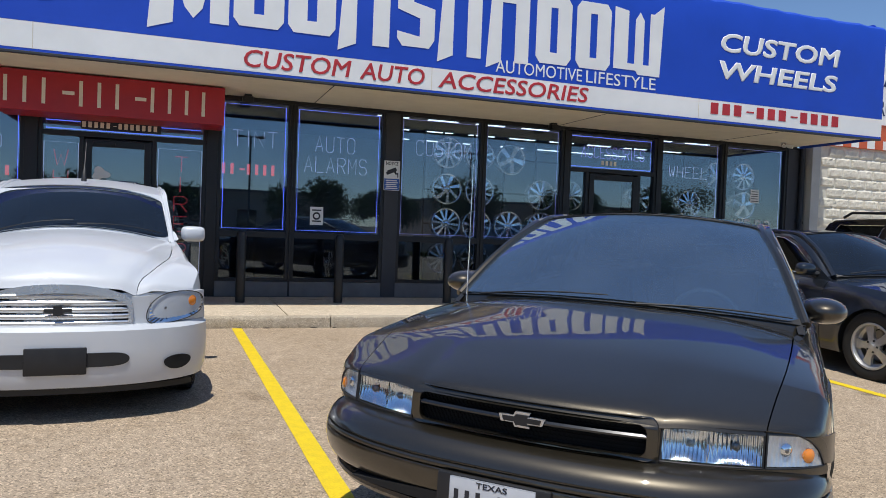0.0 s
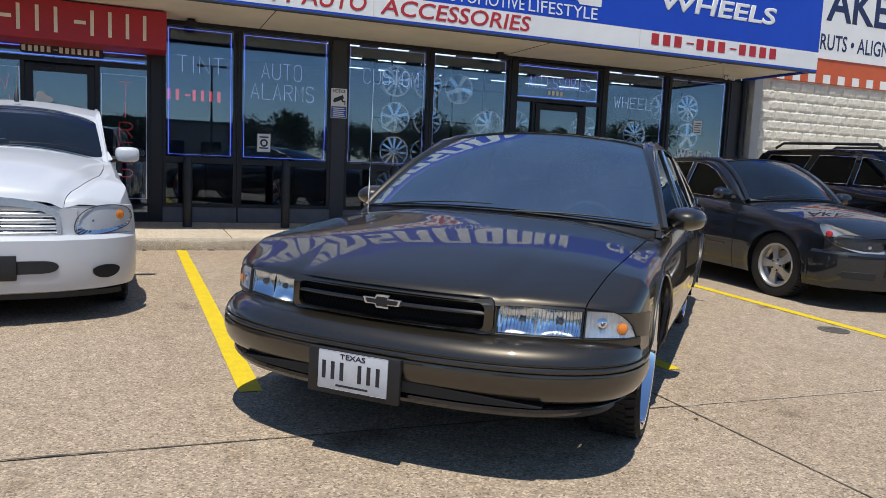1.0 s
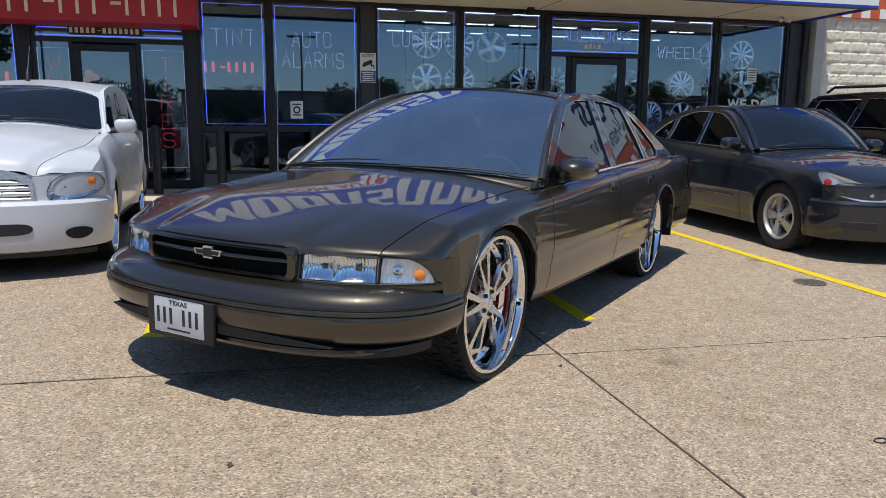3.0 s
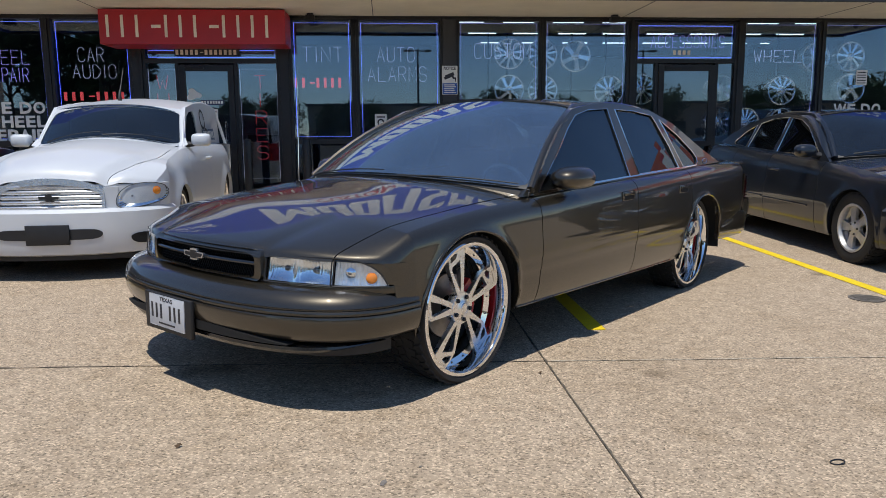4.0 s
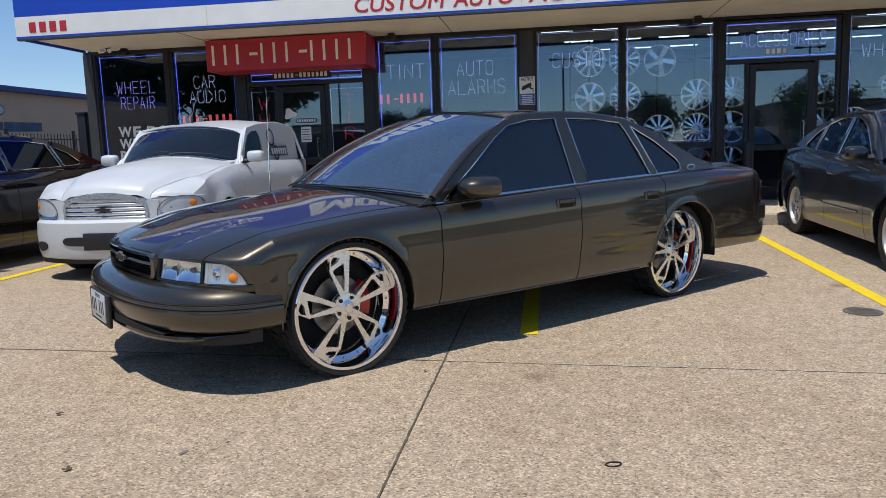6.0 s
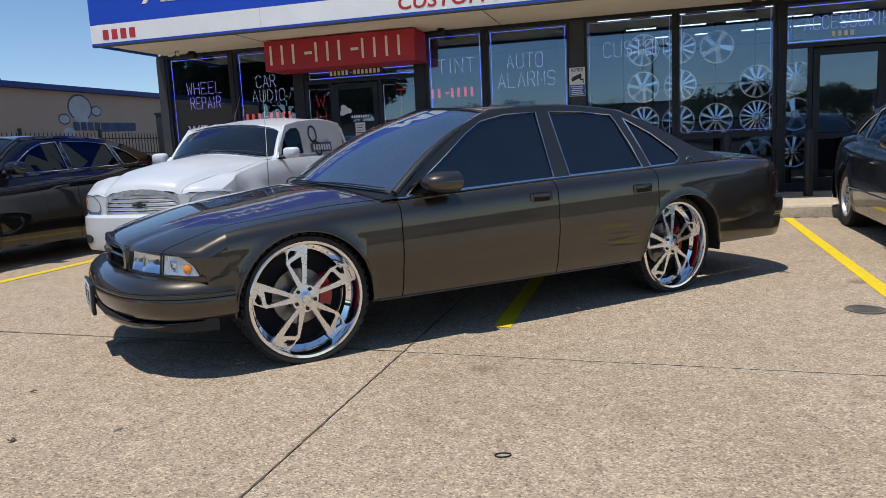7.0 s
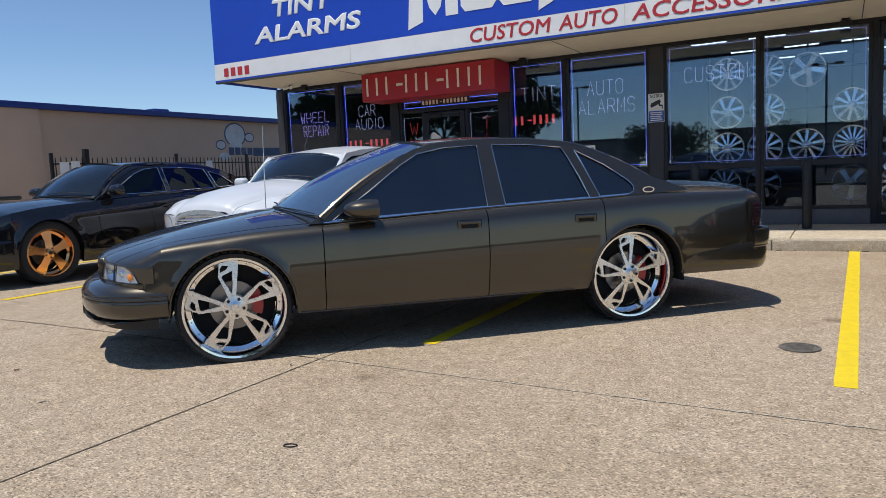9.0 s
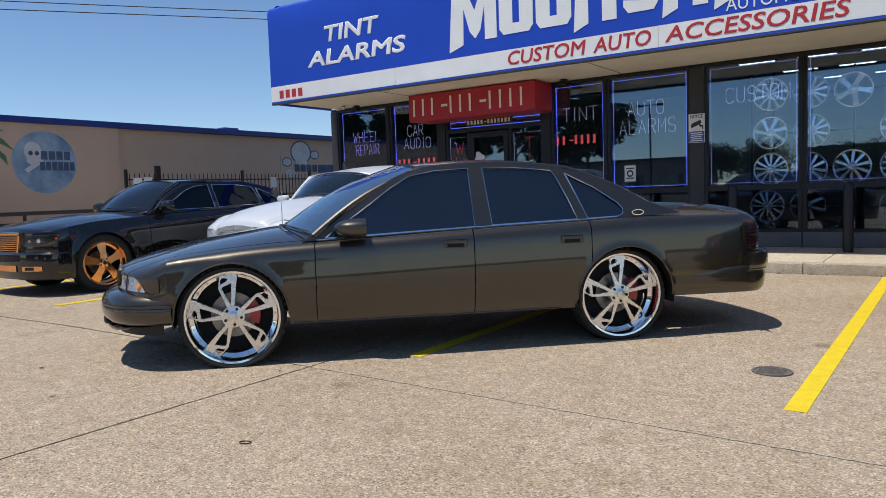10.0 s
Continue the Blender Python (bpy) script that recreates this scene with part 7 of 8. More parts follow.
# charcoal saloon
S3 = dict(
    x0=-3.88, x1=0.86, sill=0.21, inset=0.09, inset_r=0.05, full=((0.1, 0.5, 0.6),), flare=0.014, flare_w=0.05,
    width=[(-3.9, 0.84), (-3.2, 0.90), (-2.5, 0.925), (-1.2, 0.92), (0.0, 0.915), (0.5, 0.89), (0.9, 0.83)],
    shoulder=[(-3.9, 0.98), (-3.2, 1.01), (-2.4, 0.985), (-1.0, 0.935), (-0.5, 0.915), (0.0, 0.885), (0.4, 0.835), (0.7, 0.765), (0.82, 0.725), (0.86, 0.695)],
    top=[(-3.9, 1.05), (-3.3, 1.10), (-2.8, 1.08), (-1.0, 1.02), (-0.55, 1.005), (0.0, 0.965), (0.4, 0.905), (0.7, 0.825), (0.82, 0.775), (0.86, 0.735)],
    arches=[(0.0, 0.335, 0.365), (-2.737, 0.335, 0.365)], nose=(0.40, 0.58, 0.915, 2.4), tail=(-3.35, 0.60, 0.90, 2.6), hood_edge=0.86, deck_edge=0.80,
    panels=[("front_wing", -0.62, 0.86, "hood"), ("front_door", -1.68, -0.62, "cab"), ("rear_door", -2.55, -1.68, "cab"), ("rear_quarter", -3.88, -2.55, "deck")],
    hood=(-0.60, 0.86), deck=(-3.88, -3.20), roof=1.455, roof_rear=1.42, rail_y=0.60, screen=(-0.45, -1.22, -2.40, -3.22), rear_foot_y=0.62, rear_foot_z=1.09, crown=2.0,
    side=[(-0.62, 0.925), (-0.9, 1.10), (-1.2, 1.29), (-1.45, 1.385), (-1.8, 1.42), (-2.2, 1.405), (-2.6, 1.32), (-3.0, 1.18), (-3.25, 1.06), (-2.6, 1.0), (-1.7, 0.965)],
    windows=[("front_window", [(-0.80, 0.975), (-1.0, 1.11), (-1.25, 1.275), (-1.45, 1.35), (-1.66, 1.375), (-1.69, 0.99)]), ("rear_window_pane", [(-1.76, 0.995), (-1.74, 1.38), (-2.05, 1.37), (-2.33, 1.31), (-2.40, 1.02)]), ("quarter_window", [(-2.46, 1.022), (-2.41, 1.285), (-2.62, 1.20), (-2.80, 1.08), (-2.78, 1.045)])],
    seats=(-1.7, -2.4), driver_y=0.37)
saloon = root("saloon_car", on_floor(8.04, 5.67, 269.0), "dusty charcoal grey four-door saloon with five-spoke alloy wheels", "car")
sh3 = Shape(S3)
shell(sh3, saloon, "grey_paint")
scr3 = cabin(sh3, saloon, "grey_paint")
wiper(scr3, saloon, 0.50, 0.95, 0.03, 0.08)
wiper(scr3, saloon, 0.10, 0.48, 0.03, 0.08)
for sd in (1, -1):
    mirror(sh3, saloon, -0.85, 1.03, "grey_paint", sd, (0.10, 0.115, 0.07), 0.17)
    wheel("five", 0.335, 0.225, 0.215, saloon, (0.0, 0.785 * sd, 0.335), sd, 0.3)
    wheel("five", 0.335, 0.225, 0.215, saloon, (-2.737, 0.785 * sd, 0.335), sd, 0.0)
    shaped_lamp(sh3, saloon, sd, [(0.37, 0.575), (0.50, 0.555), (0.68, 0.575), (0.83, 0.625), (0.885, 0.69), (0.914, 0.83), (0.885, 0.835), (0.79, 0.795), (0.60, 0.725), (0.40, 0.665)], 0.070, ((0.56, 0.635, 0.040, 0.022, "alloy"), (0.70, 0.668, 0.040, 0.022, "alloy"), (0.862, 0.735, 0.034, 0.012, "red_lens")), 0.25)
    part("bumper_inlet", sweep_u(lambda y: sh3.nose(y, -0.006), [sd * (0.55 + 0.25 * k / 12) for k in range(13)], [(-0.01, 0.40), (0.003, 0.39), (0.003, 0.33), (-0.01, 0.32)]), "black_plastic", saloon)
    part("side_moulding", tube([(x, sd * (sh3.side_y(x, 0.47) + 0.002), 0.47) for x in (-0.75, -1.2, -1.66)], 0.010, 6), "grey_paint", saloon)
    part("side_moulding", tube([(x, sd * (sh3.side_y(x, 0.48) + 0.002), 0.48) for x in (-1.72, -2.1, -2.4)], 0.010, 6), "grey_paint", saloon)
simple_ends(sh3, saloon, "grey_paint", 0.57, 0.20, (0.585, 0.588), (0.44, 0.86), 0.09)
part("grille", sweep_u(lambda y: sh3.nose(y, -0.004), [-0.46 + 0.92 * k / 24 for k in range(25)], [(-0.01, 0.505), (0.004, 0.50), (0.004, 0.36), (-0.01, 0.355)]), "cavity", saloon, "black lower grille")
grooves(sh3, saloon, (0.385, 0.415, 0.445, 0.475), -0.004, (-0.44, 0.44), "black_plastic", 0.012, 0.010)
part("grille_surround", tube([(sh3.nose(y, -0.012), y, z) for y, z in [(-0.46, 0.36)] + [(-0.46 + 0.046 * k, 0.508) for k in range(21)] + [(0.46, 0.36)] + [(0.46 - 0.046 * k, 0.352) for k in range(1, 20)]], 0.011, 6, True), "chrome", saloon, "chrome grille surround")
part("upper_grille", sweep_u(lambda y: sh3.nose(y, 0.075), [-0.42 + 0.84 * k / 24 for k in range(25)], [(-0.01, 0.66), (0.006, 0.655), (0.006, 0.60), (-0.01, 0.595)]), "cavity", saloon)
grooves(sh3, saloon, (0.672,), 0.07, (-0.43, 0.43), "chrome", 0.02, 0.012, "chrome strip")
handles(sh3, saloon, ((-1.50, 0.80), (-2.38, 0.83)), "grey_paint")

# black saloon with copper-gold wheels
S4 = dict(
    x0=-4.15, x1=0.85, sill=0.22, inset=0.07, inset_r=0.05, full=((0.1, 0.5, 0.7),), flare=0.018, flare_w=0.06,
    width=[(-4.2, 0.88), (-3.6, 0.93), (-2.9, 0.95), (-1.4, 0.945), (0.0, 0.945), (0.5, 0.93), (0.85, 0.88)],
    shoulder=[(-4.2, 1.00), (-3.5, 1.04), (-2.6, 1.03), (-1.2, 0.99), (-0.5, 0.96), (0.0, 0.93), (0.4, 0.88), (0.7, 0.84), (0.81, 0.82), (0.85, 0.785)],
    top=[(-4.2, 1.07), (-3.6, 1.11), (-3.0, 1.09), (-1.0, 1.05), (-0.6, 1.04), (0.0, 1.01), (0.5, 0.945), (0.72, 0.90), (0.81, 0.87), (0.85, 0.825)],
    arches=[(0.0, 0.375, 0.405), (-3.05, 0.375, 0.405)], nose=(0.42, 0.50, 0.945, 2.6), tail=(-3.6, 0.62, 0.93, 3.0), hood_edge=0.84, deck_edge=0.80,
    panels=[("front_wing", -0.66, 0.85, "hood"), ("front_door", -1.80, -0.66, "cab"), ("rear_door", -2.80, -1.80, "cab"), ("rear_quarter", -4.15, -2.80, "deck")],
    hood=(-0.66, 0.85), deck=(-4.15, -3.50), roof=1.475, roof_rear=1.45, rail_y=0.60, screen=(-0.55, -1.25, -2.75, -3.55), rear_foot_y=0.64, rear_foot_z=1.10, crown=2.2,
    side=[(-0.70, 0.985), (-1.0, 1.15), (-1.3, 1.33), (-1.55, 1.41), (-2.0, 1.44), (-2.5, 1.43), (-2.9, 1.36), (-3.3, 1.20), (-3.55, 1.10), (-2.8, 1.05), (-1.8, 1.02)],
    windows=[("front_window", [(-0.92, 1.035), (-1.12, 1.16), (-1.38, 1.31), (-1.55, 1.37), (-1.80, 1.395), (-1.81, 1.05)]), ("rear_window_pane", [(-1.88, 1.055), (-1.87, 1.398), (-2.30, 1.39), (-2.60, 1.36), (-2.68, 1.08)]), ("quarter_window", [(-2.74, 1.082), (-2.67, 1.335), (-2.90, 1.25), (-3.05, 1.14), (-3.02, 1.10)])],
    seats=(-1.9, -2.7), driver_y=0.38)
black_car = root("black_saloon", on_floor(-2.74, 4.65, 267.0), "glossy black four-door saloon with copper-gold wheels and grille", "car")
sh4 = Shape(S4)
shell(sh4, black_car, "black_paint")
scr4 = cabin(sh4, black_car, "black_paint")
wiper(scr4, black_car, 0.50, 0.95, 0.03, 0.08)
for sd in (1, -1):
    mirror(sh4, black_car, -0.95, 1.10, "black_paint", sd, (0.10, 0.12, 0.075), 0.17)
    wheel("gold", 0.375, 0.285, 0.24, black_car, (0.0, 0.80 * sd, 0.375), sd, 0.1)
    wheel("gold", 0.375, 0.285, 0.24, black_car, (-3.05, 0.80 * sd, 0.375), sd, 0.5)
    shaped_lamp(sh4, black_car, sd, [(0.47, 0.665), (0.62, 0.635), (0.80, 0.645), (0.90, 0.675), (0.936, 0.775), (0.90, 0.790), (0.74, 0.775), (0.50, 0.785)], 0.052, ((0.60, 0.712, 0.042, 0.022, "reflector"), (0.735, 0.712, 0.042, 0.022, "reflector"), (0.905, 0.735, 0.018, 0.010, "red_lens")), 0.1, 0.65, "gloss_black")
    part("fog_lamp", sweep_u(lambda y: sh4.nose(y, -0.005), [sd * (0.55 + 0.26 * k / 12) for k in range(13)], [(-0.01, 0.40), (0.008, 0.395), (0.008, 0.335), (-0.01, 0.33)]), "gold", black_car, "copper-gold fog lamp bezel")
    part("fog_lens", sweep_u(lambda y: sh4.nose(y, -0.012), [sd * (0.60 + 0.12 * k / 12) for k in range(13)], [(-0.01, 0.388), (0.006, 0.385), (0.006, 0.347), (-0.01, 0.343)]), "cavity", black_car)
simple_ends(sh4, black_car, "black_paint", 0.56, 0.21, (0.64, 0.643), (0.50, 0.89), 0.07)
part("grille", solid([(y * (0.86 + 0.28 * (z - 0.545)), z) for y, z in ring_line(0.44, 0.545, 0.80, 0.03)], 0.02, lambda u, v, d: (sh4.nose(u, 0.058) - d - 0.25 * (v - 0.545) ** 2, u, v)), "cavity", black_car, "dark backing of the grille")
for k in range(9):
    z = 0.565 + k * 0.027
    part("grille_bar", sweep_u(lambda y: sh4.nose(y, 0.050 + 0.25 * (z - 0.545) ** 2), [-0.40 + 0.80 * q / 20 for q in range(21)], [(-0.012, z - 0.009), (0.0, z - 0.007), (0.002, z), (0.0, z + 0.007), (-0.012, z + 0.009)]), "gold", black_car, "copper-gold grille bar")
part("grille_surround", tube([(sh4.nose(y, 0.046) - 0.25 * (z - 0.545) ** 2, y * (0.86 + 0.28 * (z - 0.545)), z) for y, z in ring_line(0.445, 0.545, 0.805, 0.03)], 0.020, 8, True), "gold", black_car)
for sd in (1, -1):
    part("front_panel", sweep_u(lambda y: sh4.nose(y, 0.066), [sd * (0.385 + 0.12 * k / 8) for k in range(9)], [(-0.05, 0.82), (0.0, 0.81), (0.0, 0.565), (-0.05, 0.56)]), "black_paint", black_car)
part("lower_grille", sweep_u(lambda y: sh4.nose(y, -0.005), [-0.44 + 0.88 * k / 24 for k in range(25)], [(-0.01, 0.41), (0.008, 0.405), (0.008, 0.33), (-0.01, 0.325)]), "gold", black_car)
handles(sh4, black_car, ((-1.60, 0.90), (-2.60, 0.93)), "black_paint")

# black sport utility vehicle by the block wall
S5 = dict(
    x0=-3.95, x1=0.88, sill=0.36, inset=0.06, inset_r=0.04, flare=0.02, flare_w=0.06,
    width=[(-4.0, 0.93), (-3.2, 0.98), (-1.4, 0.985), (0.0, 0.985), (0.5, 0.97), (0.9, 0.92)],
    shoulder=[(-4.0, 1.16), (-2.5, 1.16), (-0.6, 1.13), (0.3, 1.08), (0.9, 1.0)], top=[(-4.0, 1.19), (-1.0, 1.20), (-0.5, 1.19), (0.3, 1.14), (0.9, 1.04)],
    arches=[(0.0, 0.40, 0.44), (-2.95, 0.40, 0.44)], nose=(0.42, 0.52, 0.96, 3.2), tail=(-3.5, 0.52, 0.96, 4.0), hood_edge=0.86, deck_edge=0.94,
    panels=[("front_wing", -0.70, 0.88, "hood"), ("front_door", -1.75, -0.70, "cab"), ("rear_door", -2.60, -1.75, "cab"), ("rear_quarter", -3.95, -2.60, "cab")],
    hood=(-0.70, 0.88), roof=1.704, roof_rear=1.672, rail_y=0.70, screen=(-0.60, -1.15, -3.60, -3.92), rear_foot_y=0.80, rear_foot_z=1.18,
    side=[(-0.75, 1.150), (-1.0, 1.392), (-1.2, 1.560), (-1.5, 1.640), (-2.2, 1.664), (-3.2, 1.656), (-3.6, 1.608), (-3.88, 1.176), (-2.6, 1.168), (-1.75, 1.150)],
    windows=[("front_window", [(-0.98, 1.192), (-1.15, 1.392), (-1.35, 1.552), (-1.70, 1.592), (-1.72, 1.192)]), ("rear_window_pane", [(-1.82, 1.192), (-1.80, 1.592), (-2.45, 1.600), (-2.62, 1.192)]), ("quarter_window", [(-2.74, 1.208), (-2.60, 1.592), (-3.40, 1.576), (-3.62, 1.232)])],
    seats=(-1.8, -2.6))
suv = root("sport_utility_vehicle", on_floor(11.36, 5.9, 270.0), "black sport utility vehicle with a roof rack beside the block wall", "car")
sh5 = Shape(S5)
shell(sh5, suv, "black_paint")
cabin(sh5, suv, "black_paint")
simple_ends(sh5, suv, "black_paint", 0.68, 0.34, (0.80, 0.96), (0.50, 0.90), 0.06)
for sd in (1, -1):
    mirror(sh5, suv, -1.0, 1.27, "black_paint", sd, (0.11, 0.13, 0.10), 0.19)
    wheel("five", 0.40, 0.24, 0.24, suv, (0.0, 0.83 * sd, 0.40), sd, 0.2)
    wheel("five", 0.40, 0.24, 0.24, suv, (-2.95, 0.83 * sd, 0.40), sd, 0.2)
    lamp_unit(sh5, suv, 0.55, 0.88, 0.81, 0.95, 0.055, sd, 10, (), ((0.7, 0.05, "reflector"),), 0.0)
    part("roof_rack", tube([(-1.5, 0.60 * sd, 1.72), (-1.6, 0.60 * sd, 1.79), (-3.3, 0.60 * sd, 1.78), (-3.45, 0.60 * sd, 1.70)], 0.022, 8), "black_plastic", suv, "black roof rack rail")


# ---- inside the shop: wheels on show, racks, lamps ----
def display_wheel(kind, R, mat):
    w = new("display_wheel")
    part("rim", lathe([(R - 0.004, 0.02), (R + 0.003, -0.02), (R + 0.001, -0.034), (R - 0.008, -0.038), (R - 0.020, -0.034), (R - 0.028, -0.022), (R - 0.034, 0.0), (R - 0.060, 0.10), (R - 0.03, 0.20)], 48), mat, w)
    # added black disc, so the gaps between spokes are shaded by its colour
    part("barrel_shade", lathe([(0.02, 0.085), (R - 0.055, 0.085), (R - 0.055, 0.095), (0.02, 0.095)], 32), "black", w, "black disc holding the shade behind the spokes")
    n, wd, sp = {"seven": (7, 0.022, 0.10), "ten": (10, 0.016, 0.03), "multi": (16, 0.011, 0.0), "five": (5, 0.030, 0.06), "split": (6, 0.014, 0.07)}[kind]
    bm = bmesh.new()
    for k in range(n):
        a = 2 * math.pi * k / n
        c, s = math.cos(a), math.sin(a)
        legs = ((-sp, -sp * 0.2), (sp, sp * 0.2)) if kind == "split" else ((sp, 0.0),)
        for e, b0 in legs:
            pl = lambda u, v, d: (u * c + v * s, -0.012 + d - 0.02 * (1 - v / R), -u * s + v * c)
            solid([(b0 - wd, 0.04), (b0 + wd, 0.04), (e + wd * 1.5, R - 0.03), (e - wd * 1.5, R - 0.03)], 0.02, pl, bm)
    part("spokes", bm, mat, w, smooth=False)
    part("hub", lathe([(0.0, -0.045), (0.035, -0.045), (0.06, -0.03), (0.075, -0.01), (0.075, 0.03)], 20), mat, w)
    return w


protos = [display_wheel("seven", 0.258, "show_rim"), display_wheel("ten", 0.262, "show_rim"), display_wheel("multi", 0.268, "show_rim"), display_wheel("five", 0.265, "show_rim"), display_wheel("split", 0.258, "show_rim")]
for k, p in enumerate(protos):
    tagged(p, ("swept seven-spoke silver", "ten-spoke chrome", "fine many-spoked chrome", "broad five-spoke silver", "split-spoke chrome")[k] + " wheel rim on the display rack", "wheel rim", "wheel rims on show")
spots = [(4.93, 2.58, 1), (5.51, 2.57, 4), (6.09, 2.54, 3), (4.93, 1.97, 0), (5.52, 1.96, 4), (6.70, 1.95, 1), (7.28, 1.97, 4), (4.93, 1.39, 4), (5.49, 1.37, 1), (6.08, 1.38, 1), (6.71, 1.38, 2), (7.27, 1.39, 3),
         (6.70, 0.78, 3), (7.25, 0.80, 1), (5.47, 0.80, 0), (4.88, 0.80, 4), (8.72, 1.97, 0), (8.72, 1.40, 1), (9.85, 1.95, 4), (10.45, 2.52, 0), (11.10, 2.54, 1), (11.14, 1.98, 3), (9.20, 1.38, 2), (9.9, 1.38, 0), (10.5, 1.38, 2), (11.15, 1.40, 4)]
used = set()
for k, (x, z, q) in enumerate(spots):
    m = pose(x, 12.0, z, 0, (k * 37) % 60, 0)
    if q not in used:
        protos[q].matrix_world = m
        used.add(q)
    else:
        copy_thing(protos[q], m)
rack = root("wheel_rack", pose(0, 0, 0), "dark steel rack behind the wheel rims", "rack")
for x in (4.60, 4.93, 5.50, 6.08, 6.70, 7.26, 8.72, 9.2, 9.87, 10.47, 11.12):
    part("post", box(x - 0.015, x + 0.015, 12.23, 12.26, WALK_Z + 0.01, 2.95), "black", rack, smooth=False)
for z in (0.80, 1.38, 1.96, 2.56):
    for x0, x1 in ((4.6, 7.4), (8.6, 11.4)):
        part("rail", box(x0, x1, 12.205, 12.228, z - 0.015, z + 0.015), "black", rack, smooth=False)
for k in range(8):
    for y in (13.6, 15.2, 16.8):
        lamp = root("fluorescent_lamp", pose(4.4 + k * 0.98 + (y - 13.6) * 0.3, y, 3.395), "fluorescent batten lamp on the shop ceiling", "lamp", "ceiling lamps")
        part("body", box(-0.32, 0.32, -0.05, 0.05, -0.04, 0.0), "room", lamp, smooth=False)
        for s_ in (-0.03, 0.03):
            part("tube", tube([(-0.30, s_, -0.05), (0.30, s_, -0.05)], 0.009, 8), "tube", lamp)
for x, y, w, h in ((-2.2, 14.0, 1.8, 1.0), (0.6, 15.2, 1.4, 1.1), (2.8, 14.2, 1.6, 1.05)):
    counter = root("counter", pose(x, y, WALK_Z + 0.01), "dark shop counter inside", "counter")
    part("body", box(-w / 2, w / 2, -0.3, 0.3, 0, h - 0.05, 0.01), "cabin", counter)
    part("top", box(-w / 2 - 0.03, w / 2 + 0.03, -0.33, 0.33, h - 0.05, h, 0.008), "plinth", counter)

# ---- neighbour on the west: peach wall with blue trim ----
for nm, y0, y1, xw, in (("wall_neighbour_south", -6.0, 11.25, -12.0), ("wall_neighbour_north", 11.26, 34.0, -12.12)):
    tagged(obj_of(nm, box(xw - 0.25, xw, y0, y1, -0.1, 3.34), "peach", False), "peach stucco wall of the neighbouring building", "wall", kind="structure")
tagged(obj_of("trim_neighbour", box(-12.3, -11.93, -6.0, 34.0, 3.335, 3.50, 0.01), "blue_trim", False), "dark blue metal trim along the wall top", "trim", kind="structure")
tagged(obj_of("roof_neighbour", box(-26.0, -12.31, -6.0, 34.0, 3.0, 3.4), "far_wall", False), "flat roof of the neighbouring building", "roof", kind="structure")
vent = root("roof_vent", pose(-12.6, 15.6, 3.4), "small metal vent on the roof edge", "vent")
part("hood", box(-0.2, 0.2, -0.3, 0.3, 0, 0.22, 0.03), "blue_trim", vent)


def wall_art(place, shapes, parent):
    for nm, outline, mat, lift in shapes:
        part(nm, solid(outline, 0.003, lambda u, v, d: place(u, v, lift + d)), mat, parent, smooth=False)


def ring_pts(cu, cv, ru, rv, n=28):
    return [(cu + ru * math.cos(2 * math.pi * k / n), cv + rv * math.sin(2 * math.pi * k / n)) for k in range(n)]


art = root("painted_mural", pose(0, 0, 0), "round pale blue mural with plain grey and navy shapes", "mural")
wall_art(lambda u, v, d: (-11.999 + d, u, v), [
    ("disc", ring_pts(9.16, 2.35, 0.83, 0.80, 40), "mural_blue", 0.0),
    ("pale_blob", ring_pts(8.86, 2.62, 0.22, 0.25), "mural_pale", 0.004), ("pale_blob", ring_pts(8.84, 2.40, 0.15, 0.12), "mural_pale", 0.008),
    ("pale_bar", [(8.62, 2.16), (8.70, 2.08), (9.12, 2.36), (9.06, 2.46)], "mural_pale", 0.004),
    ("dark_spot", ring_pts(8.80, 2.58, 0.055, 0.06, 12), "mural_dark", 0.009), ("dark_spot", ring_pts(8.96, 2.58, 0.055, 0.06, 12), "mural_dark", 0.009),
] + [("navy_bar", [(9.06 + k * 0.20, 2.42), (9.22 + k * 0.20, 2.42), (9.22 + k * 0.20, 2.64), (9.06 + k * 0.20, 2.64)], "mural_dark", 0.006) for k in range(4)]
  + [("navy_bar", [(9.02 + k * 0.155, 2.14), (9.15 + k * 0.155, 2.14), (9.15 + k * 0.155, 2.36), (9.02 + k * 0.155, 2.36)], "mural_dark", 0.006) for k in range(6)], art)
palm = root("painted_palm", pose(0, 0, 0), "painted green palm fronds on the peach wall", "mural")
wall_art(lambda u, v, d: (-11.999 + d, u, v), [("frond", [(7.3, 2.9), (7.75, 3.0), (8.15, 2.92), (8.42, 2.62), (8.12, 2.78), (7.8, 2.82)], "mural_green", 0.0), ("frond", [(7.4, 2.85), (7.9, 2.78), (8.2, 2.5), (8.24, 2.25), (8.02, 2.52), (7.7, 2.72)], "mural_green", 0.005), ("frond", [(7.2, 3.0), (7.5, 3.22), (7.95, 3.24), (8.2, 3.1), (7.8, 3.12)], "mural_green", 0.008)], palm)
art2 = root("painted_emblem", pose(0, 0, 0), "grey and navy painted emblem of plain shapes on the wall", "mural")
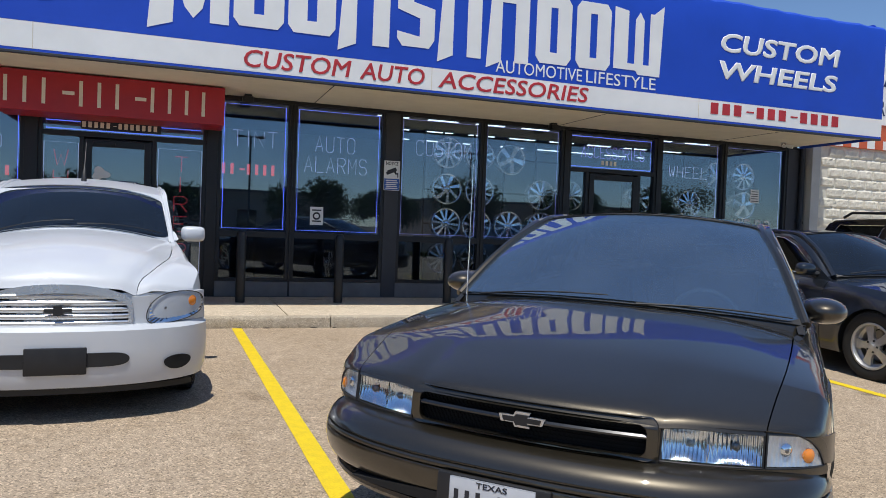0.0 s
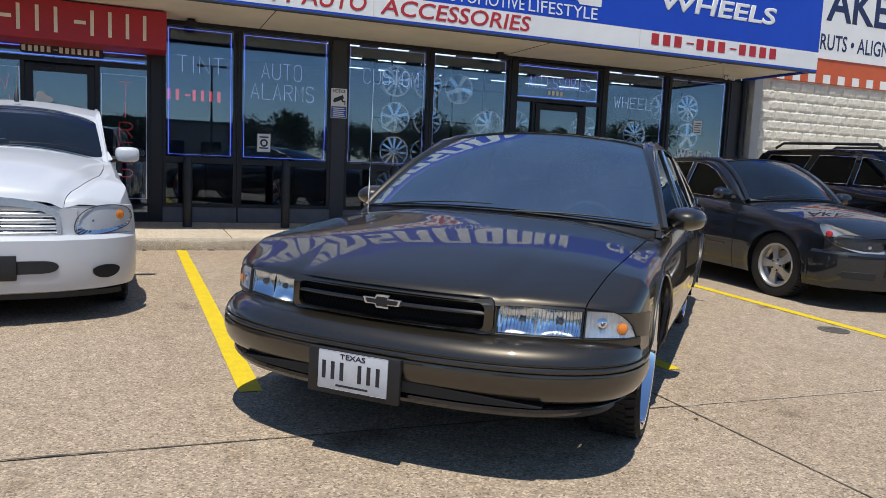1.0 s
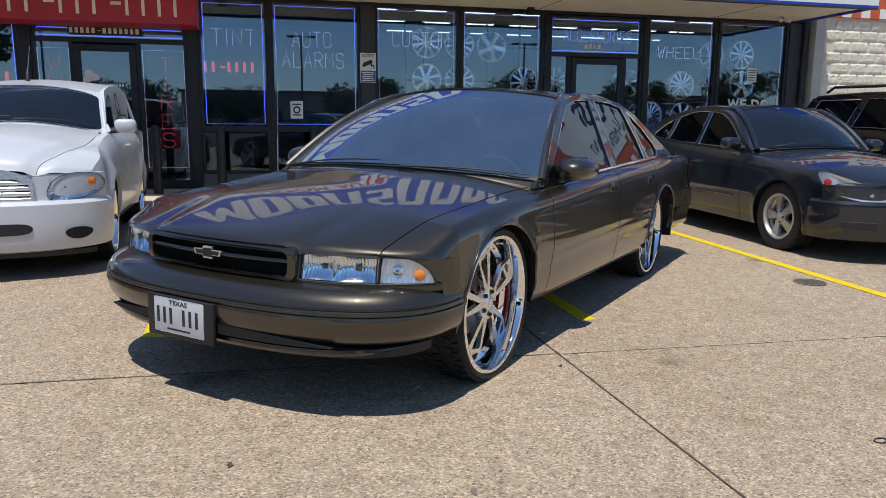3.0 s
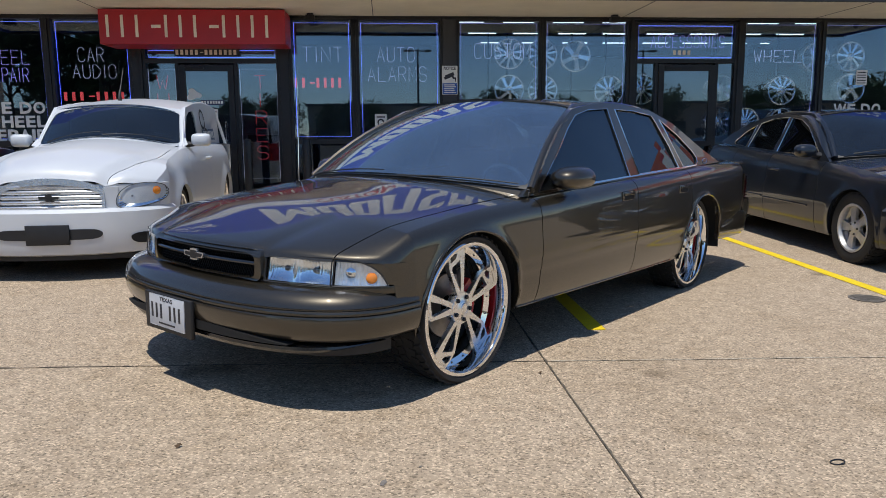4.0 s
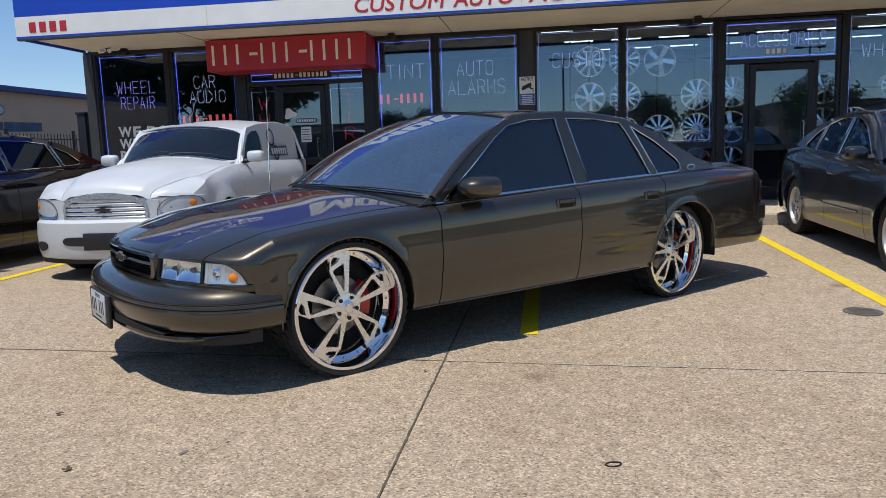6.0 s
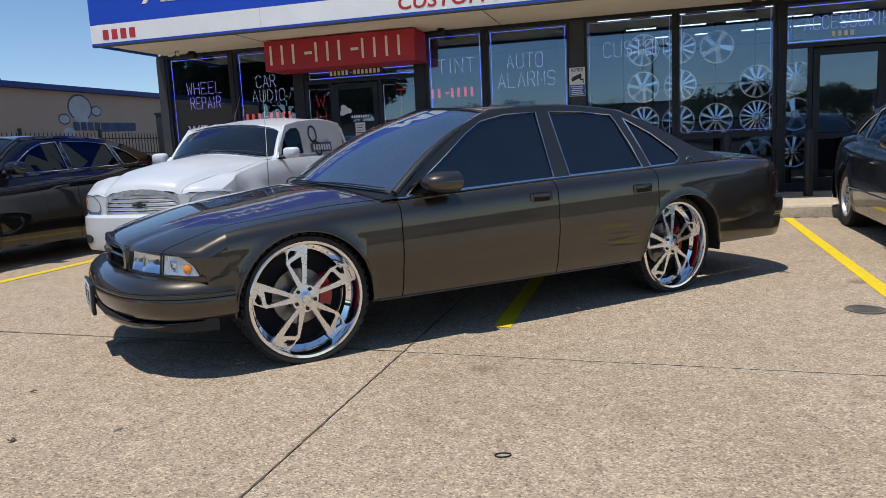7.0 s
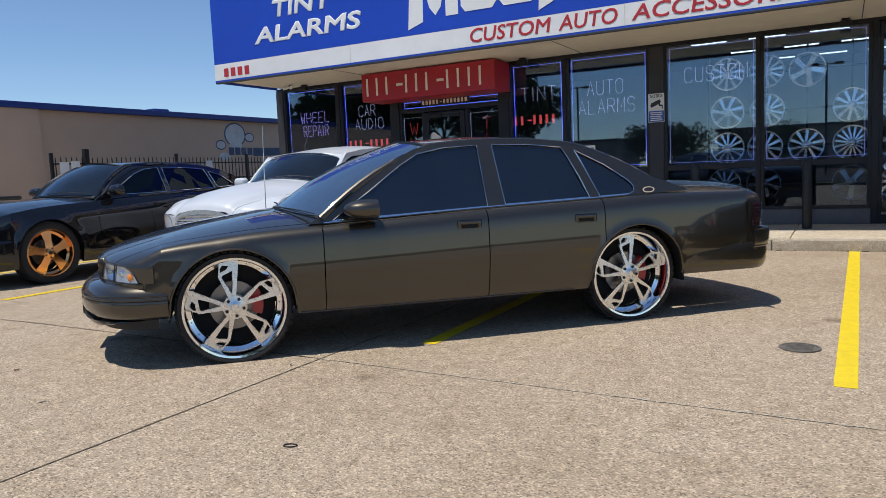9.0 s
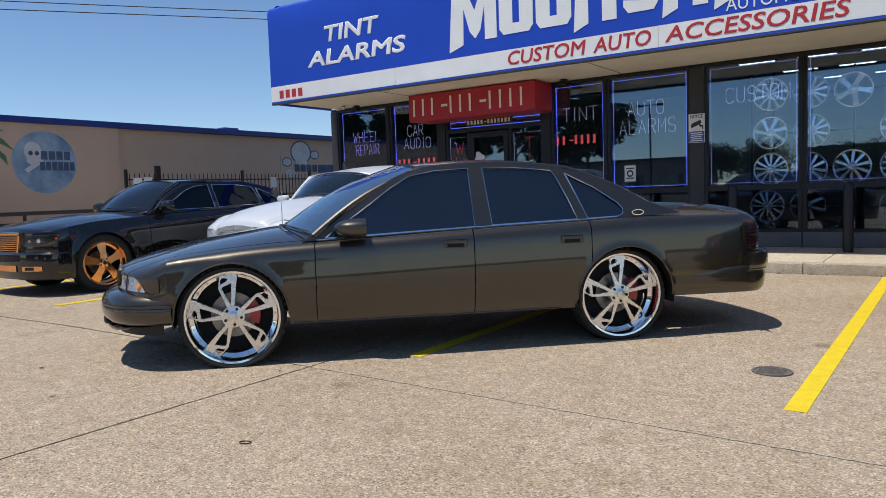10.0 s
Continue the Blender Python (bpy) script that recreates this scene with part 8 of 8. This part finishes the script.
wall_art(lambda u, v, d: (-12.119 + d, u, v), [
    ("dark_outline", ring_pts(18.45, 2.86, 0.52, 0.42), "mural_dark", 0.0), ("pale_blob", ring_pts(18.45, 2.86, 0.46, 0.37), "mural_pale", 0.004),
    ("pale_blob", ring_pts(18.45, 2.52, 0.30, 0.18), "mural_pale", 0.008), ("dark_outline", ring_pts(19.15, 2.78, 0.24, 0.17), "mural_dark", 0.0), ("pale_blob", ring_pts(19.15, 2.78, 0.20, 0.13), "mural_pale", 0.004),
    ("dark_outline", ring_pts(17.75, 2.50, 0.24, 0.17), "mural_dark", 0.002), ("pale_blob", ring_pts(17.75, 2.50, 0.20, 0.13), "mural_pale", 0.006),
    ("pale_blob", ring_pts(17.9, 2.1, 0.26, 0.14), "mural_pale", 0.004),
] + [("navy_bar", [(18.1 + k * 0.30, 2.16), (18.34 + k * 0.30, 2.16), (18.34 + k * 0.30, 2.42), (18.1 + k * 0.30, 2.42)], "mural_dark", 0.012) for k in range(4)]
  + [("navy_banner", [(19.3, 2.12), (21.0, 2.16), (21.0, 2.44), (19.3, 2.42)], "mural_dark", 0.0)], art2)

# iron fence in front of the wall
fence = root("iron_fence", pose(-10.0, 0, 0), "black iron picket fence with square posts", "fence")
for y in (10.14, 11.06, 13.9, 16.7, 19.5, 22.3):
    big = y == 11.06
    part("post", box(-0.06 if big else -0.035, 0.06 if big else 0.035, y - (0.06 if big else 0.035), y + (0.06 if big else 0.035), 0.0, 2.18 if big else 2.08, 0.006), "black", fence, smooth=False)
for z in (0.25, 1.35, 1.80):
    part("rail", box(-0.015, 0.015, 10.14, 24.0, z, z + 0.035), "black", fence, smooth=False)
picket = None
for k in range(96):
    y = 10.24 + k * 0.142
    if picket is None:
        bm = bmesh.new()
        box_in(bm, -0.009, 0.009, -0.009, 0.009, 0.05, 1.95)
        tip = bm.verts.new((0, 0, 2.0))
        for f in [f for f in bm.faces if all(v.co.z > 1.9 for v in f.verts)]:
            vs = list(f.verts)
            bm.faces.remove(f)
            for a, b in zip(vs, vs[1:] + vs[:1]):
                bm.faces.new((a, b, tip))
        picket = part("picket", bm, "black", fence, smooth=False)
        picket.location.y = y
    else:
        q = bpy.data.objects.new("picket", picket.data)
        scene.collection.objects.link(q)
        q.parent, q.location = fence, (0, y, 0)
for y, z, mat in ((10.75, 1.72, "paper"), (10.45, 1.70, "plate_white"), (15.1, 1.72, "plate_white")):
    part("sign_plate", box(0.02, 0.024, y - 0.12, y + 0.12, z - 0.16, z + 0.16), mat, fence, "small white sign plate", smooth=False)
gate = root("gate_post", pose(-5.6, 13.5, 0.0), "dark square gate post beside the shop", "post")
part("shaft", box(-0.09, 0.09, -0.09, 0.09, 0.0, 2.15, 0.008), "black", gate)
part("cap", box(-0.11, 0.11, -0.11, 0.11, 2.15, 2.2, 0.01), "black", gate)
bench = root("pipe_rack", pose(-11.3, 7.6, 0.0), "low dark steel rack along the wall", "rack")
for y in (-1.2, 0.6, 2.4):
    part("leg", box(-0.03, 0.03, y - 0.03, y + 0.03, 0.0, 1.05), "black", bench, smooth=False)
for z in (0.78, 1.05):
    part("rail", tube([(0, -1.3, z), (0, 2.5, z)], 0.05, 8), "black", bench)

# ---- neighbour on the east: split-faced block wall with an orange fascia ----
BY = 11.45
east = tagged(obj_of("wall_block", box(12.48, 26.0, BY + 0.02, BY + 0.30, -0.1, 3.22), "mortar", False), "cream split-faced concrete block wall", "wall", kind="structure")


def block_mesh(seed, w, h):
    rnd = random.Random(seed)
    nx, nz_ = 10, 5
    bm = grid(nx, nz_, lambda u, v: (w * u, 0.0, h * v))
    for v in bm.verts:
        edge = min(v.co.x, w - v.co.x, v.co.z, h - v.co.z) < 0.001
        v.co.y = 0.012 if edge else -0.006 - rnd.random() * 0.009
        if not edge:
            v.co.x += rnd.uniform(-0.008, 0.008)
            v.co.z += rnd.uniform(-0.008, 0.008)
    me = bpy.data.meshes.new("block")
    bm.to_mesh(me)
    bm.free()
    me.materials.append(M["block"])
    return me


faces = [block_mesh(k, 0.392, 0.192) for k in range(8)]
rnd = random.Random(5)
for row in range(16):
    for k in range(18):
        x = 12.49 + k * 0.40 - (0.2 if row % 2 else 0.0)
        if x < 12.48:
            continue
        b2 = bpy.data.objects.new("block", faces[rnd.randrange(8)])
        scene.collection.objects.link(b2)
        b2.parent, b2.location = east, (x + 0.004, BY + 0.006, 0.0 + row * 0.20 + 0.004)
tagged(obj_of("fascia_east", box(12.25, 26.0, BY - 0.05, BY + 0.30, 3.22, 5.6, 0.01), "orange", False), "orange metal fascia above the block wall", "fascia", kind="structure")
check = root("check_band", pose(0, 0, 0), "row of white checks along the orange fascia", "trim")
for k in range(30):
    part("check", box(12.36 + k * 0.42, 12.36 + k * 0.42 + 0.2, BY - 0.056, BY - 0.051, 3.225, 3.40), "white_vinyl", check, smooth=False)
banner = root("shop_banner", pose(0, 0, 0), "white banner with navy lettering on the orange fascia", "banner")
part("sheet", box(12.6, 19.0, BY - 0.066, BY - 0.058, 3.72, 5.45), "white_vinyl", banner, smooth=False)
part("edge", box(12.6, 19.0, BY - 0.070, BY - 0.0665, 5.34, 5.45), "red_letter", banner, smooth=False)
word("lettering", "AKES", 13.95, 16.2, 4.48, 5.22, BY - 0.069, "navy", banner, bold=0.02)
word("lettering", "RUTS \u2022 ALIGNMENTS", 13.85, 16.9, 3.90, 4.22, BY - 0.069, "navy", banner, bold=0.01)
tagged(obj_of("pilaster", box(12.262, 12.475, BY - 0.02, BY + 0.30, WALK_Z - 0.2, 3.20, 0.01), "pale_render", False), "pale grey rendered pilaster between the shop and the block wall", "pilaster", kind="structure")
downpipe = root("downpipe", pose(12.18, SHOP_Y - 0.10, WALK_Z), "dark downpipe at the corner of the shop", "pipe")
part("pipe", tube([(0, 0, 0), (0, 0, 3.0)], 0.05, 10), "pier", downpipe)
part("strap", box(-0.07, 0.07, -0.02, 0.06, 1.5, 1.54), "pier", downpipe)

# ---- across the street, behind the camera ----
road = tagged(obj_of("road", box(-200, 200, -34.0, -13.0, -0.25, -0.045), "asphalt", False), "worn asphalt road beyond the parking lot", "road", kind="structure")
verge = tagged(obj_of("verge", box(-200, 200, -13.0, -12.02, -0.25, 0.06), "grass", False), "dry grass verge along the street", "verge", kind="structure")
for x, y, w, d, h, mat in ((-34, -76, 30, 12, 4.6, "far_wall"), (6, -78, 26, 12, 5.0, "far_wall"), (48, -74, 34, 14, 5.0, "peach")):
    bld = root("far_shop", pose(x, y, -0.1), "low flat-roofed shop across the street", "building")
    part("wall", box(-w / 2, w / 2, -d / 2, d / 2, 0, h), mat, bld, smooth=False)
    part("roof", box(-w / 2 - 0.3, w / 2 + 0.3, -d / 2 - 0.3, d / 2 + 0.3, h, h + 0.3), "plinth", bld, smooth=False)
    for k in range(6):
        xx = -w / 2 + w * (k + 0.5) / 6
        part("window", box(xx - 1.2, xx + 1.2, d / 2, d / 2 + 0.03, 0.6, 2.8), "tint", bld, smooth=False)


def tree(x, y, h, r, seed):
    rnd2 = random.Random(seed)
    t = root("tree", pose(x, y, -0.1), "leafy green street tree with a spreading crown", "tree", "street trees")
    bm = tube([(0, 0, 0), (0.1, 0.05, h * 0.25), (0.0, 0.1, h * 0.5)], [0.26, 0.2, 0.13], 8)
    for k in range(6):
        a = k * 1.05 + rnd2.random()
        tube([(0, 0.08, h * 0.4), (math.cos(a) * r * 0.4, math.sin(a) * r * 0.4, h * 0.6), (math.cos(a) * r * 0.7, math.sin(a) * r * 0.7, h * 0.75)], [0.1, 0.06, 0.03], 6, False, bm)
    part("trunk", bm, "bark", t)
    verts, quads = [], []
    blobs = [(rnd2.uniform(-0.75, 0.75) * r, rnd2.uniform(-0.75, 0.75) * r, h * rnd2.uniform(0.5, 0.92), rnd2.uniform(0.25, 0.5) * r) for _ in range(16)]
    for _ in range(5200):
        bx, by, bz, br = blobs[rnd2.randrange(len(blobs))]
        d = Vector((rnd2.gauss(0, 1), rnd2.gauss(0, 1), rnd2.gauss(0, 1))).normalized() * br * rnd2.uniform(0.3, 1.0)
        c = Vector((bx, by, bz)) + d
        a = Vector((rnd2.gauss(0, 1), rnd2.gauss(0, 1), rnd2.gauss(0, 1))).normalized()
        b = a.orthogonal().normalized()
        # bigger leaves on tall crowns shut out sky gaps in the window reflections
        s_ = rnd2.uniform(0.12, 0.25) * (2.0 if h > 9 else 1.0)
        i = len(verts)
        verts += [c + a * s_, c + b * s_ * 0.6, c - a * s_, c - b * s_ * 0.6]
        quads.append((i, i + 1, i + 2, i + 3))
    me = bpy.data.meshes.new("crown")
    me.from_pydata([tuple(v) for v in verts], [], quads)
    me.materials.append(M["leaf"])
    cr = new("crown", me)
    cr.parent = t
    return t


# first four: unseen tall trees, added to darken the west windows' reflections
for k, (x, y, h, r) in enumerate(((-46, -41, 11.5, 5.5), (-37, -40, 12, 5.5), (-29, -42, 11.5, 5.2), (-22, -44, 10.5, 4.6), (-12, -64, 5.5, 4.6), (-1, -66, 5.0, 4.4), (14, -60, 5.6, 4.6), (23, -62, 5.0, 4.4), (33, -57, 6.4, 5.0), (46, -59, 6, 4.0), (-58, -50, 10, 5.0), (60, -58, 7, 4.5))):
    tree(x, y, h, r, k + 20)
for x, y in ((-46, 44), (-50, 60), (-38, 52)):
    tree(x, y, 5.9, 3.4, int(x) + 90)
for x, y in ((-13.0, -36.0), (5.5, -36.0), (24, -36.0)):
    pole = root("street_lamp", pose(x, y, -0.05), "tall dark parking lot lamp with two heads", "street lamp", "street lamps")
    part("pole", tube([(0, 0, 0), (0, 0, 8.0)], [0.09, 0.07], 10), "black", pole)
    part("arm", tube([(-0.8, 0, 7.9), (0.8, 0, 7.9)], 0.035, 8), "black", pole)
    for sd in (-1, 1):
        part("head", box(sd * 0.8 - 0.3, sd * 0.8 + 0.3, -0.18, 0.18, 7.82, 7.98, 0.03), "black", pole)
# overhead cables
for k, (dz, dy) in enumerate(((0.0, 0.0), (-0.45, 0.3))):
    cable = obj_of("cable", tube([(-40 + 3.0 * (q - 7), 21.6 + dy + 3.87 * (q - 7), 13.7 + dz + 0.004 * (q - 8.6) ** 2) for q in range(15)], 0.03, 5), "wire")
    tagged(cable, "thin black overhead cable", "cable", "overhead cables")
for x, y in ((-61.0, -5.49), (-19.0, 48.69)):
    up = root("utility_pole", pose(x, y, -0.1), "tall wooden utility pole carrying the cables", "utility pole", "utility poles")
    part("pole", tube([(0, 0, 0), (0, 0, 14.6)], [0.17, 0.12], 10), "bark", up)
    part("crossarm", box(-0.9, 0.9, -0.06, 0.06, 13.5, 13.75), "bark", up, smooth=False)
